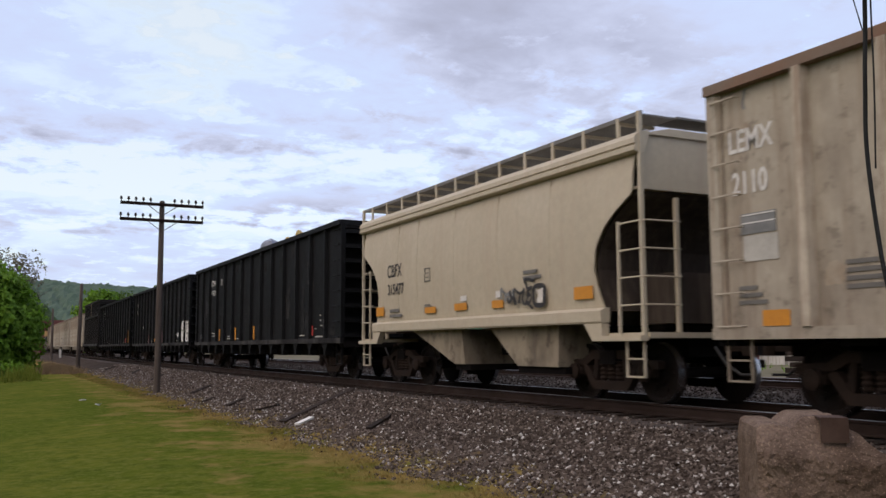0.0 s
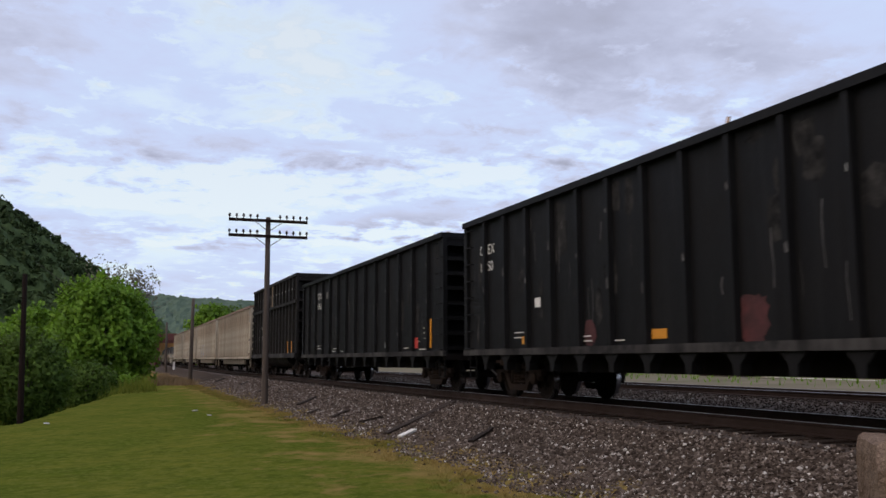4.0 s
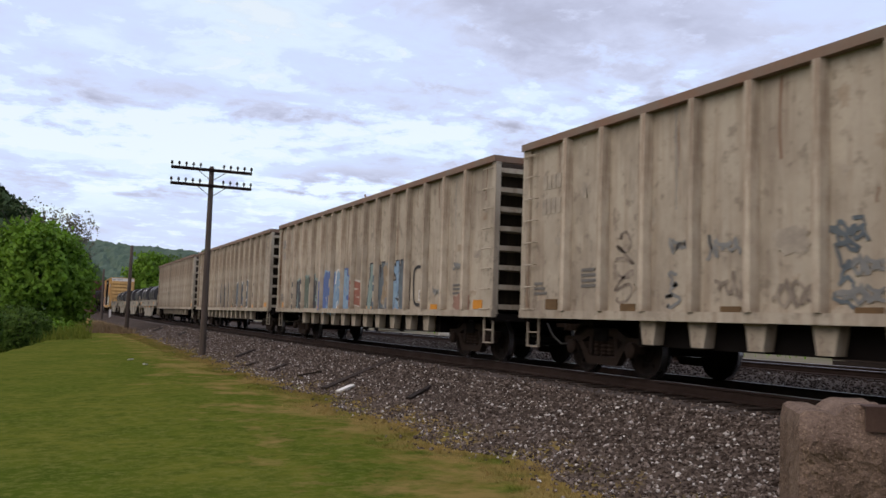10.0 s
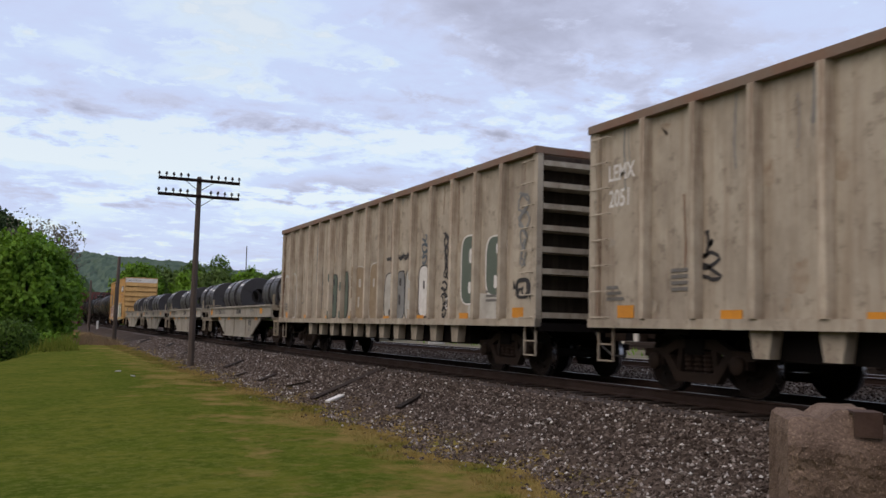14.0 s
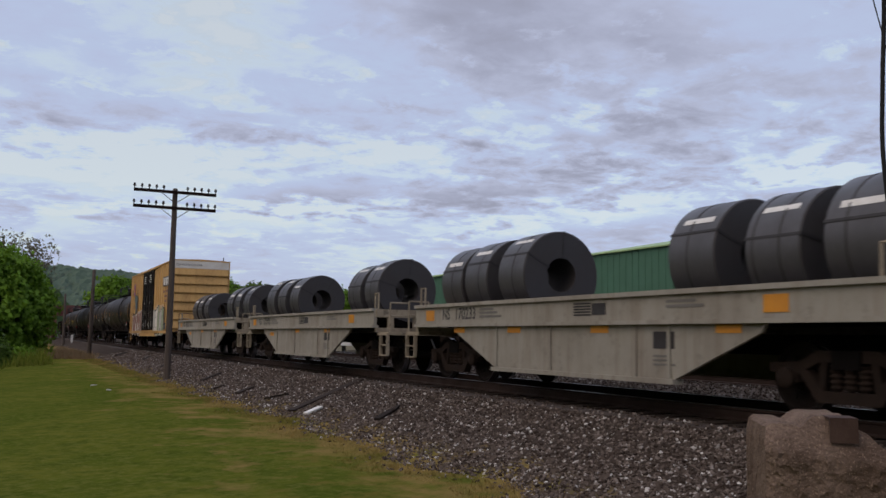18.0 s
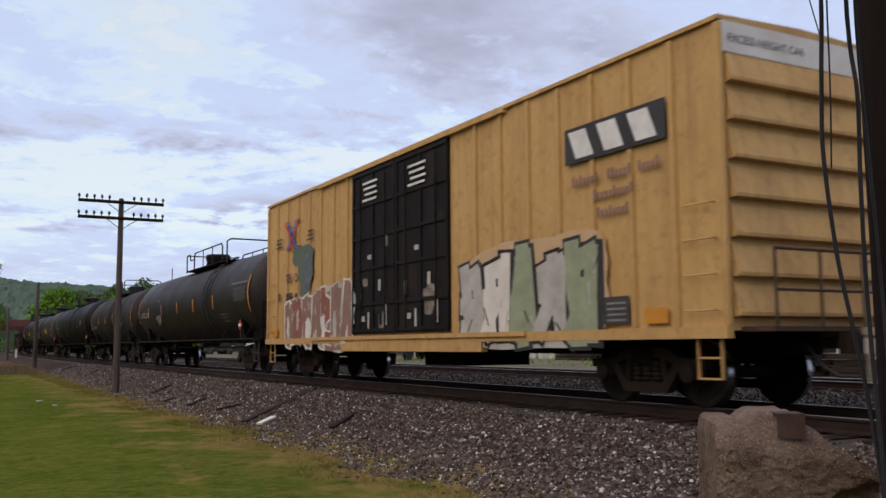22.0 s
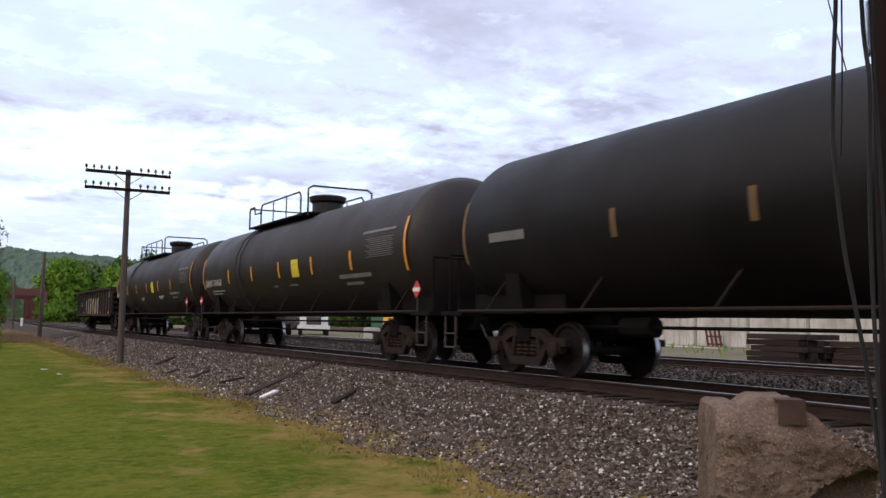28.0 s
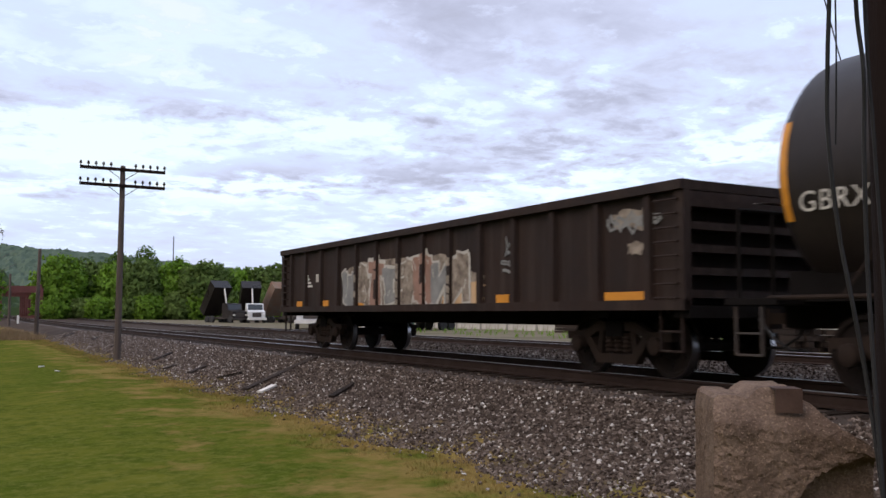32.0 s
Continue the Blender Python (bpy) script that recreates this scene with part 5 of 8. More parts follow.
    # hopper chutes
    for a, b, c, d in ((2.70, 0.39, 0.25, 0.70), (-0.77, -3.08, -3.06, -1.75)):
        bm = bmesh.new()
        prism(bm, ((a, 1.215), (b, 1.215), (c, 0.52), (d, 0.52)), "y", -1.38, 1.38)
        part("chute", bm, M["chute"], car, "dirt-stained discharge chute")
        bm = bmesh.new()
        box(bm, c - 0.08, d + 0.10, -1.30, 1.30, 0.40, 0.519)
        part("chute_gate", bm, M["under"], car)
    bm = bmesh.new()
    box(bm, -half + 0.3, half - 0.3, -0.5, 0.5, 0.7, sill - 0.2)
    part("centre_sill", bm, M["under"], car)
    # roof walkway: an open grating of long and cross bars, held out on posts
    for s in (-1, 1):
        bm = bmesh.new()
        for k in range(9):
            y = 0.80 + 0.078 * k
            box(bm, -half + 0.1, half - 0.1, s * y - 0.014, s * y + 0.014, 4.25, 4.285)
        for k in range(110):
            x = -half + 0.12 + (2 * half - 0.24) * k / 109
            box(bm, x - 0.012, x + 0.012, s * 1.11 - 0.325, s * 1.11 + 0.325, 4.255, 4.28)
        part("walkway_grating", bm, M["cream_grey"], car)
        bm = bmesh.new()
        box(bm, -half + 0.05, half - 0.05, s * 1.46 - 0.015, s * 1.46 + 0.015, 4.245, 4.31)
        part("walkway_edge", bm, M["cream_grey"], car)
        for i in range(12):
            x = -4.92 + 9.84 * i / 11
            bm = bmesh.new()
            box(bm, x - 0.035, x + 0.035, s * 1.48 - 0.03, s * 1.48 - 0.0, 3.97, 4.30)
            box(bm, x - 0.03, x + 0.03, s * 1.13 - 0.34, s * 1.13 + 0.34, 4.20, 4.245)
            part("walkway_post", bm, M["cream"], car)
    for e in (-1, 1):
        bm = bmesh.new()
        box(bm, e * (half - 0.30) - 0.25, e * (half - 0.30) + 0.25, -0.79, 0.79, 4.25, 4.285)
        part("walkway_grating", bm, M["cream_grey"], car)
    # welded seams of the side sheets
    for x in (-3.1, -1.35, 0.4, 2.15, 3.2):
        bm = bmesh.new()
        for k in range(8):
            z0, z1 = 1.46 + 2.2 * k / 8, 1.46 + 2.2 * (k + 1) / 8
            y0, y1 = [1.50 + 0.06 * math.sin(math.pi * min(1, (z - sill) / 2.4 * 1.05)) for z in (z0, z1)]
            prism(bm, ((y0 - 0.02, z0), (y0 + 0.005, z0), (y1 + 0.005, z1), (y1 - 0.02, z1)), "x", x - 0.014, x + 0.014)
        part("seam", bm, M["cream"], car)
    letters("CBFX", 0.41, M["black"], car, 3.76, 1.568, 2.47, narrow=0.82, bold=0.006)
    letters("315477", 0.34, M["black"], car, 3.74, 1.568, 2.07, narrow=0.90, bold=0.006)
    bars(stencil_rows(3.65, 1.66, 2, 0.9, 0.07, 0.12), M["cream_grey"], car, 1.548)
    bars(stencil_rows(-2.28, 2.12, 2, 0.77, 0.06, 0.10), M["cream_grey"], car, 1.568)
    bars(stencil_rows(1.78, 1.74, 4, 0.47, 0.025, 0.045), M["cream_grey"], car, 1.552)
    bars([(1.46, 1.73, 2.52, 2.54), (1.46, 1.73, 2.25, 2.27), (1.46, 1.475, 2.27, 2.52), (1.715, 1.73, 2.27, 2.52), (1.53, 1.66, 2.33, 2.35), (1.53, 1.66, 2.42, 2.44)], M["cream_grey"], car, 1.568, "panel")
    bars([(-0.13, 0.10, 1.76, 1.86), (-1.45, -1.30, 1.76, 1.88)], M["white"], car, 1.552)
    for x0, x1, z0, z1 in ((3.99, 4.45, 1.59, 1.80), (1.22, 1.74, 1.57, 1.70), (-0.15, 0.37, 1.58, 1.72), (-1.56, -1.15, 1.57, 1.71), (-4.30, -3.80, 1.60, 1.80)):
        yellow_marks(car, [(x0 + x1) / 2], z0, 1.553, x1 - x0, z1 - z0)
    spray(car, 11, ((-2.05, -1.52, 1.52, 2.0, "s", "spray_grey", ""), (-2.45, -1.75, 1.50, 1.98, "s", "black", ""), (-2.70, -2.25, 1.52, 2.05, "s", "black", ""), (-2.98, -2.62, 1.55, 1.90, "o", "black", ""), (-2.95, -2.72, 1.60, 1.85, "c", "white_end", "")), 1.572)


covered_hopper(10.3, 21.35)


def black_car(front, back, seed, ribs=14, words=()):
    car, half = open_car("black_gondola", "black ribbed high-side gondola with chalky scrapes, loaded with rubbish", front, back, M["black_car"], M["black_car"], 4.255, 1.03, ribs, "gusset", seed, 30, inset=1.34 if ribs < 15 else 1.275)
    for i, (w, x, z, s) in enumerate(words):
        letters(w, s, M["white"], car, half - x, 1.509, z)
    bars([(5.65, 5.98, 1.33, 1.35), (6.08, 6.42, 1.33, 1.35), (5.75, 6.40, 1.44, 1.46), (3.02, 3.60, 1.20, 1.22), (3.05, 3.60, 1.29, 1.31), (1.90, 2.26, 1.19, 1.21)], M["white"], car, 1.508)
    bars([(-7.52, -7.44, 1.74, 1.78), (-7.79, -7.71, 1.76, 1.80), (-7.54, -7.46, 1.60, 1.64), (-7.75, -7.50, 1.46, 1.48), (-7.15, -7.0, 1.38, 1.40), (-7.75, -7.05, 1.15, 1.18), (-6.05, -5.60, 1.20, 1.23)], M["spray_pale"], car, 1.508)
    bars([(half - 4.75, half - 4.45, 3.36, 3.62)], M["cream_grey"], car, 1.508, "panel")
    runs(car, half, 1.15, 3.9, 26, seed, ("chalk", "chalk", "dust"), False)
    smudges(car, seed, 24, 1.15, 4.0, half - 0.6)
    # knocks and worn patches on the faces of the ribs
    rng = random.Random(seed + 70)
    for rib_x, out in RIB_FACES[car.name]:
        bm = bmesh.new()
        for k in range(rng.randint(1, 2)):
            z, h, w = rng.uniform(1.2, 3.9), rng.uniform(0.04, 0.22), rng.uniform(0.015, 0.05)
            x = rib_x + rng.uniform(-0.03, 0.03)
            prism(bm, ((x - w, z), (x + w * 0.5, z - 0.02), (x + w, z + h * 0.7), (x - w * 0.4, z + h)), "y", out - 0.004, out + 0.003)
        part("scuff", bm, M["chalk" if rng.random() < 0.85 else "spray_grey"], car)
    return car, half


c_car, hc = black_car(22.65, 41.35, 3, 13, (("CDEX", 2.78, 3.42, 0.32), ("19351", 2.80, 3.02, 0.31)))
yellow_marks(c_car, [4.95, 2.33, -0.34, -5.1], 1.15, 1.51, 0.46, 0.16, True)
bars([(-6.86, -6.55, 1.20, 1.47)], M["red"], c_car, 1.51, "panel", "red painted patch")
bars([(0.30, 0.40, 2.90, 3.12)], M["spray_pale"], c_car, 1.508, "scrape")
bars([(7.44, 7.50, 2.15, 3.45)], M["chalk"], c_car, 1.508, "scrape")
# bulky refuse on the load of that car
for name, label, mat, x, y, z, r in (("refuse_bag", "bulging blue-grey refuse bag on a car's load", "bag_blue", -0.55, 1.02, 4.40, (0.50, 0.30, 0.31)), ("foam_lump", "broken yellow foam lump on a car's load", "bag_yellow", -2.85, 1.05, 4.33, (0.20, 0.15, 0.20)), ("foam_lump", "crumpled yellow foam lump on a car's load", "bag_yellow", -4.00, 1.05, 4.37, (0.17, 0.15, 0.24))):
    bm = bmesh.new()
    bmesh.ops.create_icosphere(bm, subdivisions=3, radius=1)
    for v in bm.verts:
        k = 1 + 0.22 * noise.noise(v.co * 1.7 + Vector((x, 0, 0))) + 0.08 * noise.noise(v.co * 5)
        v.co = Vector((v.co.x * r[0], v.co.y * r[1], v.co.z * r[2])) * k + Vector((x, y, z))
    TRAIN.append((thing(name, bm, M[mat], label, "refuse", smooth=True), (22.65 + 41.35) / 2, pose(0, 0, 0)))
d_car, hd = black_car(42.85, 61.3, 4, 15, (("CDEX", 0.86, 3.35, 0.33), ("19350", 0.86, 2.95, 0.32)))
spray(d_car, 5, ((-8.85, -8.0, 1.12, 1.75, "b", "black", "white"), (-7.95, -7.0, 1.12, 1.75, "b", "black", "white"), (-8.9, -8.35, 1.62, 2.15, "b", "black", "white"), (-8.25, -7.65, 1.62, 2.15, "b", "black", "white"), (-7.6, -7.05, 1.62, 2.15, "b", "black", "white"), (-6.48, -5.83, 1.36, 1.63, "s", "white", "")))
spray(d_car, 6, ((-1.80, -1.15, 1.12, 1.75, "c", "faded_red", ""), (2.9, 3.3, 1.15, 1.55, "c", "faded_red", "")))
bars([(hd - 4.1, hd - 3.85, 1.95, 2.15)], M["white"], d_car, 1.509, "scrape")
yellow_marks(d_car, [hd - 3.4, hd - 8.4, -hd + 5.0], 1.2, 1.51, 0.42, 0.16)
e_car, he = black_car(62.8, 81.3, 6, 13, (("CDEX", 2.78, 3.42, 0.34), ("19426", 2.80, 3.00, 0.33)))
yellow_marks(e_car, [8.19, -he + 1.2], 1.20, 1.51, 0.80, 0.15, True)
bars([(-he + 2.3, -he + 2.6, 1.2, 1.5)], M["red"], e_car, 1.51, "panel", "red painted patch")


def tall_car(front, back):
    car, half = open_car("high_black_gondola", "black gondola with raised sides and rounded underbody tub", front, back, M["worn_black"], M["worn_black"], 4.96, 1.12, 14, "tub", 8, 6, inset=0.9)
    bm = bmesh.new()
    for s in (-1, 1):
        box(bm, -half + 0.05, half - 0.05, s * 1.57 - 0.06, s * 1.57 + 0.06, 3.56, 3.70)
    part("mid_rail", bm, M["worn_black"], car)
    step = (2 * half - 1.8) / 13
    dashes = [(-half + 0.9 + step * i + 0.16, -half + 0.9 + step * (i + 1) - 0.16, 4.26, 4.35) for i in range(13)]
    for d in dashes:
        bars([d], M["spray_grey"], car, 1.508, "dash")
    bars([(-0.11, 0.05, 3.72, 4.82)], M["spray_tan"], car, 1.604, "panel", "tan patched rib")
    smudges(car, 8, 26, 1.2, 4.7, 6.2)
    runs(car, half, 1.2, 4.8, 60, 8, ("chalk", "spray_pink", "chalk", "dust"), False)
    for word, x, z in (("CT", 4.85, 2.50), ("W", 4.0, 2.50), ("216", 4.87, 2.02), ("56", 3.95, 2.02)):
        letters(word, 0.34, M["white"], car, x, 1.509, z, narrow=0.85)
    bars([(2.76, 3.06, 2.26, 2.50)], M["chalk"], car, 1.508, "panel")
    bars(stencil_rows(half - 1.3, 1.6, 3, 0.4), M["white"], car, 1.508)
    bars([(-half + 2.0, -half + 2.4, 1.4, 1.75)], M["chalk"], car, 1.508)
    bars(stencil_rows(-half + 2.4, 1.30, 2, 0.5), M["white"], car, 1.508)
    yellow_marks(car, [2.6, -0.07, -2.7, -4.2, -5.25], 1.22, 1.51, 0.55, 0.15, True)
    bm = bmesh.new()
    for s in (-1, 1):
        box(bm, -half, half, s * 1.60 - 0.07, s * 1.60 + 0.07, 0.98, 1.20)
    part("side_sill", bm, M["dust"], car)


tall_car(82.75, 96.25)
g_car, hg = light_car(97.55, 116.15, 9, "dull_amber")
bars([(8.52, 8.66, 3.30, 3.56), (8.36, 8.48, 3.30, 3.56), (8.20, 8.32, 3.30, 3.56), (8.02, 8.16, 3.30, 3.56), (8.52, 8.66, 2.84, 3.12), (8.36, 8.48, 2.84, 3.12), (8.20, 8.32, 2.84, 3.12), (8.02, 8.16, 2.84, 3.12)], M["grey_bloom"], g_car, 1.508)
spray(g_car, 23, ((5.72, 6.42, 1.22, 2.36, "s", "spray_worn", ""), (4.58, 5.12, 1.13, 1.68, "s", "spray_grey", ""), (4.55, 4.93, 1.90, 2.19, "s", "spray_grey", ""), (3.46, 4.12, 1.76, 2.19, "s", "spray_grey", ""), (3.42, 3.94, 1.21, 1.69, "s", "spray_worn", ""), (2.27, 2.87, 1.80, 2.15, "c", "grey_bloom", ""), (2.10, 2.87, 1.11, 1.52, "s", "spray_worn", ""), (1.43, 1.86, 1.81, 2.19, "s", "spray_slate", ""), (1.15, 1.65, 1.48, 1.77, "s", "spray_grey", ""), (1.15, 1.86, 1.15, 1.45, "s", "spray_grey", "")))
spray(g_car, 21, ((-3.18, -2.50, 1.08, 2.26, "e", "black", "white"), (-4.24, -3.58, 1.08, 2.20, "e", "black", "white"), (-0.78, -0.17, 2.16, 3.37, "s", "spray_red", ""), (-0.70, -0.25, 2.5, 3.0, "s", "spray_red", ""),
                  (1.42, 2.08, 1.11, 2.17, "s", "spray_slate", ""), (0.42, 0.87, 1.07, 1.94, "s", "spray_green", ""), (0.50, 0.80, 1.2, 1.7, "s", "spray_green", ""), (-5.32, -4.82, 1.05, 1.94, "s", "spray_grey", "")))
spray(g_car, 22, ((-8.71, -8.15, 1.95, 2.31, "s", "black", ""), (-7.66, -7.02, 1.32, 2.03, "s", "spray_pink", ""), (-6.5, -5.8, 1.75, 2.05, "s", "spray_slate", ""), (-8.9, -8.2, 3.3, 3.9, "o", "spray_grey", ""), (-8.0, -7.3, 1.2, 1.6, "s", "spray_grey", "")))
h_car, hh = light_car(117.3, 135.5, 13)
letters("LEMX", 0.42, M["spray_grey"], h_car, 8.72, 1.510, 3.34, narrow=0.70, bold=0.008)
letters("1053", 0.37, M["spray_grey"], h_car, 8.62, 1.510, 2.91, narrow=0.72, bold=0.008)
spray(h_car, 30, ((3.85, 7.15, 1.03, 1.75, "c", "spray_black", ""), (4.6, 6.9, 1.1, 2.0, "c", "spray_green", ""), (0.4, 3.5, 1.03, 1.7, "c", "spray_blue", ""), (-4.4, -1.3, 1.04, 1.6, "c", "spray_slate", "")))
spray(h_car, 31, ((6.20, 7.15, 1.03, 2.05, "g", "spray_teal", "black"), (5.40, 6.25, 1.03, 2.10, "g", "spray_teal", "black"), (4.62, 5.45, 1.03, 2.12, "g", "spray_teal", "spray_green"), (3.85, 4.70, 1.03, 2.15, "g", "spray_teal", "black"), (2.65, 3.55, 1.02, 2.2, "g", "spray_sky", "spray_blue"),
                  (1.85, 2.70, 1.0, 2.24, "g", "spray_sky", "spray_blue"), (1.15, 1.90, 1.0, 2.24, "g", "white", "spray_sky"), (0.40, 1.20, 1.0, 2.20, "g", "spray_blue", "spray_sky"), (-0.85, 0.10, 1.16, 1.92, "g", "spray_pale", "spray_red")))
spray(h_car, 32, ((1.2, 2.2, 1.45, 1.7, "s", "spray_red", ""), (-1.97, -1.27, 1.08, 2.28, "g", "black", "spray_teal"), (-2.55, -2.0, 1.08, 2.25, "g", "black", "spray_slate"), (-3.13, -2.40, 1.10, 2.22, "g", "spray_grey", "spray_tan"), (-3.75, -3.25, 1.05, 2.24, "g", "black", "spray_sky"), (-4.32, -3.65, 1.04, 2.24, "g", "black", "spray_slate"), (-5.41, -4.66, 1.18, 2.12, "o", "black", ""), (-7.9, -7.0, 1.05, 1.4, "c", "spray_pink", ""), (-7.7, -7.0, 1.85, 2.25, "s", "spray_grey", ""), (-6.5, -5.9, 1.3, 1.7, "s", "spray_grey", "")))
i_car, hi = light_car(136.85, 155.2, 15)
letters("LEMX", 0.36, M["white"], i_car, 8.76, 1.509, 3.28, narrow=0.78, bold=0.006)
letters("2051", 0.38, M["white"], i_car, 8.74, 1.509, 2.86, narrow=0.78, bold=0.006)
spray(i_car, 41, ((0.70, 1.95, 1.03, 2.30, "b", "spray_pale", "black"), (-0.45, 0.62, 1.03, 2.36, "b", "spray_pale", "black"), (-0.95, -0.40, 1.03, 1.96, "b", "spray_pale", "black"), (-2.20, -1.60, 1.11, 2.10, "b", "white", "black"), (-2.85, -2.15, 1.11, 2.26, "b", "white", "spray_slate")))
spray(i_car, 42, ((-3.50, -2.80, 1.10, 2.30, "b", "white", "spray_slate"), (-4.22, -3.45, 1.10, 2.25, "b", "spray_pale", "black"), (-4.85, -4.15, 1.09, 2.30, "b", "white", "spray_slate"), (6.10, 6.65, 1.59, 2.27, "s", "black", ""), (2.70, 3.15, 1.15, 1.94, "s", "spray_slate", ""), (-6.60, -5.85, 1.95, 2.2, "s", "black", ""), (-6.3, -6.05, 1.2, 2.1, "s", "black", ""), (-6.55, -5.8, 1.5, 1.75, "s", "black", ""), (-6.5, -6.35, 1.2, 2.1, "s", "black", "")))
j_car, hj = light_car(156.9, 175.0, 17)
spray(j_car, 51, ((8.15, 8.85, 1.10, 2.55, "o", "spray_pale", ""), (7.20, 7.86, 1.10, 2.60, "o", "spray_pale", ""), (5.30, 5.65, 1.11, 2.5, "s", "spray_slate", ""), (4.09, 4.52, 1.31, 2.7, "s", "spray_grey", ""), (2.72, 3.30, 1.06, 2.44, "b", "black", "spray_green"), (1.70, 2.25, 1.06, 2.44, "b", "black", "spray_green"), (0.28, 1.07, 1.02, 2.55, "b", "spray_pale", "spray_tan"), (-0.80, -0.12, 1.03, 2.55, "b", "spray_pale", "spray_tan")))
spray(j_car, 52, ((-2.02, -1.26, 1.04, 2.27, "b", "black", "spray_pale"), (-2.60, -2.06, 1.04, 2.27, "b", "black", "spray_grey"), (-3.21, -2.66, 1.04, 2.28, "b", "black", "spray_pale"), (-4.07, -3.50, 1.12, 2.31, "b", "black", "white"), (-2.91, -1.34, 2.48, 2.72, "s", "black", ""), (-4.02, -3.56, 2.35, 3.03, "s", "spray_slate", ""), (-5.20, -4.81, 1.96, 2.99, "s", "black", ""), (-5.2, -4.7, 1.1, 1.9, "s", "black", "")))
spray(j_car, 53, ((-7.84, -6.02, 1.07, 1.60, "c", "spray_pale", ""), (-6.59, -5.79, 1.39, 2.82, "e", "white", "spray_green"), (-7.79, -6.96, 1.50, 2.77, "e", "white", "spray_green"), (-8.77, -8.10, 1.30, 1.91, "s", "black", ""), (-8.7, -8.2, 1.5, 1.8, "o", "black", ""), (-8.73, -8.15, 2.06, 3.47, "s", "spray_grey", "")))


def coil_car(front, back, number, groups, seed):
    car, half = start_car("coil_car", "grey-white coil car with fishbelly side sills carrying steel coils", front, back, 1.0, 0.75)
    body = half - 3.5
    for s in (-1, 1):
        for nm, dy, z0, z1 in (("side_beam", 0.04, 1.18, 1.53), ("top_flange", 0.10, 1.53, 1.60), ("bottom_flange", 0.09, 1.12, 1.18)):
            bm = bmesh.new()
            box(bm, -half, half, s * 1.50 - dy, s * 1.50 + dy, z0, z1)
            part(nm, bm, M["coil_car"], car)
        bm = bmesh.new()
        prism(bm, ((-half + 1.82, 1.12), (half - 1.82, 1.12), (half - 1.9, 1.0), (body, 0.36), (-body, 0.36), (-half + 1.9, 1.0)), "y", s * 1.46 - 0.03, s * 1.46 + 0.03)
        prism(bm, ((-body - 0.03, 0.29), (body + 0.03, 0.29), (body + 0.03, 0.36), (-body - 0.03, 0.36)), "y", s * 1.46 - 0.09, s * 1.46 + 0.09)
        part("fishbelly", bm, M["coil_car"], car)
        for x in (-half + 3.6, -1.7, 0.6, half - 3.6):
            bm = bmesh.new()
            box(bm, x - 0.03, x + 0.03, min(s * 1.47, s * 1.52), max(s * 1.47, s * 1.52), 0.37 if abs(x) < body else 0.72, 1.11)
            part("stiffener", bm, M["coil_car"], car)
    bm = bmesh.new()
    prism(bm, ((-1.44, 1.52), (-0.62, 1.285), (0.62, 1.285), (1.44, 1.52), (1.44, 1.40), (0.66, 1.12), (-0.66, 1.12), (-1.44, 1.40)), "x", -half + 0.1, half - 0.1)
    box(bm, -half, half, -0.35, 0.35, 0.72, 1.0)
    part("trough", bm, M["under"], car)
    for e in (-1, 1):
        bm = bmesh.new()
        x = e * (half + 0.02)
        box(bm, x - 0.05, x + 0.05, -1.5, 1.5, 1.38, 1.58)
        box(bm, x - 0.05, x + 0.05, -1.5, 1.5, 1.02, 1.12)
        for y in (-1.1, -0.4, 0.4, 1.1):
            box(bm, x - 0.04, x + 0.04, y - 0.08, y + 0.08, 1.12, 1.38)
        box(bm, min(x, x + e * 0.75), max(x, x + e * 0.75), -1.45, 1.45, 0.94, 1.02)
        part("end_platform", bm, M["chute"], car)
        bm = bmesh.new()
        xe = e * (half + 0.72)
        for y in (-1.4, -0.9, 0.9, 1.4):
            pipe(bm, ((xe, y, 1.0), (xe, y, 1.72)), 0.02)
        for y in (-1.4, 0.9):
            pipe(bm, ((xe, y, 1.72), (xe, y + 0.5, 1.72)), 0.02)
        pipe(bm, ((xe, -1.4, 1.4), (xe, 1.4, 1.4)), 0.02)
        for y in (-1.42, 1.42):
            pipe(bm, ((e * half, y, 1.58), (e * half, y, 1.98), (e * (half - 0.22), y, 1.98), (e * (half - 0.22), y, 1.60)), 0.025)
        part("handrail", bm, M["chute"], car)
        bm = bmesh.new()
        for z in (0.45, 0.7, 0.95):
            box(bm, xe - e * 0.25 - 0.22, xe - e * 0.25 + 0.22, 1.40, 1.48, z - 0.015, z + 0.015)
        for dx in (-0.22, 0.22):
            box(bm, xe - e * 0.25 + dx - 0.015, xe - e * 0.25 + dx + 0.015, 1.40, 1.48, 0.45, 1.0)
        part("step", bm, M["chute"], car)
    yellow_marks(car, [half - (0.35 if seed == 61 else 0.75), -half + 1.6], 1.25, 1.545, 0.40, 0.22)
    for mx, mz in ((3.28, 0.89), (0.38, 1.00), (-2.5, 1.00)) if seed > 62 else ((4.0, 1.0), (1.82, 1.0), (-0.8, 1.0), (-3.6, 1.0)):
        yellow_marks(car, [mx], mz, 1.496, 0.46, 0.11)
    letters("NS", 0.33, M["black"], car, half - 1.36, 1.546, 1.27, narrow=0.86, bold=0.005)
    letters(number, 0.33, M["black"], car, half - 1.93, 1.546, 1.27, narrow=0.92, bold=0.005)
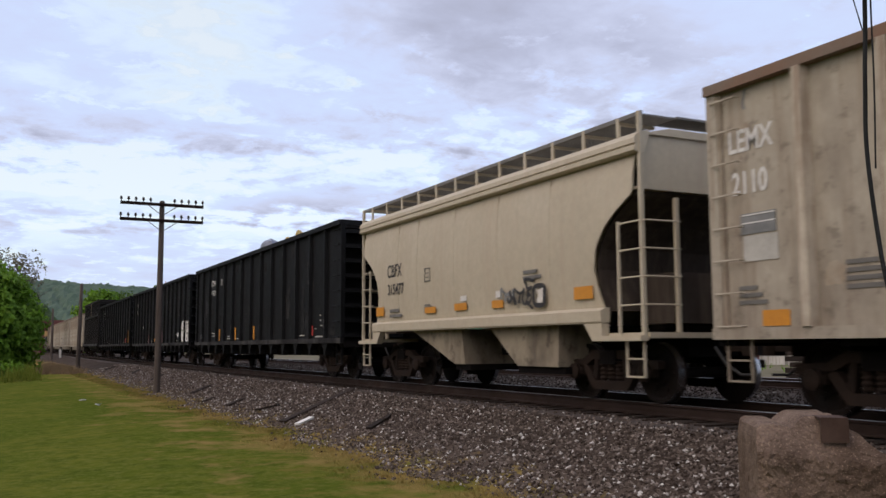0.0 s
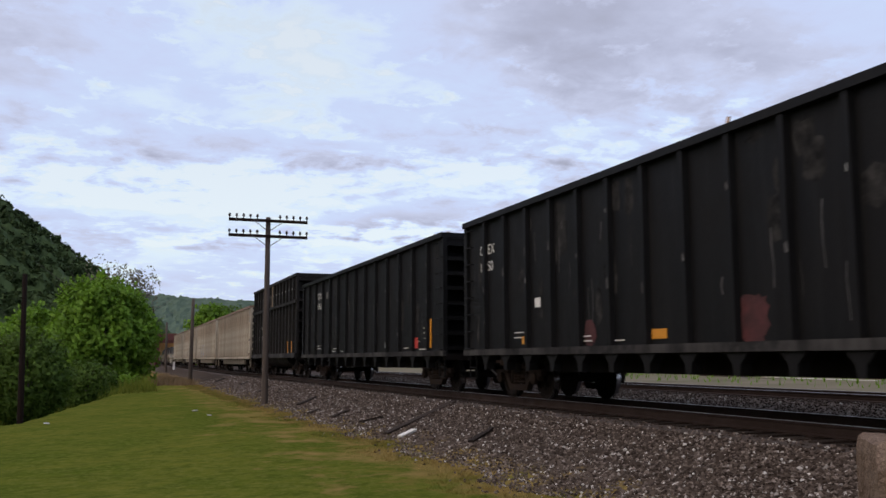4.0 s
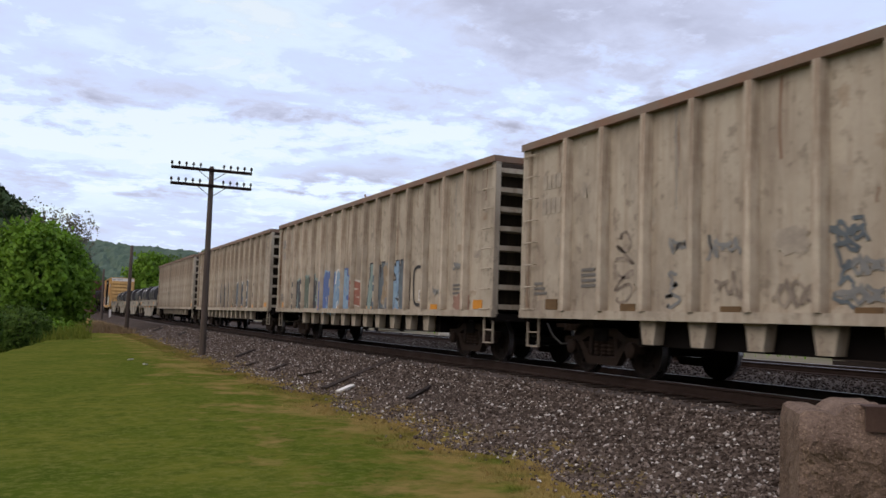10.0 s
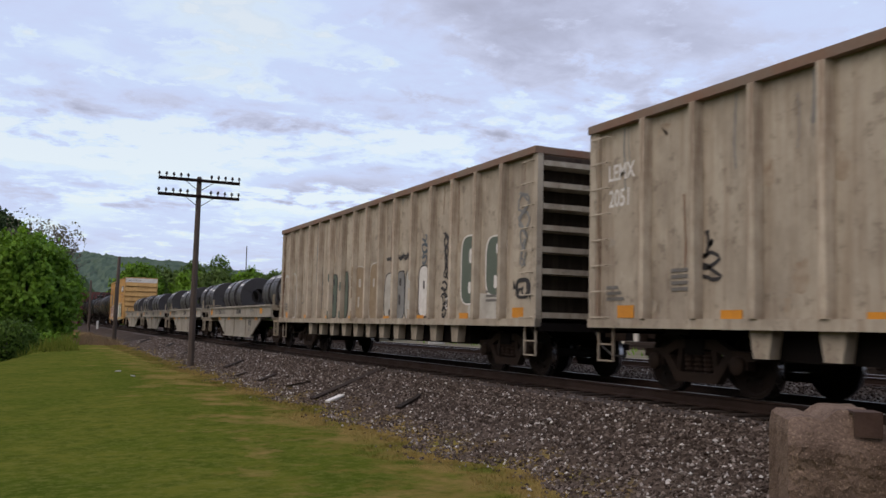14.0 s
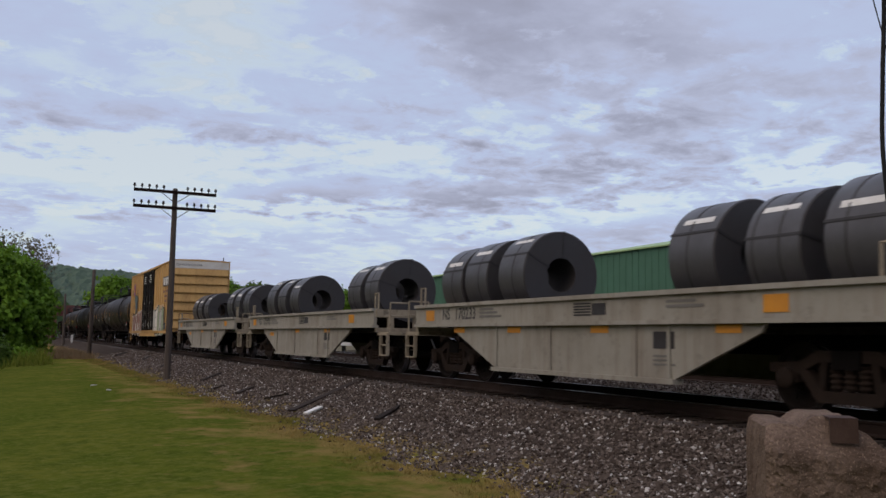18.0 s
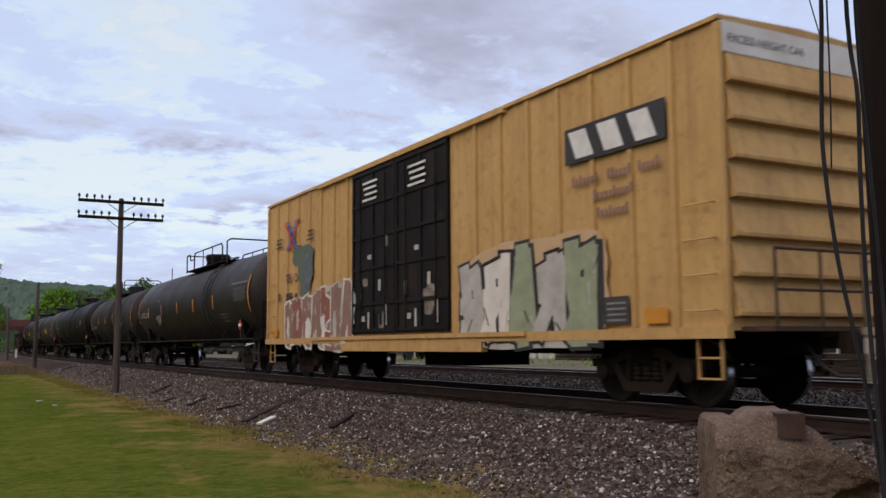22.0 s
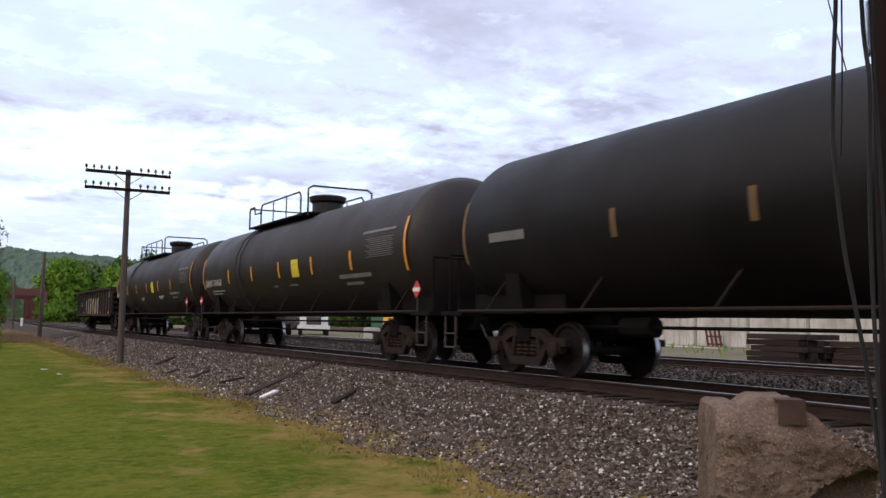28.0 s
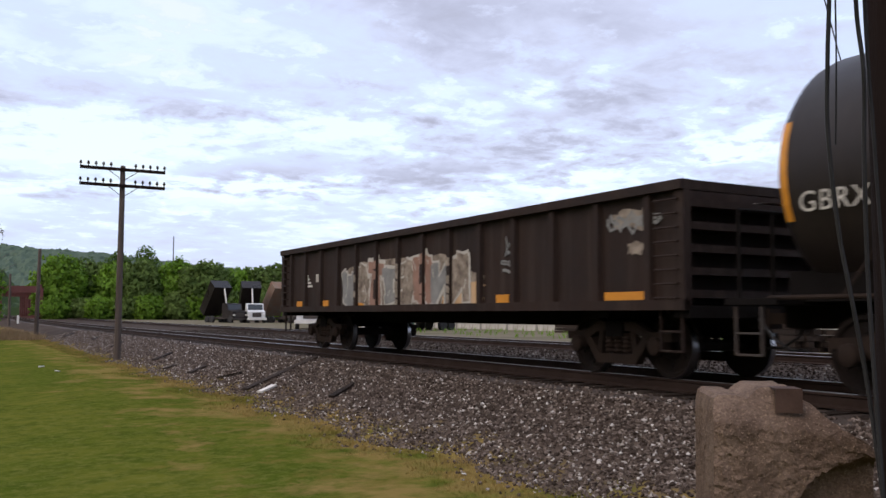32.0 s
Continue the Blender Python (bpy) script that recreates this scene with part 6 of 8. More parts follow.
    # plain block in place of the maker's mark
    for k in range(5):
        bars([(half - 6.68, half - 6.22, 1.27 + 0.045 * k, 1.295 + 0.045 * k)], M["black"], car, 1.545, "owner_mark", "striped black owner's mark")
    bars([(half - 7.08, half - 6.72, 1.28, 1.46)], M["black"], car, 1.545, "owner_mark", "black block of the owner's mark")
    bars(stencil_rows(half - 3.0, 1.43, 3, 0.9, 0.04, 0.07), M["cream_grey"], car, 1.545)
    bars(stencil_rows(-half + 3.6, 1.42, 2, 1.0, 0.04, 0.07), M["cream_grey"], car, 1.545)
    bars([(-half + 3.5, -half + 3.95, 0.78, 1.02)], M["black"], car, 1.494, "panel")
    bars(stencil_rows(-half + 3.95, 0.66, 3, 0.5, 0.03, 0.06), M["cream_grey"], car, 1.494)
    rng = random.Random(seed)
    for starts, dia in groups:
        for x in starts:
            steel_coil(front, back, x + rng.uniform(-0.06, 0.06), rng.uniform(0.96, 1.04), dia * rng.uniform(1.0, 1.05), rng)


def steel_coil(front, back, x, w, dia, rng):
    """A coil lying with its eye along the car."""
    R, r = dia / 2, 0.34
    zc = 1.285 + R
    bm = bmesh.new()
    lathe(bm, [(0, r), (0.0, R - 0.02), (0.02, R), (w - 0.02, R), (w, R - 0.02), (w, r)], "x", 40, closed=True)
    me = mesh_of("steel_coil", bm, M["coil"], True)
    me.materials.append(M["coil_edge"])
    for p in me.polygons:
        if abs(p.normal.x) > 0.7 or math.hypot(p.center.y, p.center.z) < r + 0.02:
            p.material_index = 1
    coil = thing("steel_coil", me, None, "wound grey steel coil strapped with bright bands", "steel coil", group="steel coils on the coil cars")
    for k in range(rng.choice((1, 1, 2))):
        bx = w * rng.uniform(0.3, 0.7) if k == 0 else w * 0.85
        bm = bmesh.new()
        lathe(bm, [(bx - 0.016, R + 0.001), (bx - 0.016, R + 0.006), (bx + 0.016, R + 0.006), (bx + 0.016, R + 0.001)], "x", 40, closed=True)
        part("strap", bm, M["coil_edge"], coil, smooth=True)
    for a in (radians(rng.uniform(8, 30)), radians(rng.uniform(95, 130))):
        bm = bmesh.new()
        box(bm, -0.006, w + 0.006, -0.02, 0.02, R + 0.001, R + 0.008)
        for x0, x1 in ((-0.007, -0.001), (w + 0.001, w + 0.007)):
            box(bm, x0, x1, -0.02, 0.02, r - 0.005, R + 0.0005)
        box(bm, -0.006, w + 0.006, -0.02, 0.02, r - 0.012, r - 0.0055)
        bmesh.ops.rotate(bm, verts=bm.verts, cent=(0, 0, 0), matrix=Matrix.Rotation(a - math.pi / 2, 3, "X"))
        part("eye_strap", bm, M["black"], coil)
    bm = bmesh.new()
    a = rng.uniform(0.35, 0.9)
    for q in range(4):
        a0, a1 = a + q * 0.03, a + (q + 1) * 0.03
        v = [bm.verts.new((xx, (R + 0.004) * math.cos(t), (R + 0.004) * math.sin(t))) for t, xx in ((a0, w * 0.15), (a0, w * 0.8), (a1, w * 0.8), (a1, w * 0.15))]
        bm.faces.new(v)
    part("tag", bm, M["white"], coil, "pale paper tag")
    TRAIN.append((coil, (front + back) / 2, pose(x, 0, zc)))


AFT, FORE = (2.55, 4.05, 5.45), (-5.60, -4.15, -2.68)
coil_car(176.5, 188.9, "170267", ((FORE, 1.68), (AFT, 1.70)), 61)
coil_car(191.7, 203.8, "170233", ((FORE, 1.66), ((2.6, 4.05, 5.30), 1.66)), 62)
coil_car(206.35, 218.8, "170390", (((-4.75, -3.35), 1.66), (AFT, 1.64)), 63)
coil_car(221.25, 233.75, "170333", ((FORE, 1.66), (AFT, 1.66)), 64)


def box_car(front, back):
    car, half = start_car("boxcar", "ochre high boxcar with black double doors, graffiti and rust", front, back, 2.1)
    eave, sill = 4.95, 1.02
    bm = bmesh.new()
    box(bm, -half + 0.04, half - 0.04, -1.50, 1.50, sill, eave)
    part("body", bm, M["yellow_car"], car)
    bm = bmesh.new()
    prism(bm, ((-1.56, eave - 0.03), (-1.56, eave + 0.03), (0, eave + 0.08), (1.56, eave + 0.03), (1.56, eave - 0.03)), "x", -half, half)
    part("roof", bm, M["yellow_car"], car)
    bm = bmesh.new()
    for s in (-1, 1):
        box(bm, -half, half, s * 1.53 - 0.05, s * 1.53 + 0.05, sill - 0.10, sill + 0.05)
        box(bm, -3.2, 3.2, s * 1.53 - 0.06, s * 1.53 + 0.06, sill - 0.28, sill - 0.101)
    part("side_sill", bm, M["yellow_car"], car)
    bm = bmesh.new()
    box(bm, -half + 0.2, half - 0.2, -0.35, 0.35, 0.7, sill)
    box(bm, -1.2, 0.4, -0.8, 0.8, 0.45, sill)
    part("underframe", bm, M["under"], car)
    rib = rib_mesh(sill + 0.06, eave - 0.06, 0.05, 0.11)
    rib.materials[0] = M["yellow_car"]
    door0, door1 = -2.0, 2.55
    for side in (0, 180):
        for i in range(22):
            x = -half + 0.05 + i * (2 * half - 0.1) / 21
            if door0 - 0.25 < x < door1 + 0.25:
                continue
            piece("rib", rib, car, pose(0, 0, 0, 0, 0, side) @ pose(x if side == 0 else -x, 0, 0))
    for k, (x0, x1) in enumerate(((door0, (door0 + door1) / 2 - 0.02), ((door0 + door1) / 2 + 0.02, door1))):
        bm = bmesh.new()
        box(bm, x0, x1, 1.505, 1.55, sill + 0.1, eave - 0.12)
        door = part("door", bm, M["door"], car, "black plug door")
        bm = bmesh.new()
        for z in (sill + 0.15, 1.75, 2.55, 3.25, 4.0, eave - 0.22):
            box(bm, x0, x1, 1.55, 1.585, z, z + 0.07)
        for x in (x0, (x0 + x1) / 2 - 0.04, x1 - 0.08):
            box(bm, x, x + 0.08, 1.55, 1.58, sill + 0.1, eave - 0.13)
        part("door_frame", bm, M["door"], door)
        bm = bmesh.new()
        for x in (x0 + 0.45, x1 - 0.5):
            tube(bm, (x, 1.60, sill + 0.2), (x, 1.60, eave - 0.3), 0.02, 6)
        part("locking_bar", bm, M["door"], door)
        for i in range(4):
            bars([(x0 + 0.85 + 0.05 * (i % 2), x1 - 0.62 - 0.06 * (i % 3), 4.50 - 0.13 * i, 4.55 - 0.13 * i)], M["white"], door, 1.59)
        for q in range(9):
            bm = bmesh.new()
            rq = random.Random(400 + 10 * k + q)
            xa, za = x0 + rq.uniform(0.15, 1.7), sill + 0.2 + 1.9 * rq.random() ** 1.5
            prism(bm, bubble(xa, xa + rq.uniform(0.15, 0.45), za, za + rq.uniform(0.15, 0.5), rq, 14), "y", 1.5502, 1.5516 + 0.0001 * q)
            part("scuff", bm, M["spray_worn" if q % 3 == 0 else "smudge"], door)
        for a, b, c, d in ((0.7, 0.82, 2.05, 2.3), (1.55, 1.7, 1.4, 1.52), (1.2, 1.38, 2.78, 2.88), (0.4, 0.5, 1.3, 1.75), (1.3, 1.38, 1.2, 1.6), (1.75, 1.85, 1.9, 2.2)):
            bars([(x0 + a, x0 + b, c, d)], M["spray_pale"], door, 1.575)
    bm = bmesh.new()
    box(bm, door0 - 2.0, door1 + 2.2, 1.50, 1.60, eave - 0.10, eave - 0.02)
    box(bm, door0 - 2.6, door1 + 2.6, 1.50, 1.62, sill - 0.02, sill + 0.06)
    part("door_track", bm, M["yellow_car"], car)
    # ends: pressed horizontal ribs
    for e in (-1, 1):
        x = e * (half - 0.04)
        for k in range(7):
            z = sill + 0.16 + 0.49 * k
            bm = bmesh.new()
            prism(bm, ((x, z - 0.005), (x + e * 0.12, z + 0.015), (x + e * 0.125, z + 0.06), (x + e * 0.03, z + 0.40), (x, z + 0.44)), "y", -1.44, 1.44)
            part("end_rib", bm, M["yellow_car"], car)
        bm = bmesh.new()
        box(bm, x - 0.045, x + 0.045, -1.49, 1.49, eave - 0.44, eave - 0.035)
        part("end_band", bm, M["white_end"], car, "white painted band")
        bm = bmesh.new()
        box(bm, min(x, x + e * 0.5), max(x, x + e * 0.5), -1.3, 1.3, 1.00, 1.06)
        for y in (-1.2, -0.4, 0.4, 1.2):
            pipe(bm, ((x + e * 0.46, y, 1.06), (x + e * 0.46, y, 2.0)), 0.02)
        for z in (1.5, 2.0):
            pipe(bm, ((x + e * 0.46, -1.2, z), (x + e * 0.46, 1.2, z)), 0.02)
        part("crossover_platform", bm, M["plate"], car)
        ladder(car, M["yellow_car"], e * (half - 0.45), 1.60, sill + 0.25, sill + 1.6, 4, 0.5)
        step_iron(car, M["yellow_car"], e * (half - 0.4))
    letters("EXCESS HEIGHT CAR", 0.15, M["black"], car, -half - 0.012, 1.40, eave - 0.30, face="front")
    # plain stand-ins for the owner's mark
    y = 1.562
    bars([(-7.95, -5.72, 3.60, 4.15)], M["black"], car, y, "owner_mark", "black panel with three white shapes")
    for x in (-6.12, -6.80, -7.48):
        bm = bmesh.new()
        prism(bm, ((x - 0.30, 3.66), (x + 0.12, 3.66), (x + 0.30, 4.09), (x - 0.12, 4.09)), "y", y + 0.004, y + 0.010)
        part("owner_mark", bm, M["white"], car)
    for x0, x1, z in ((-6.48, -5.84, 3.24), (-7.22, -6.60, 3.24), (-7.79, -7.32, 3.24), (-7.25, -6.35, 2.97), (-7.15, -6.40, 2.70)):
        n = int((x1 - x0) / 0.09)
        for k in range(n):
            bars([(x0 + 0.09 * k, x0 + 0.09 * k + 0.055, z, z + (0.15 if k in (0, 4, n - 1) else 0.10))], M["spray_pink"], car, y)
    # crossed stripes on the tail half
    for k, (m, dx) in enumerate((("blue", 0.0), ("red", 0.18))):
        bm = bmesh.new()
        for s in (-1, 1):
            c = half - 2.15 + dx * s
            prism(bm, ((c - 0.06 - 0.38 * s, 3.5), (c + 0.05 - 0.38 * s, 3.5), (c + 0.05 + 0.38 * s, 4.30), (c - 0.06 + 0.38 * s, 4.30)), "y", y + 0.004 * k, y + 0.004 * k + 0.004)
        part("painted_cross", bm, M[m], car, "crossed red and blue stripes")
    letters("TB", 0.34, M["iron"], car, 7.24, y, 2.60, bold=0.006)
    letters("O", 0.34, M["iron"], car, 6.56, y, 2.58, bold=0.006)
    bars([(7.72, 7.84, 2.10, 2.34), (7.00, 7.19, 2.07, 2.31), (6.75, 6.94, 2.07, 2.31), (6.30, 6.46, 2.05, 2.28)], M["iron"], car, y)
    for x0, x1 in ((7.55, 8.10), (5.12, 5.62)):
        bars([(x0 + 0.08 * (k % 2), x1 - 0.05 * (k % 3), 3.62 + 0.11 * k, 3.66 + 0.11 * k) for k in range(3)], M["iron"], car, y)
    spray(car, 71, ((5.95, 6.72, 3.02, 3.58, "c", "spray_green", ""), (5.10, 6.25, 2.55, 3.50, "c", "spray_green", ""), (5.40, 6.10, 2.10, 2.95, "c", "spray_green", ""), (5.30, 5.75, 2.3, 3.3, "c", "spray_slate", "")), y)
    spray(car, 70, [(2.40, 5.0, 0.72, 2.36, "c", "spray_pale", ""), (4.4, 7.25, 0.90, 2.14, "c", "spray_pink", ""), (2.50, 4.6, 0.76, 2.26, "c", "spray_pink", "")], y)
    spray(car, 72, [(2.55 + 0.66 * k, 3.24 + 0.66 * k, 0.88 + 0.07 * (k % 2), 2.34 - 0.05 * k, "g", ("white_end", "spray_pale")[k % 2], ("spray_pink", "spray_pink", "spray_red")[k % 3]) for k in range(7)], y + 0.003)
    spray(car, 74, [(x - w, x + w, z - h, z + h, "c", ("white_end", "spray_pale")[k % 2], "") for k, (x, z, w, h) in enumerate(((4.38, 1.25, 0.14, 0.36), (3.61, 1.30, 0.12, 0.40), (5.41, 1.27, 0.20, 0.30), (2.50, 1.75, 0.10, 0.42), (6.95, 1.30, 0.09, 0.35), (6.2, 1.55, 0.10, 0.25), (3.1, 0.95, 0.16, 0.10), (4.9, 1.05, 0.12, 0.12)))], y + 0.014)
    spray(car, 73, [(-6.9, -2.4, 0.95, 2.6, "c", "spray_haze", ""), (-6.6, -2.4, 0.80, 1.9, "c", "spray_pale", "")] + [(-3.30 - 0.80 * k, -2.45 - 0.80 * k, 0.84 + 0.08 * (k % 2), 2.26 + 0.10 * (k % 3), "g", ("black", "tank_grey")[k % 2], ("spray_pale", "white_end", "spray_sage", "spray_pale", "spray_sage")[k % 5]) for k in range(5)], y + 0.002)
    bars([(-7.12, -6.57, 1.14, 1.53)], M["iron"], car, y, "panel")
    bars([(-7.05, -6.64, 1.18 + 0.08 * k, 1.21 + 0.08 * k) for k in range(4)], M["spray_grey"], car, y + 0.005)
    yellow_marks(car, [-7.65, half - 0.8], 1.13, y, 0.45, 0.21)


box_car(236.25, 254.1)


def tank_car(front, back, mat, z=2.54, R=1.53, dome_x=0.0, rails=(2.0, -3.0), placard=True, stripes=(), white=(), band=None, seed=0, label="", pl_in=0.1, bowl=False, dome_r=0.46, long_rail=False, ladder_x=-1.3, amber="orange", hatch="round"):
    car, half = start_car("tank_car", label, front, back, 1.9, 0.55)
    bm = bmesh.new()
    prof = []
    for k in range(9):
        a = math.pi / 2 * k / 8
        prof.append((-half + 0.62 - 0.62 * math.cos(a), max(0.02, R * math.sin(a))))
    prof += [(x, R + 0.012 * (i % 2)) for i, x in enumerate((-half * 0.5, -half * 0.5 + 0.03, 0, 0.03, half * 0.5, half * 0.5 + 0.03))]
    prof += [(-d, r) for d, r in prof[:9][::-1]]
    lathe(bm, prof, "x", 56, (0, 0, z))
    part("tank_shell", bm, M[mat], car, smooth=True)
    for e in (-1, 1):
        bm = bmesh.new()
        xs = sorted((e * (half + 0.45), e * (half - 3.4)))
        box(bm, xs[0], xs[1], -0.38, 0.38, 0.74, 1.06)
        xb = e * (half - 1.9)
        prism(bm, [(-1.25, 1.05), (1.25, 1.05), (1.35, 1.75)] + [(R * 1.005 * math.sin(a), z - R * 1.005 * math.cos(a)) for a in [1.02 - 2.04 * k / 12 for k in range(13)]] + [(-1.35, 1.75)], "x", xb - 0.22, xb + 0.22)
        part("saddle", bm, M["under"], car)
        bm = bmesh.new()
        xs = sorted((e * (half - 0.15), e * (half - 3.0)))
        box(bm, xs[0], xs[1], -1.0, 1.0, 1.06, 1.42)
        part("end_cradle", bm, M["under"], car)
        bm = bmesh.new()
        x = e * (half + 0.05)
        box(bm, x - 0.4, x + 0.4, -1.45, 1.45, 1.02, 1.10)
        for y in (-1.3, -0.7, 0.7, 1.3):
            pipe(bm, ((x + e * 0.3, y, 1.1), (x + e * 0.3, y, 2.2)), 0.025)
        pipe(bm, ((x + e * 0.3, -1.3, 2.2), (x + e * 0.3, 1.3, 2.2)), 0.025)
        part("end_platform", bm, M["under"], car)
        step_iron(car, M["iron"], e * (half + 0.1), 1.42)
        bm = bmesh.new()
        a0, a1 = radians(-22), radians(22)
        xa = e * (half - 0.55)
        vs = []
        for k in range(7):
            a = a0 + (a1 - a0) * k / 6
            vs.append([bm.verts.new((xa + d, (R + 0.006) * math.cos(a), z + (R + 0.006) * math.sin(a))) for d in (-0.05, 0.05)])
        for p, q in zip(vs, vs[1:]):
            bm.faces.new((p[0], p[1], q[1], q[0]))
        part("reflector", bm, M[amber], car, "amber reflective strip")
        if placard is True or placard == e:
            bm = bmesh.new()
            prism(bm, ((e * (half - pl_in) - 0.18, 1.55), (e * (half - pl_in), 1.37), (e * (half - pl_in) + 0.18, 1.55), (e * (half - pl_in), 1.73)), "y", 1.44, 1.46)
            pl = part("placard", bm, M["red"], car, "red hazard diamond")
            bars([(e * (half - pl_in) - 0.14, e * (half - pl_in) + 0.14, 1.51, 1.59)], M["white"], pl, 1.464)
            bm = bmesh.new()
            pipe(bm, ((e * (half - pl_in), 1.43, 1.1), (e * (half - pl_in), 1.43, 1.4)), 0.015)
            part("placard_post", bm, M["iron"], car)
    # brake gear below the shell
    bm = bmesh.new()
    if seed:
        for yy, zz in ((0.75, 0.88), (0.55, 0.62)):
            tube(bm, (-half + 2.8, yy, zz), (half - 2.8, yy, zz), 0.03, 6)
        part("brake_pipe", bm, M["under"], car)
    elif dome_r < 0.4:
        box(bm, -half + 3.4, half - 3.4, -0.30, 0.30, 0.72, 1.05)
        part("centre_sill", bm, M["under"], car)
    else:
        tube(bm, (-half + 2.8, 0.5, 0.85), (half - 2.8, 0.5, 0.85), 0.03, 6)
        part("brake_pipe", bm, M["under"], car)
    if dome_r < 0.4:
      bm = bmesh.new()
      prism(bm, ((-0.9, z - R + 0.05), (0.9, z - R + 0.05), (0.6, 0.62), (-0.6, 0.62)), "y", -0.45, 0.45)
      part("bottom_outlet", bm, M["under"], car)
    bm = bmesh.new()
    tube(bm, (half - 4.6, 0.5, 0.85), (half - 3.9, 0.5, 0.85), 0.16, 10)
    part("brake_cylinder", bm, M["under"], car)
    # long side pipe rail with slanting hangers
    for s in (-1, 1):
        bm = bmesh.new()
        tube(bm, (-half + 0.2, s * 1.42, 1.10), (half - 0.2, s * 1.42, 1.10), 0.028, 8)
        n = 7
        for i in range(n):
            x = -half + 1.2 + (2 * half - 2.4) * i / (n - 1)
            tube(bm, (x, s * 1.42, 1.10), (x - 0.28, s * 1.22, 1.60), 0.02, 6)
        part("side_rail", bm, M["truck"], car)
    for x, zz, w, h in stripes:
        colour = "lemon" if w > 0.45 else amber
        ang = math.asin(max(-1, min(1, (zz - z) / R)))
        bm = bmesh.new()
        vs = []
        for k in range(5):
            a = ang + (h / R) * k / 4
            vs.append([bm.verts.new((x + d, (R + 0.016) * math.cos(a), z + (R + 0.016) * math.sin(a))) for d in (-w / 2, w / 2)])
        for p, q in zip(vs, vs[1:]):
            bm.faces.new((p[0], p[1], q[1], q[0]))
        part("reflector", bm, M[colour], car, "amber reflective mark" if colour == amber else "lemon-yellow painted square")
    for x0, x1, zz, h in white:
        ang = math.asin(max(-1, min(1, (zz - z) / R)))
        bm = bmesh.new()
        for a in (ang,):
            v = [bm.verts.new((xx, (R + 0.017) * math.cos(t), z + (R + 0.017) * math.sin(t))) for xx, t in ((x0, a), (x1, a), (x1, a + h / R), (x0, a + h / R))]
            bm.faces.new(v)
        part("stencil", bm, M["cream_grey"], car)
    # manway, walkway and rails on the crown
    dx, (ra, rb) = dome_x, rails
    ztop = z + R
    bm = bmesh.new()
    if hatch == "box":
        box(bm, dx - 0.36, dx + 0.36, -0.38, 0.38, ztop - 0.10, ztop + 0.44)
        bmesh.ops.bevel(bm, geom=bm.edges[:], offset=0.03, segments=2, affect="EDGES")
    else:
        lathe(bm, [(ztop - 0.12, dome_r), (ztop + 0.30, dome_r), (ztop + 0.36, 0.54 if bowl else dome_r + 0.04), (ztop + 0.50, 0.56 if bowl else dome_r + 0.04), (ztop + 0.54, dome_r)], "z", 24, (dx, 0, 0))
    part("manway", bm, M["tank"], car, smooth=True)
    bm = bmesh.new()
    for s in (-1, 1):
        box(bm, rb, ra, s * 0.78 - 0.22, s * 0.78 + 0.22, ztop - 0.13, ztop - 0.08)
    part("walkway", bm, M["under"], car)
    hi_z, step_x = ztop + 0.56, ra - 1.25
    for s in (-1, 1):
        yy = s * 0.99
        bm = bmesh.new()
        pipe(bm, ((ra, yy, ztop - 0.15), (ra, yy, hi_z - 0.10), (ra - 0.08, yy, hi_z), (ra - 0.5, yy, hi_z), (ra - 0.62, yy, hi_z - 0.25), (step_x, yy, hi_z - 0.25)), 0.028, 7)
        pipe(bm, ((step_x, yy, ztop - 0.15), (step_x, yy, hi_z - 0.12), (step_x - 0.15, yy, hi_z), (rb + 0.75, yy, hi_z), (rb + 0.62, yy, hi_z - 0.1), (rb + 0.6, yy, ztop - 0.15)), 0.028, 7)
        for f in (0.33, 0.66):
            px = step_x + (rb + 0.6 - step_x) * f
            pipe(bm, ((px, yy, ztop - 0.15), (px, yy, hi_z)), 0.02, 5)
        part("crown_rail", bm, M["cable"], car, "black pipe handrail")
    bm = bmesh.new()
    pipe(bm, ((rb, 0.99, ztop - 0.2), (rb, 0.99, hi_z + 0.02), (rb - 0.04, 0.85, hi_z + 0.1), (rb - 0.04, -0.85, hi_z + 0.1), (rb, -0.99, hi_z + 0.02), (rb, -0.99, ztop - 0.2)), 0.03, 7)
    part("end_hoop", bm, M["cable"], car, "black pipe handrail")
    bm = bmesh.new()
    pipe(bm, ((ra, 0.99, hi_z), (ra, -0.99, hi_z)), 0.026, 7)
    part("cross_rail", bm, M["cable"], car, "black pipe handrail")
    if long_rail:
        bm = bmesh.new()
        pipe(bm, ((rb, 0.3, ztop), (rb, 0.3, ztop + 0.28), (-half + 1.1, 0.3, ztop + 0.28), (-half + 1.0, 0.3, ztop - 0.05)), 0.022, 6)
        for k in range(5):
            px = rb + (-half + 1.0 - rb) * (k + 1) / 6
            pipe(bm, ((px, 0.3, ztop - 0.02), (px, 0.3, ztop + 0.28)), 0.018, 5)
        part("long_rail", bm, M["cable"], car)
    lx = ladder_x
    for s in (-0.24, 0.24):
        ladder_bm = bmesh.new()
        pipe(ladder_bm, [(lx + s, (R + 0.10) * math.cos(a), z + (R + 0.10) * math.sin(a)) for a in [radians(d) for d in (75, 55, 35, 15, -5, -25, -45)]], 0.022, 6)
        part("ladder_stile", ladder_bm, M["cable"], car)
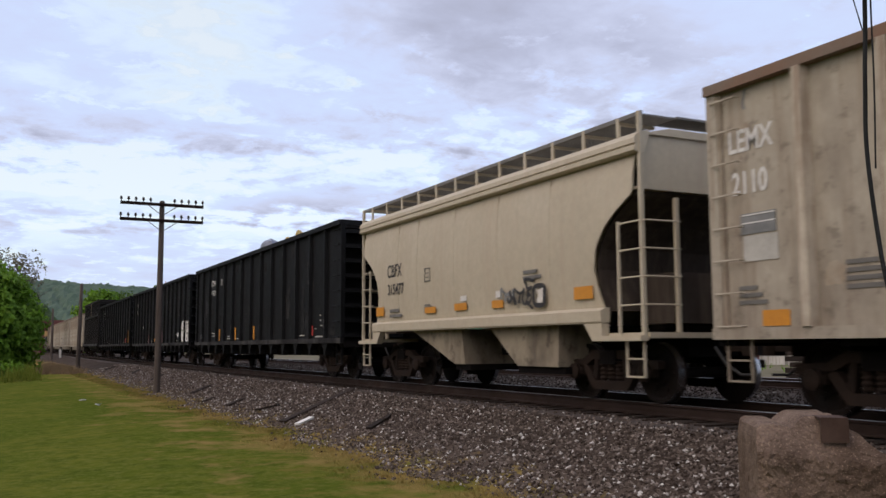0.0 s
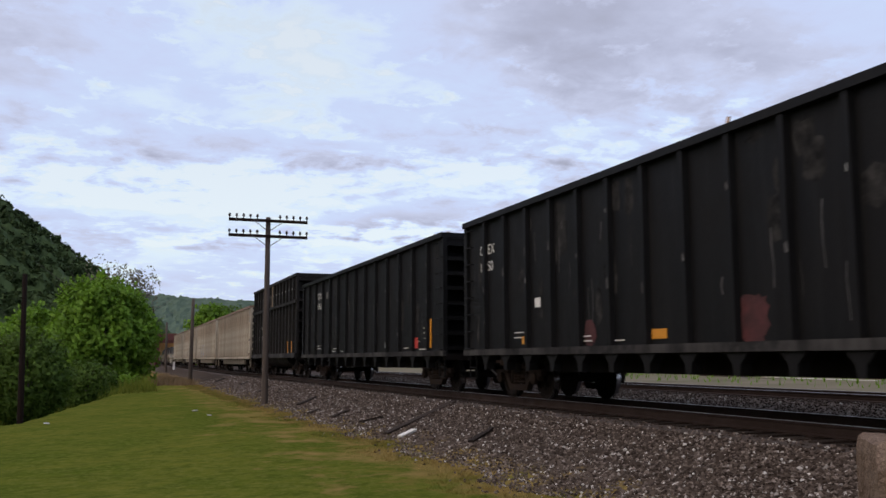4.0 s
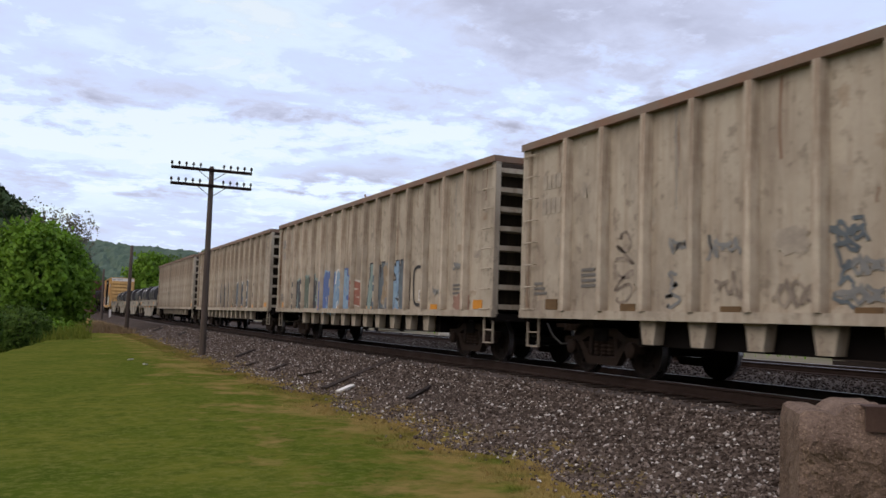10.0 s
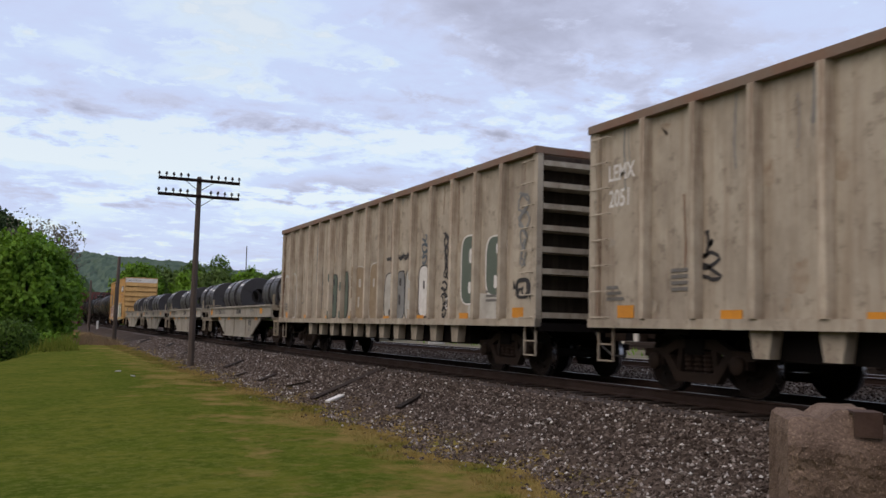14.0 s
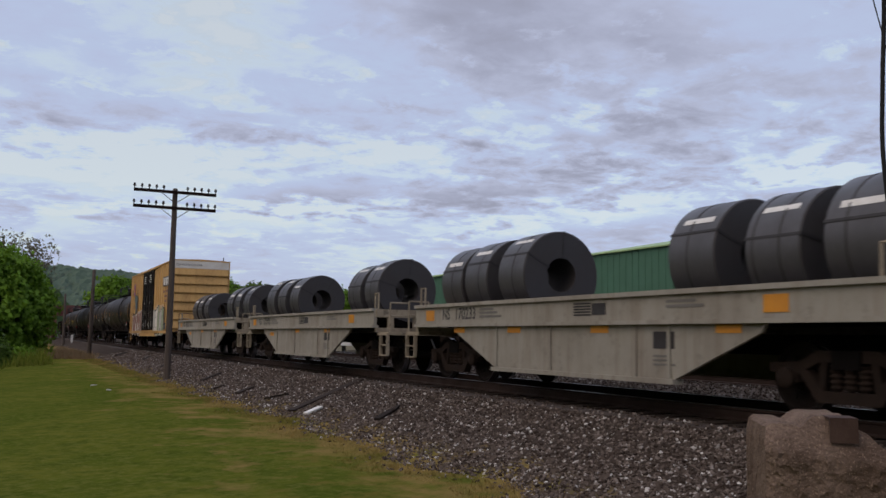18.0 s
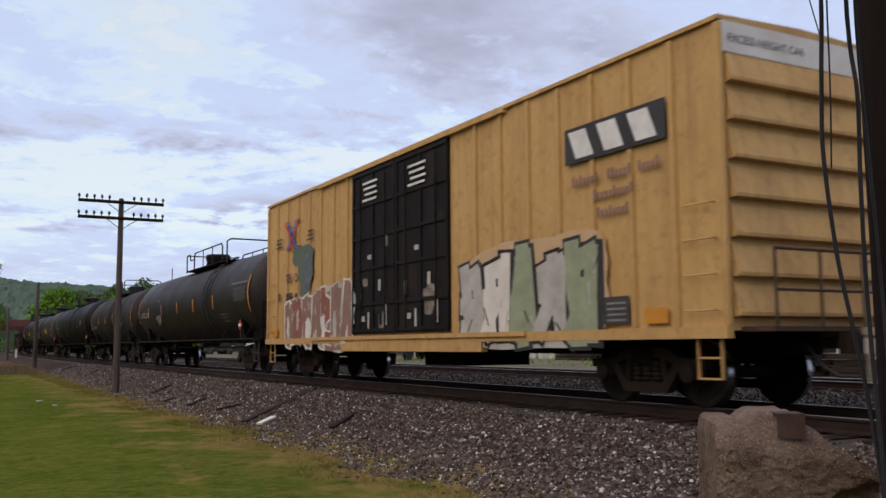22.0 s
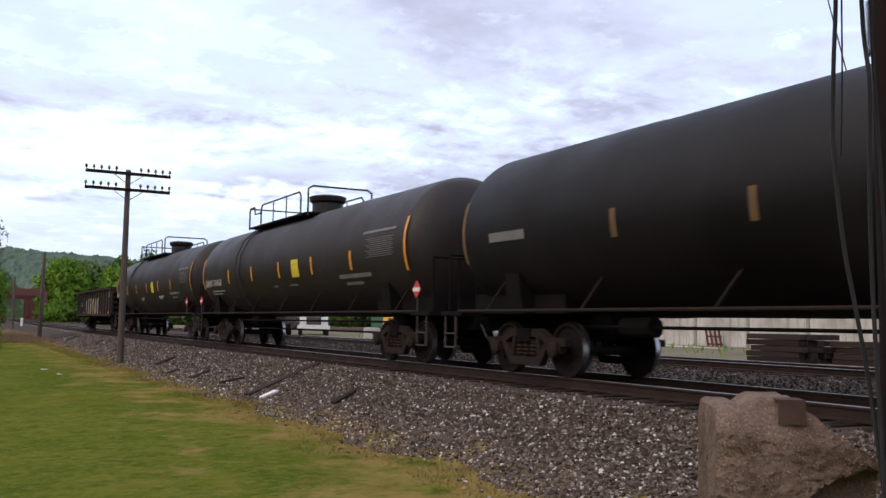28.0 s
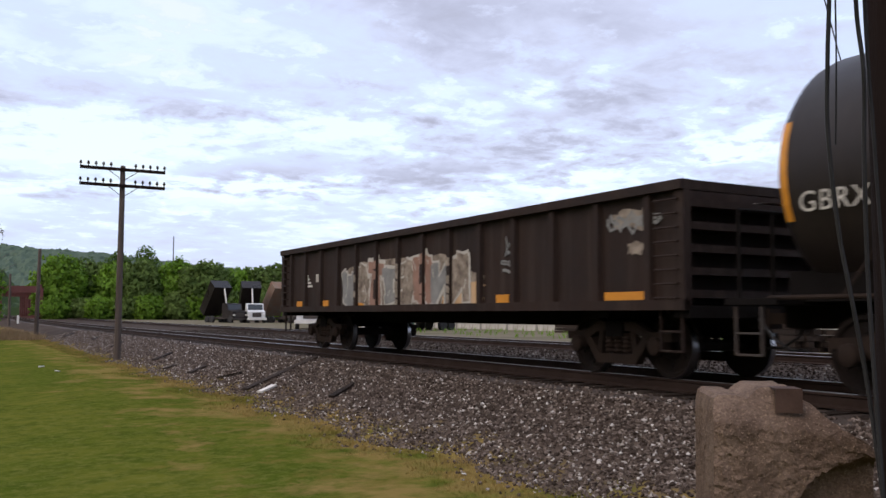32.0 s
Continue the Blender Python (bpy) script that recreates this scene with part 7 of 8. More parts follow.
    for d in range(-45, 76, 12):
        a = radians(d)
        ladder_bm = bmesh.new()
        tube(ladder_bm, (lx - 0.24, (R + 0.10) * math.cos(a), z + (R + 0.10) * math.sin(a)), (lx + 0.24, (R + 0.10) * math.cos(a), z + (R + 0.10) * math.sin(a)), 0.012, 5)
        part("rung", ladder_bm, M["cable"], car)
    if band is not None:
        bm = bmesh.new()
        lathe(bm, [(band - 0.35, R + 0.004), (band - 0.35, R + 0.03), (band + 0.35, R + 0.03), (band + 0.35, R + 0.004)], "x", 56, (0, 0, z), closed=True)
        part("shell_band", bm, M[mat], car, smooth=True)
    return car, half


PANEL = lambda h: [(-h + 0.70, -h + 2.45, 2.88, 0.06)] + [(-h + 0.75 + 0.1 * (i % 2), -h + 2.25 - 0.12 * (i % 3), 2.74 - 0.045 * i, 0.014) for i in range(10)]
OLD = "weathered black tank car with amber marks and a railed crown"
t1, h1 = tank_car(255.5, 274.4, "tank_brown", placard=-1, pl_in=1.6, dome_x=0.4, rails=(1.55, -4.5), ladder_x=-3.9, stripes=[(x, 2.20, 0.11, 0.47) for x in (6.6, 3.84, 0.86, -1.83, -4.72)], white=PANEL(9.45) + [(-6.3, -5.3, 1.95, 0.03), (-6.2, -5.3, 1.85, 0.03), (-6.3, -5.4, 1.72, 0.03)], band=-3.9, label=OLD)
letters("GATX 212747", 0.31, M["spray_pale"], t1, h1 - 1.1, 1.53, 2.22)
spray(t1, 76, ((4.0, 5.0, 1.85, 2.7, "s", "spray_grey", ""), (4.1, 4.9, 1.75, 2.5, "s", "spray_grey", ""), (4.2, 4.8, 2.3, 2.9, "s", "spray_pale", "")), 1.50)
t2, h2 = tank_car(275.9, 291.0, "tank_grey", placard=0, hatch="box", z=2.47, R=1.47, dome_x=-0.15, rails=(0.65, -2.05), dome_r=0.32, ladder_x=-0.6, stripes=[(x, 2.24, 0.13, 0.42) for x in (-3.88, -1.23, 1.29, 3.87)], white=[], band=-0.6, label="dusty grey-black tank car with amber marks")
letters("GATX 206886", 0.27, M["spray_grey"], t2, h2 - 1.2, 1.47, 2.0)
spray(t2, 75, ((-4.4, -3.2, 1.95, 2.25, "s", "spray_grey", ""), (-4.2, -3.5, 1.9, 2.2, "s", "spray_pale", "")), 1.46)
t3, h3 = tank_car(292.6, 311.5, "tank_black", placard=-1, amber="dull_amber", dome_x=-0.3, rails=(0.8, -2.0), bowl=True, long_rail=True, ladder_x=-1.5, stripes=[(x, 2.15, 0.13, 0.42) for x in (-5.6, -4.6, -2.9, -0.6, 2.0, 4.6)], white=[(-6.9, -6.3, 2.4, 0.3), (6.9, 8.0, 2.3, 0.16)], label="black tank car with a wide fill bowl on its crown")
YEL = [(x, 2.10, 0.13, 0.46) for x in (-5.16, -2.52, 0.15, 2.82, 5.43)] + [(-1.23, 2.08, 0.56, 0.48)]
t4, h4 = tank_car(312.9, 330.95, "tank_brown", seed=1, dome_x=-0.1, rails=(4.55, -1.1), bowl=True, ladder_x=3.7, stripes=[(x - 0.4, a, b, c) for x, a, b, c in YEL], white=PANEL(8.7) + [(-6.6, -4.7, 1.92, 0.10), (-6.0, -5.0, 1.76, 0.08), (-1.6, -0.9, 1.85, 0.05), (0.1, 0.5, 1.85, 0.05)], label="black tank car with amber marks and hazard diamonds")
for a, b, c in ((3.2, 1.5, 1.86), (2.9, 1.7, 1.76)):
    bars([(h4 - a, h4 - b, c, c + 0.035)], M["cream_grey"], t4, 1.40)
letters("GBRX 704968", 0.33, M["spray_pale"], t4, h4 - 1.0, 1.53, 2.05, gap=1.1)
t5, h5 = tank_car(332.0, 350.6, "tank_brown", seed=1, placard=-1, pl_in=1.25, dome_x=-0.1, rails=(4.7, -1.1), bowl=True, ladder_x=4.1, stripes=YEL, white=PANEL(9.1) + [(-6.6, -4.7, 1.92, 0.10), (-6.0, -5.0, 1.76, 0.08)], label="black tank car with amber marks and hazard diamonds")
letters("GBRX 704975", 0.33, M["spray_pale"], t5, h5 - 0.75, 1.53, 2.05, gap=1.1)
spray(t5, 74, ((-3.4, -2.3, 1.75, 2.0, "s", "spray_grey", ""), (-3.2, -2.5, 1.7, 1.95, "s", "spray_grey", ""), (1.2, 1.9, 1.7, 1.95, "s", "spray_grey", "")), 1.40)


def mill_gondola(front, back):
    car, half = open_car("mill_gondola", "brown-black low gondola with pale graffiti, last car of the train", front, back, M["brown_car"], M["brown_car"], 2.66, 1.02, 14, "none", 19, 0, 5, 0.08)
    spray(car, 81, [(-2.95, 3.65, 1.04, 1.75, "c", "spray_worn", ""), (-2.2, 3.4, 1.2, 2.1, "c", "spray_worn", ""), (-2.9, -1.6, 1.05, 1.5, "c", "spray_haze", "")] + [(2.80 - 0.74 * k, 3.62 - 0.74 * k, 1.06 + 0.05 * (k % 2), 1.90 + 0.10 * (k % 3), "g", "spray_pale", ("spray_grey", "spray_worn", "spray_pink")[k % 3]) for k in range(8)] + [(-half + 0.5, -half + 1.6, 2.0, 2.4, "s", "spray_grey", ""), (-half + 0.6, -half + 1.5, 2.1, 2.35, "c", "spray_worn", ""), (-half + 0.7, -half + 1.2, 1.75, 1.9, "c", "spray_worn", ""), (-3.9, -3.4, 1.6, 2.2, "s", "spray_grey", "")])
    yellow_marks(car, [6.6, 4.72, 2.5, 0.42, -1.54, -3.46], 1.08, 1.51, 0.40, 0.16)
    bars([(-half + 0.7, -half + 1.7, 1.10, 1.22), (-half + 0.7, -half + 0.85, 1.10, 1.75)], M["orange"], car, 1.51, "reflector", "amber corner mark")
    letters("NS", 0.26, M["white"], car, 6.3, 1.509, 2.15)
    bars([(5.95, 6.3, 1.72, 1.92), (5.0, 5.4, 1.72, 1.92)], M["spray_pale"], car, 1.508)
    bars(stencil_rows(6.3, 1.78, 3, 0.7), M["white"], car, 1.508)


mill_gondola(351.6, 367.4)


# ---- beside the camera ----
def at_bearing(bearing, up, dist):
    b, u = radians(bearing), radians(up)
    return Vector(EYE) + dist * Vector((math.sin(b) * math.cos(u), math.cos(b) * math.cos(u), math.sin(u)))


def concrete_block():
    bm = bmesh.new()
    outline = ((-0.48, -1.5), (-0.465, 0.30), (-0.45, 0.375), (-0.42, 0.395), (-0.30, 0.395), (-0.25, 0.378), (-0.20, 0.42), (-0.16, 0.44), (0.04, 0.44), (0.07, 0.375), (0.13, 0.345), (0.20, 0.27), (0.30, 0.20), (0.42, 0.13), (0.47, 0.07), (0.49, -1.5))
    prism(bm, [(x, z) for x, z in outline], "y", -0.35, 0.45)
    bmesh.ops.triangulate(bm, faces=bm.faces[:])
    for _ in range(7):
        long = [e for e in bm.edges if e.calc_length() > 0.055 and (e.verts[0].co.z + e.verts[1].co.z) > -1.6]
        if not long or len(bm.verts) > 14000:
            break
        bmesh.ops.subdivide_edges(bm, edges=long, cuts=1)
        bmesh.ops.triangulate(bm, faces=[f for f in bm.faces if len(f.verts) > 3])
    for v in bm.verts:
        p = v.co.copy()
        front = max(0.0, min(1.0, (0.1 - p.y) / 0.45))
        # the top slopes towards the front, the left corner is cut, the face is broken away in a shell low on the right
        p.y += front * 0.75 * max(0.0, p.z - 0.20 + 0.10 * p.x)
        p.y += front * 0.5 * max(0.0, -0.43 - p.x)
        shell = 0.62 - math.hypot(p.x - 0.50, p.z + 0.56) + 0.03 * noise.noise(p * 8)
        if p.y < 0.1:
            p.y += 0.11 * max(0.0, min(1.0, shell / 0.035)) + 0.16 * max(0.0, shell - 0.03)
        rough = 0.4 if shell > 0.02 or v.co.z > 0.3 else 1.0
        n = 0.009 * noise.noise(p * 9) + 0.014 * rough * noise.noise(p * 30) + 0.006 * noise.noise(p * 3.1)
        v.co = p + Vector((0.5 * n, 1.1 * n, 0.6 * n))
    b = thing("concrete_footing", bm, M["concrete"], "broken weathered concrete footing with exposed stones, on the bank", "concrete block", at=pose(4.665, 4.035, 0, 0, 0, -36.5))
    bm = bmesh.new()
    box(bm, -0.10, 0.055, -0.315, -0.295, 0.30, 0.445)
    box(bm, -0.10, 0.055, -0.294, -0.10, 0.433, 0.445)
    part("steel_angle", bm, M["plate"], b, "rusty steel angle set in the top")


concrete_block()
POST = thing("utility_pole", None, None, "thick dark timber pole with black cables beside the footing", "utility pole", at=pose(4.68, 3.16, -0.95, 0, -0.6, 0))
part("pole", pole_mesh("pole", 10.0, 0.165, 0.13, M["dark_wood"]), None, POST)


def cable(points, r, name="cable", label="black cable hanging beside the pole"):
    bm = bmesh.new()
    pts = [at_bearing(*p) for p in points]
    # smooth the run between the given places
    fine = []
    for i in range(len(pts) - 1):
        p0, p1, p2, p3 = pts[max(0, i - 1)], pts[i], pts[i + 1], pts[min(len(pts) - 1, i + 2)]
        for k in range(6):
            t = k / 6
            fine.append(0.5 * ((2 * p1) + (p2 - p0) * t + (2 * p0 - 5 * p1 + 4 * p2 - p3) * t * t + (3 * p1 - p0 - 3 * p2 + p3) * t ** 3))
    fine.append(pts[-1])
    pipe(bm, fine, r, 6)
    return thing(name, bm, M["cable"], label, "cable", group="cables down the pole", smooth=True)


cable(((52.6, 45, 5.4), (52.42, 22, 5.35), (52.15, 15, 5.35), (52.05, 10.8, 5.35), (52.5, 5, 5.35), (53.1, 1.0, 5.35), (53.8, -4, 5.4), (54.6, -12, 5.45)), 0.0125)
cable(((53.3, 45, 5.4), (52.7, 21, 5.4), (52.62, 15, 5.4), (52.45, 10, 5.4)), 0.005)
cable(((54.4, 45, 5.4), (53.72, 20.5, 5.38), (54.05, 14, 5.38), (53.95, 9, 5.38), (54.0, 1.0, 5.38), (54.5, -12, 5.42)), 0.0125)
cable(((55.0, 45, 5.4), (54.2, 20.5, 5.4), (54.5, 10, 5.4), (54.8, 1.0, 5.4), (55.0, -12, 5.45)), 0.010)
cable(((50.2, 26, 16), (51.55, 20.4, 15.5), (53.7, 11.2, 15), (55.4, 5.8, 14.6), (57.5, 1.0, 14)), 0.010, label="thin drooping service wire")


def plank(x, y, z, length, wide, turn, tilt, material, label):
    bm = bmesh.new()
    box(bm, -length / 2, length / 2, -wide / 2, wide / 2, 0, 0.04)
    thing("plank", bm, M[material], label, "board", at=pose(x, y, z, 0, tilt, turn))


def bank_z(x, y):
    return lawn_z(x, y) + 0.015


def board_between(x0, y0, x1, y1, w, material, label):
    z0, z1 = bank_z(x0, y0), bank_z(x1, y1)
    d = math.hypot(x1 - x0, y1 - y0)
    plank((x0 + x1) / 2, (y0 + y1) / 2, (z0 + z1) / 2 + 0.01, d, w, math.degrees(math.atan2(y1 - y0, x1 - x0)), -math.degrees(math.atan2(z1 - z0, d)), material, label)


board_between(5.95, 19.9, 8.3, 21.6, 0.16, "tie", "dark timber lying across the ballast bank")
board_between(6.0, 18.95, 6.42, 19.18, 0.14, "white", "short pale board on the ballast")
for x0, y0, dx, dy, w in ((6.1, 25.6, 0.55, 0.45, 0.13), (5.95, 28.2, 0.4, 0.15, 0.10), (6.45, 16.0, 0.45, 0.35, 0.12), (6.9, 16.3, 0.25, 0.3, 0.07), (6.3, 31.5, 0.8, 0.9, 0.12), (6.6, 42, 0.7, 1.3, 0.13), (6.9, 50, 0.6, 1.8, 0.13), (6.2, 23.0, 0.5, -0.35, 0.16), (6.7, 60, 0.8, 2.2, 0.14)):
    board_between(x0, y0, x0 + dx, y0 + dy, w, "tie", "old broken tie piece on the ballast bank")

stones("ballast_stones", 62000, bank_place, (0.016, 0.042), M["stone"], "loose grey crushed-stone ballast on the bank")
stones("track_stones", 22000, bed_place, (0.02, 0.045), M["dark_stone"], "oily ballast between the tracks, darkened for the train's shade")


LITTER = ((-1.6, 30.5, 20), (3.1, 29.4, 70), (2.9, 32.0, 130))


def grass_blades():
    rng = np.random.default_rng(9)
    V, F = [], []
    k = 0
    for i in range(230000):
        y = 5.0 + 55 * rng.random() ** 1.8
        x = rng.uniform(-0.15 * y - 1, 6.3)
        rim = 5.55 + 0.55 * noise.noise((0.45 * y, 7, 0)) + 0.35 * noise.noise((1.7 * y, 3, 0)) + 0.3 * noise.noise((2.5 * x, 2.5 * y, 0))
        if x > rim and rng.random() < min(0.99, 0.86 + 0.4 * (x - rim)):
            continue
        if x < rim - 0.9 or rng.random() > 0.75:
            continue
        z = lawn_z(x, y) - 0.005
        tuft = 1.0 + 1.5 * max(0.0, noise.noise((1.3 * x, 1.3 * y, 4))) + (1.1 if x > rim - 0.5 else 0.0)
        h = rng.uniform(0.012, 0.028) * tuft * (0.7 + 0.02 * y)
        a, w = rng.uniform(-1.1, 1.1), rng.uniform(0.005, 0.011) * (0.6 + 0.05 * y)
        lx, ly = rng.normal(0, 0.4 * h, 2)
        ca, sa = math.cos(a) * w, math.sin(a) * w
        V += [(x - ca, y - sa, z), (x + ca, y + sa, z), (x + lx, y + ly, z + h)]
        F.append((k, k + 1, k + 2) if ca * y - sa * x > 0 else (k + 1, k, k + 2))
        k += 3
    me = raw("grass", V, F, M["blade"])
    me.normals_split_custom_set_from_vertices([(0.0, 0.0, 1.0)] * len(V))
    tagged(new("grass", me), "short mown grass with dry yellow patches", "grass", kind="stuff")


grass_blades()
for x, y, turn in LITTER:
    bm = bmesh.new()
    prism(bm, ((-0.09, -0.05), (0.07, -0.06), (0.10, 0.03), (-0.02, 0.07), (-0.08, 0.04)), "z", 0.0, 0.025)
    thing("paper_scrap", bm, M["white"], "small white scrap of litter on the lawn", "litter", group="scraps on the lawn", at=pose(x, y, lawn_z(x, y) + 0.012, 4, 6, turn))


# ---- trees ----
def leaves(rng, centre, radii, count, size, lumps=9, hollow=0.55):
    """Leaf cards set in lumps over an uneven crown. Returns corner places and quads."""
    c, r = np.array(centre, float), np.array(radii, float)
    lump = rng.normal(size=(lumps, 3))
    lump /= np.linalg.norm(lump, axis=1)[:, None]
    lump *= rng.uniform(0.35, 0.8, (lumps, 1))
    lr = rng.uniform(0.32, 0.55, lumps)
    which = rng.integers(0, lumps, count)
    d = rng.normal(size=(count, 3))
    d /= np.linalg.norm(d, axis=1)[:, None]
    rad = (hollow + (1 - hollow) * rng.random((count, 1)) ** 0.6)
    p = (lump[which] + d * lr[which][:, None] * rad) * r + c
    u = rng.normal(size=(count, 3))
    u /= np.linalg.norm(u, axis=1)[:, None]
    w = np.cross(u, d + 0.4 * rng.normal(size=(count, 3)))
    w /= np.linalg.norm(w, axis=1)[:, None] + 1e-6
    s = size * rng.uniform(0.6, 1.3, (count, 1))
    return np.stack([p - u * s, p + w * s * 0.55, p + u * s, p - w * s * 0.55], 1).reshape(-1, 3)


def round_crown(rng, centre, radii, count, size):
    """Leaves over a dense rounded crown with bulges, hollows and a ragged rim."""
    r, c = np.array(radii, float), np.array(centre, float)
    d = rng.normal(size=(count * 2, 3))
    d /= np.linalg.norm(d, axis=1)[:, None]
    k = float(rng.uniform(0, 50))
    far, keep = [], []
    for x, y, z in d.tolist():
        bulge = 0.16 * noise.noise((2.1 * x + k, 2.1 * y, 2.1 * z)) + 0.13 * noise.noise((5 * x, 5 * y + k, 5 * z)) + 0.06 * noise.noise((11 * x, 11 * y, 11 * z + k))
        far.append(0.94 + bulge)
        keep.append(noise.noise((7 * x, 7 * y + k, 7 * z)) > -0.30)
    keep = np.nonzero(keep)[0][:count]
    d, far = d[keep], np.array(far)[keep][:, None]
    n = len(d)
    p = d * far * (1 - 0.34 * rng.random((n, 1)) ** 1.8 + 0.05 * rng.normal(size=(n, 1))) * r + c
    u = rng.normal(size=(n, 3))
    u /= np.linalg.norm(u, axis=1)[:, None]
    w = np.cross(u, d + 0.5 * rng.normal(size=(n, 3)))
    w /= np.linalg.norm(w, axis=1)[:, None] + 1e-6
    s = size * rng.uniform(0.55, 1.3, (n, 1))
    return np.stack([p - u * s, p + w * s * 0.6, p + u * s, p - w * s * 0.6], 1).reshape(-1, 3)


def leaf_mesh(name, blocks, material, centre=None):
    v = np.concatenate(blocks)
    f = np.arange(len(v)).reshape(-1, 4)
    me = bpy.data.meshes.new(name)
    me.from_pydata(v.tolist(), [], f.tolist())
    me.materials.append(material)
    if centre is not None:
        # leaves turn their faces outward from the crown
        q = v.reshape(-1, 4, 3).mean(1) - np.array(centre)
        q /= np.linalg.norm(q, axis=1)[:, None] + 1e-6
        q = q + 0.45 * np.random.default_rng(1).normal(size=q.shape) + (0, 0, 0.35)
        q /= np.linalg.norm(q, axis=1)[:, None]
        quad = v.reshape(-1, 4, 3)
        face_out = np.einsum("ij,ij->i", np.cross(quad[:, 1] - quad[:, 0], quad[:, 2] - quad[:, 0]), q) < 0
        for i in np.nonzero(face_out)[0]:
            f[i] = f[i][::-1]
        me.clear_geometry()
        me.from_pydata(v.tolist(), [], f.tolist())
        me.normals_split_custom_set_from_vertices(np.repeat(q, 4, axis=0).tolist())
    return me


def tree(x, y, z, height, spread, seed, label, count=2600, size=0.22, material="leaf", crown_from=0.25, sparse=False, name="tree", category="tree", trunk=0.16, lumps=14):
    rng = np.random.default_rng(seed)
    t = thing(name, None, None, label, category, at=pose(x, y, z))
    bm = bmesh.new()
    pts, px = [], Vector((0, 0, -0.3))
    tube(bm, px, (0.1, 0.05, height * 0.5), trunk, 9, trunk * 0.6)
    tube(bm, (0.1, 0.05, height * 0.5), (-0.05, 0, height * 0.85), trunk * 0.6, 8, trunk * 0.2)
    for k in range(9):
        a = rng.uniform(0, 6.28)
        z0 = height * rng.uniform(0.3, 0.7)
        q = Vector((spread * 0.75 * math.cos(a), spread * 0.75 * math.sin(a), z0 + height * rng.uniform(0.12, 0.3)))
        tube(bm, (0.05, 0.02, z0), q, trunk * 0.35, 6, trunk * 0.08)
        for j in range(2):
            q2 = q + Vector((rng.normal() * spread * 0.3, rng.normal() * spread * 0.3, height * rng.uniform(0.03, 0.12)))
            tube(bm, (Vector((0.05, 0.02, z0)) + q) / 2, q2, trunk * 0.15, 5, trunk * 0.04)
    part("trunk", bm, M["bark"], t)
    mid = height * (crown_from + (1 - crown_from) / 2)
    rad = (spread, spread, height * (1 - crown_from) / 2)
    block = leaves(rng, (0, 0, mid), rad, count, size, lumps, 0.75) if sparse else round_crown(rng, (0, 0, mid), rad, count, size)
    part("crown", leaf_mesh("crown", [block], M[material], None if sparse else (0, 0, mid - rad[2] * 0.4)), None, t)
    return t


tree(-0.2, 66, -2.3, 9.0, 3.6, 101, "broad bright-green round bush-like tree beside the track", 26000, 0.17, "leaf", 0.0, trunk=0.2)
tree(-3.3, 45, -2.3, 4.6, 1.95, 102, "dark green shrub at the edge of the lawn", 12000, 0.10, "leaf_dark", 0.0, name="shrub", category="shrub", trunk=0.08)
tree(-6.6, 46, -2.3, 3.6, 2.1, 103, "dark green shrub at the edge of the lawn", 10000, 0.10, "leaf_dark", 0.0, name="shrub", category="shrub", trunk=0.08)
tree(-0.9, 55, -2.3, 3.2, 1.9, 104, "low green shrub below the large bush", 8000, 0.10, "leaf_dark", 0.0, name="shrub", category="shrub", trunk=0.06)
tree(1.2, 59, -2.3, 2.4, 1.6, 109, "low green shrub below the large bush", 6000, 0.10, "leaf", 0.0, name="shrub", category="shrub", trunk=0.06)
tree(-4.6, 70, -2.3, 7.2, 2.8, 105, "light green young tree behind the shrubs", 11000, 0.17, "leaf", 0.05, trunk=0.1)
tree(0.0, 118, -2.5, 16.4, 2.9, 106, "tall sparse tree with fine new leaves", 1500, 0.19, "leaf_dry", 0.45, True, trunk=0.2, lumps=22)
tree(3.9, 120, -2.5, 15.2, 2.6, 107, "tall sparse tree with fine new leaves", 1250, 0.19, "leaf_dry", 0.5, True, trunk=0.2, lumps=20)
rr = random.Random(7)
for k in range(9):
    tree(-24 + rr.uniform(-2, 2), -34 + 9.5 * k, -1.9, rr.uniform(8.5, 11.5), rr.uniform(4.2, 5.2), 150 + k, "leafy tree in the row across the lawn, facing the track", 4500, 0.42, "leaf_dark", 0.0, trunk=0.2)
for k in range(17):
    x = 13.5 + k * 3.3 + rr.uniform(-1, 1)
    y = 172 - k * 1.2 + rr.uniform(-4, 6)
    tree(x + 4, y, -0.6, rr.uniform(10.4, 12.6) - 0.16 * k, rr.uniform(4.2, 5.4), 200 + k, "leafy green trackside tree in a dense row", 6500, 0.40, "leaf_far" if k % 3 else "leaf", 0.0, trunk=0.18, lumps=26)
for k in range(14):
    tree(17 + k * 3.6 + rr.uniform(-1, 1), 166 - k * 1.4, -0.6, rr.uniform(4.0, 6.2), rr.uniform(2.8, 3.8), 240 + k, "leafy green shrub at the foot of the tree row", 2600, 0.34, "leaf_far" if k % 2 else "leaf", 0.0, name="shrub", category="shrub", trunk=0.08, lumps=16)
tree(35.5, 190, -0.6, 15.8, 3.6, 301, "tall sparse tree standing above the tree row", 1500, 0.30, "leaf_dark", 0.5, True, lumps=16)
tree(30.5, 192, -0.6, 14.4, 3.4, 302, "tall sparse tree standing above the tree row", 1300, 0.30, "leaf_dark", 0.5, True, lumps=16)
tree(23.0, 190, -0.6, 13.4, 3.0, 303, "tall sparse tree standing above the tree row", 1200, 0.30, "leaf_dark", 0.5, True, lumps=16)


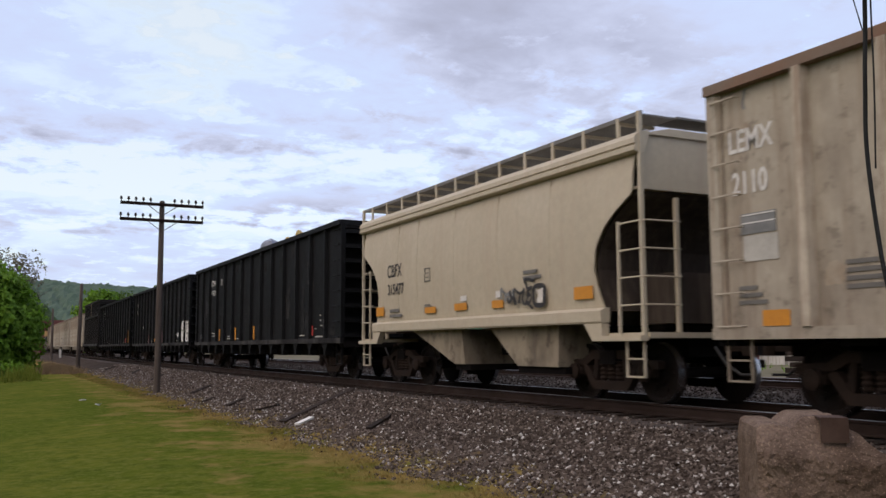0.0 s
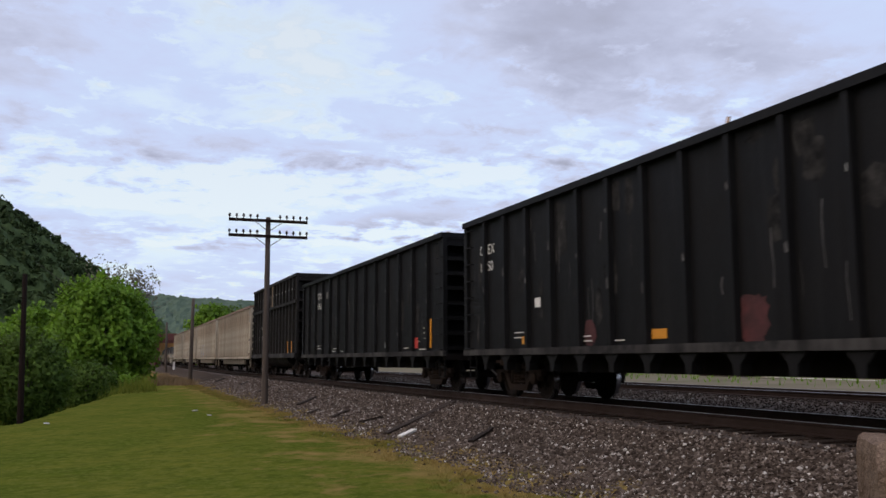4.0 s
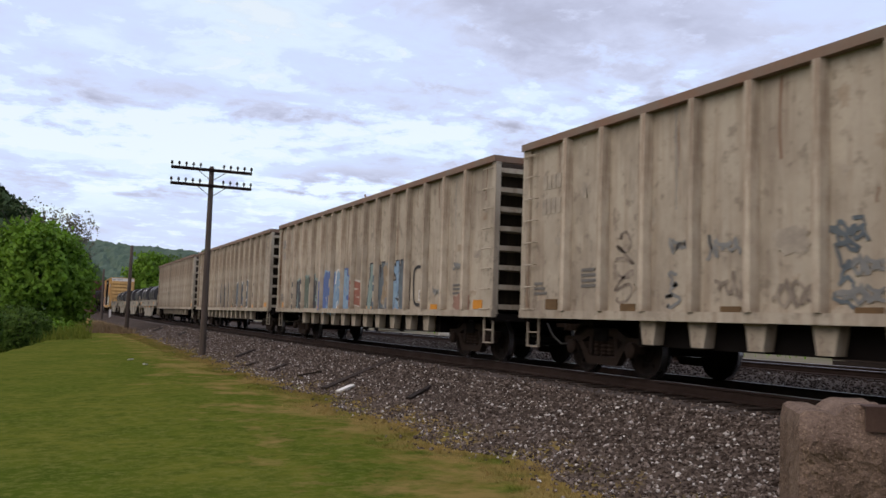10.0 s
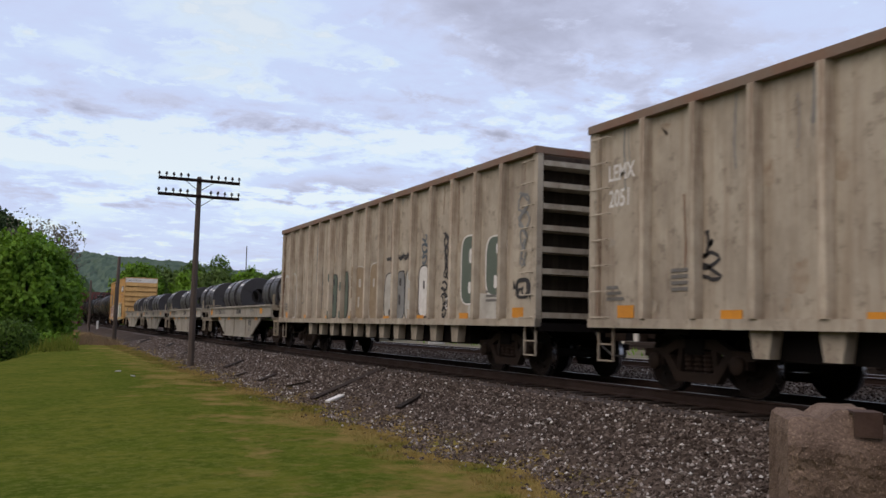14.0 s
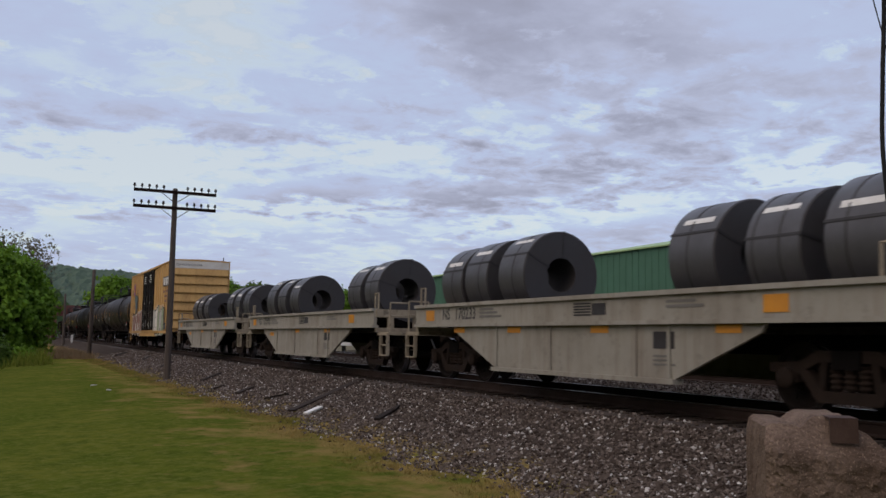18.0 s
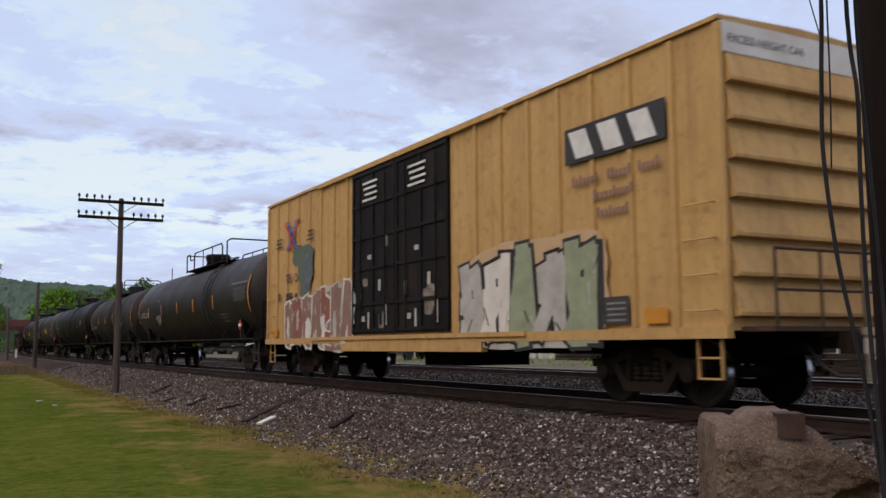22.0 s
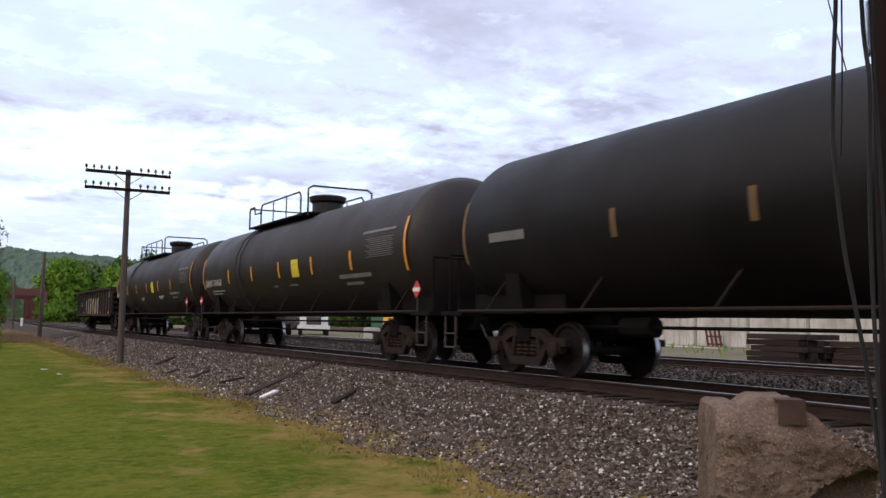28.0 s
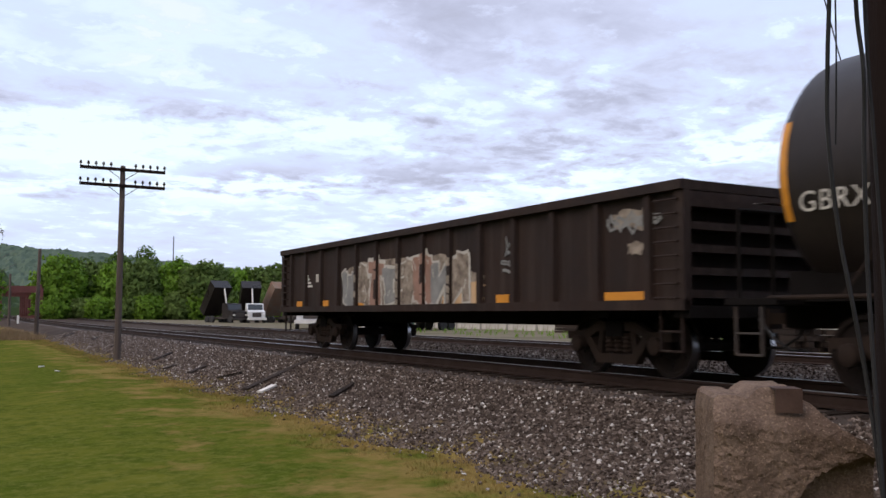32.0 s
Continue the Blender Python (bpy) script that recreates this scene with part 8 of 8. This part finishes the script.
def weeds(name, n, x0, x1, y0, y1, h, material, label, seed):
    rng = np.random.default_rng(seed)
    V, F = [], []
    for i in range(n):
        x, y = rng.uniform(x0, x1), rng.uniform(y0, y1)
        z = lawn_z(x, y)
        hh, a = h * rng.uniform(0.4, 1.1), rng.uniform(0, 6.28)
        lx, ly = rng.normal(0, 0.25 * hh, 2)
        ca, sa = math.cos(a) * 0.04, math.sin(a) * 0.04
        V += [(x - ca, y - sa, z), (x + ca, y + sa, z), (x + lx, y + ly, z + hh)]
        F.append((3 * i, 3 * i + 1, 3 * i + 2))
    tagged(new(name, raw(name, V, F, M[material])), label, "weeds", kind="stuff")


weeds("dry_weeds", 3500, 2.2, 5.6, 60, 95, 0.45, "dry_grass", "dry tan weeds between bush and track", 3)
weeds("tall_grass", 6000, -6, 2.6, 50, 80, 0.8, "blade", "rank green grass under the bushes", 4)


weeds("yard_weeds", 420, 25.5, 38.5, 26, 60, 0.3, "leaf", "yellow-green weeds on the bare yard ground", 5)


# ---- hills ----
def hill(name, d0, d1, b0, b1, crest, material, label, cols, rows, rough):
    """A wooded ridge: crest(bearing) gives its height above the eye, in degrees, at the far distance."""
    rng = np.random.default_rng(12)
    V, F = [], []
    for j in range(rows + 1):
        v = j / rows
        for i in range(cols + 1):
            b = b0 + (b1 - b0) * i / cols
            d = d0 + (d1 - d0) * v
            top = d1 * math.tan(radians(max(0.02, crest(b))))
            z = -3 + (top + 3) * (math.sin(v * math.pi / 2) ** 1.15)
            z += rough * (noise.noise((d * math.sin(radians(b)) / 9, d * math.cos(radians(b)) / 9, 0)) + 0.8 * noise.noise((d * math.sin(radians(b)) / 3.5, d * math.cos(radians(b)) / 3.5, 5))) * min(1, v * 4)
            V.append((d * math.sin(radians(b)), d * math.cos(radians(b)), z + EYE[2]))
    n = cols + 1
    for j in range(rows):
        for i in range(cols):
            a = j * n + i
            F.append((a, a + 1, a + n + 1, a + n))
    tagged(new(name, raw(name, V, F, M[material], False)), label, "hill", kind="structure")


def lerp_list(b, pts):
    for (x0, y0), (x1, y1) in zip(pts, pts[1:]):
        if b <= x1:
            return y0 + (y1 - y0) * max(0.0, (b - x0) / (x1 - x0))
    return pts[-1][1]


hill("backdrop_ridge", 700, 1500, -30, 75, lambda b: lerp_list(b, ((-30, 4.6), (-5, 4.0), (3, 3.62), (8, 3.38), (12, 2.98), (19, 2.38), (26, 1.9), (40, 1.6), (75, 1.8))), "far_haze", "long wooded ridge on the horizon", 520, 50, 5.0)
hill("backdrop_hill", 230, 430, -34, 4.5, lambda b: lerp_list(b, ((-34, 12), (-12, 11), (-6, 8.5), (-3.9, 7.0), (-1.7, 5.5), (1, 3.6), (3, 2.0), (4.5, 0.5))), "far_wood", "steep wooded hillside beyond the bushes", 300, 70, 4.0)


def hill_trees():
    rng = np.random.default_rng(44)
    blocks = []
    for i in range(900):
        b = rng.uniform(-14, 2.2)
        d = rng.uniform(250, 425)
        v = (d - 230) / 200
        crest = lerp_list(b, ((-34, 12), (-12, 11), (-6, 8.5), (-3.9, 7.0), (-1.7, 5.5), (1, 3.6), (3, 2.0), (4.5, 0.5)))
        z = -3 + (430 * math.tan(radians(crest)) + 3) * (math.sin(v * math.pi / 2) ** 1.15) + EYE[2]
        r = rng.uniform(2.5, 4.5)
        blocks.append(leaves(rng, (d * math.sin(radians(b)), d * math.cos(radians(b)), z), (r, r, r * 0.9), 70, 0.9, 5, 0.5))
    tagged(new("hill_woods", leaf_mesh("hill_woods", blocks, M["far_wood"])), "dense leafy woods on the steep hillside", "woods", kind="stuff")


hill_trees()


# ---- bridge down the line ----
def bridge():
    b = thing("railway_bridge", None, None, "rust-red steel through-truss railway bridge over the line", "bridge", at=pose(0, 0, 0))
    for sx in (-2.9, 3.3):
        x = track_x(170) + sx
        bm = bmesh.new()
        box(bm, x - 0.25, x + 0.25, 165, 205, -0.6, 0.5)
        box(bm, x - 0.25, x + 0.25, 166, 205, 5.2, 5.8)
        part("chord", bm, M["bridge"], b)
        for k in range(9):
            y = 165 + 5 * k
            bm = bmesh.new()
            box(bm, x - 0.35, x + 0.35, y - 0.5, y + 0.5, 0.5, 5.2)
            part("post", bm, M["bridge"], b)
            if k < 8:
                bm = bmesh.new()
                s = 1 if k % 2 else -1
                prism(bm, ((y + 2.5 - s * 2.3 - 0.25, 0.5), (y + 2.5 - s * 2.3 + 0.25, 0.5), (y + 2.5 + s * 2.3 + 0.25, 5.2), (y + 2.5 + s * 2.3 - 0.25, 5.2)), "x", x - 0.15, x + 0.15)
                part("diagonal", bm, M["bridge"], b)
    for k in range(9):
        bm = bmesh.new()
        y = 165 + 5 * k
        box(bm, track_x(170) - 2.9, track_x(170) + 3.3, y - 0.3, y + 0.3, 4.4, 5.5)
        part("portal", bm, M["bridge"], b)


bridge()
bm = bmesh.new()
box(bm, -0.12, 0.12, -0.12, 0.12, 0, 1.2)
thing("marker_post", bm, M["white"], "small white marker post beside the far track", "marker post", at=pose(8.0, 118, -0.5))


# ---- yard beyond the tracks ----
def yard_wall():
    w = thing("wall_yard", None, None, "whitewashed concrete panel wall with dark posts", "wall", kind="structure")
    bm = bmesh.new()
    box(bm, -0.12, 0.12, 0.06, 3.94, -0.45, 1.75)
    panel = mesh_of("panel", bm, M["wall"])
    bm = bmesh.new()
    box(bm, -0.18, 0.18, -0.10, 0.10, -0.45, 1.85)
    post = mesh_of("post", bm, M["grey_post"])
    for k in range(17):
        y = 8 + 4 * k
        piece("panel", panel, w, pose(39, y, 0))
        piece("post", post, w, pose(39, y, 0))


yard_wall()


def timber_stack(x, y, nx, nz, length, turn, label, seed):
    rng = random.Random(seed)
    s = thing("timber_stack", None, None, label, "timber stack", at=pose(x, y, -0.24, 0, 0, turn))
    bm = bmesh.new()
    box(bm, -length / 2, length / 2, -0.11, 0.11, 0, 0.17)
    me = mesh_of("old_tie", bm, M["tie"])
    for k in range(nz):
        for i in range(nx):
            piece("old_tie", me, s, pose(rng.uniform(-0.15, 0.15), (i - (nx - 1) / 2) * 0.26, 0.19 * k, 0, 0, rng.uniform(-2, 2)))


timber_stack(24.3, 20.6, 6, 5, 2.6, 80, "stack of old dark railway ties on the yard ground", 1)
timber_stack(24.6, 17.6, 5, 4, 2.6, 84, "stack of old dark railway ties on the yard ground", 2)
timber_stack(36.6, 47.5, 6, 3, 4.2, 86, "low stack of dark timbers before the wall", 3)


def pallet(x, y, turn):
    p = thing("pallet", None, None, "rust-brown wooden pallet leaning on the wall", "pallet", at=pose(x, y, -0.24, 0, -12, turn))
    for k in range(4):
        bm = bmesh.new()
        box(bm, -0.03, 0.03, -0.55 + 0.33 * k, -0.43 + 0.33 * k, 0, 1.1)
        part("slat", bm, M["bridge"], p)
    for z in (0.1, 0.55, 0.95):
        bm = bmesh.new()
        box(bm, 0.031, 0.09, -0.56, 0.57, z, z + 0.1)
        part("bearer", bm, M["bridge"], p)


pallet(38.4, 38.0, 0)
for k, (x, y, L, turn) in enumerate(((36.5, 42, 5, 80), (36.0, 39, 4, 95), (35.5, 37, 5, 85), (35, 44, 3, 60), (34, 41.5, 3, 100))):
    plank(x, y, -0.23, L, 0.2, turn, 0, "white" if k < 3 else "wood", "loose plank lying on the yard ground")


def wheel_mesh(r, w):
    bm = bmesh.new()
    lathe(bm, [(-w / 2, r * 0.5), (-w / 2, r * 0.92), (-w * 0.35, r), (w * 0.35, r), (w / 2, r * 0.92), (w / 2, r * 0.5)], "y", 20)
    return mesh_of("wheel", bm, M["rubber"], True)


LORRY_WHEEL = wheel_mesh(0.5, 0.3)


def lorry(x, y, turn, cab, body, label, tipped=True, box_mat="tank"):
    """A bonneted lorry facing local -y, optionally with its tipper body raised."""
    t = thing("dump_truck" if tipped else "truck", None, None, label, "truck", group="trucks in the yard", at=pose(x, y, -0.24, 0, 0, turn))
    bm = bmesh.new()
    prism(bm, ((-2.3, 0.75), (-2.25, 1.55), (-1.05, 1.70), (-0.75, 2.55), (0.35, 2.6), (0.4, 0.75)), "x", -1.05, 1.05)
    c = part("cab", bm, M[cab], t)
    bm = bmesh.new()
    prism(bm, ((-1.06, 1.76), (-0.80, 2.45), (-0.78, 2.45), (-1.04, 1.76)), "x", -0.92, 0.92)
    part("windscreen", bm, M["window"], c)
    bm = bmesh.new()
    box(bm, -0.55, 0.55, -2.36, -2.28, 0.85, 1.42)
    part("grille", bm, M["iron"], c)
    bm = bmesh.new()
    box(bm, -1.2, 1.2, -2.55, -2.32, 0.5, 0.78)
    part("bumper", bm, M["iron"] if cab != "truck_white" else M["white"], t)
    for sx in (-1, 1):
        bm = bmesh.new()
        box(bm, sx * 0.85 - 0.14, sx * 0.85 + 0.14, -2.38, -2.27, 1.0, 1.2)
        part("headlight", bm, M["white"], t)
        for yy in (-1.7, 3.0, 4.2):
            piece("wheel", LORRY_WHEEL, t, pose(sx * 0.98, yy, 0.5, 0, 0, 90))
    bm = bmesh.new()
    box(bm, -0.5, 0.5, -2.0, 5.0, 0.6, 0.85)
    part("chassis", bm, M["iron"], t)
    if tipped:
        a = radians(52)
        bm = bmesh.new()
        for x0, x1, z0, z1 in ((-1.25, 1.25, 0, 0.08), (-1.25, -1.17, 0.08, 1.4), (1.17, 1.25, 0.08, 1.4)):
            box(bm, x0, x1, -4.5, 0.0, z0, z1)
        box(bm, -1.25, 1.25, -4.58, -4.5, 0, 1.5)
        bmesh.ops.rotate(bm, verts=bm.verts, cent=(0, 0, 0), matrix=Matrix.Rotation(-a, 3, "X"))
        bmesh.ops.translate(bm, verts=bm.verts, vec=(0, 4.8, 1.0))
        part("tipper_body", bm, M[box_mat], t)
        bm = bmesh.new()
        tube(bm, (0, 0.7, 0.9), (0, 1.7, 4.5), 0.10, 10)
        part("ram", bm, M["white"], t, "pale hydraulic ram")
    else:
        bm = bmesh.new()
        box(bm, -1.2, 1.2, 0.5, 5.5, 0.9, 1.3)
        part("flatbed", bm, M["iron"], t)
    return t


lorry(32.2, 114.0, 14, "tank_grey", "tank", "dark dump truck parked with its tipper body raised")
lorry(34.9, 113.0, -8, "truck_white", "tank", "white dump truck parked with its black tipper body raised")
lorry(39.8, 113.0, 12, "iron", "bridge", "dump truck with a raised rust-brown tipper body", box_mat="light_rail")
lorry(30.0, 59.4, -60, "truck_yellow", "iron", "yellow flatbed truck parked by the wall", tipped=False)
lorry(25.0, 66.5, -20, "truck_white", "iron", "white flatbed truck parked in the yard", tipped=False)
for k, (x, y) in enumerate(((24.4, 54.5), (24.9, 55.3))):
    bm = bmesh.new()
    box(bm, -0.7, 0.7, -0.35, 0.35, 0, 0.75)
    bmesh.ops.bevel(bm, geom=bm.edges[:], offset=0.06, segments=2, affect="EDGES")
    thing("concrete_barrier", bm, M["wall"], "stained pale concrete barrier block in the yard", "barrier block", at=pose(x, y, -0.24, 0, 0, 70 + 15 * k))


def green_shed():
    b = thing("green_shed", None, None, "long green sheet-clad industrial building with pale green roof", "building")
    for x, y0, y1, top in ((50.0, 12, 75, 8.9), (51.2, 75, 114, 8.95)):
        bm = bmesh.new()
        box(bm, x, x + 24, y0, y1, -0.5, top)
        part("wall", bm, M["green_wall"], b)
        bm = bmesh.new()
        prism(bm, ((x - 0.3, top), (x - 0.3, top + 0.12), (x + 12, top + 2.4), (x + 24.3, top + 0.12), (x + 24.3, top)), "y", y0 - 0.3, y1 + 0.3 if y1 > 80 else y1 - 0.002)
        part("roof", bm, M["green_roof"], b)
        bm = bmesh.new()
        n = int((y1 - y0) / 0.9)
        for i in range(n):
            yy = y0 + 0.45 + 0.9 * i
            box(bm, x - 0.035, x - 0.002, yy - 0.05, yy + 0.05, -0.4, top - 0.05)
        part("cladding_rib", bm, M["green_wall"], b)


green_shed()
bm = bmesh.new()
tube(bm, (0, 0, -5), (0, 0, 62), 0.8, 6, 0.5)
thing("radio_mast", bm, M["iron"], "slender radio mast on the far ridge", "mast", at=pose(1050 * math.sin(radians(12.3)), 1050 * math.cos(radians(12.3)), 26))


# ---- what moves ----
def motions():
    for ob, s, local in TRAIN:
        walk(ob, [(float(t), on_track(s - run(t)) @ local) for t in range(33)])
    steps = [k / FPS for k in range(32 * FPS + 1)]
    for i, sx in enumerate((-0.89, 0.89)):
        if not WHEELS[i]:
            continue
        first = WHEELS[i][0]
        walk(first, [(t, pose(sx, 0, 0.457, 0, -math.degrees(run(t) / 0.457) % 360, 0)) for t in steps])
        for w in WHEELS[i][1:]:
            w.rotation_mode = "QUATERNION"
            w.animation_data_create()
            w.animation_data.action = first.animation_data.action
            w.animation_data.action_slot = first.animation_data.action_slot


motions()
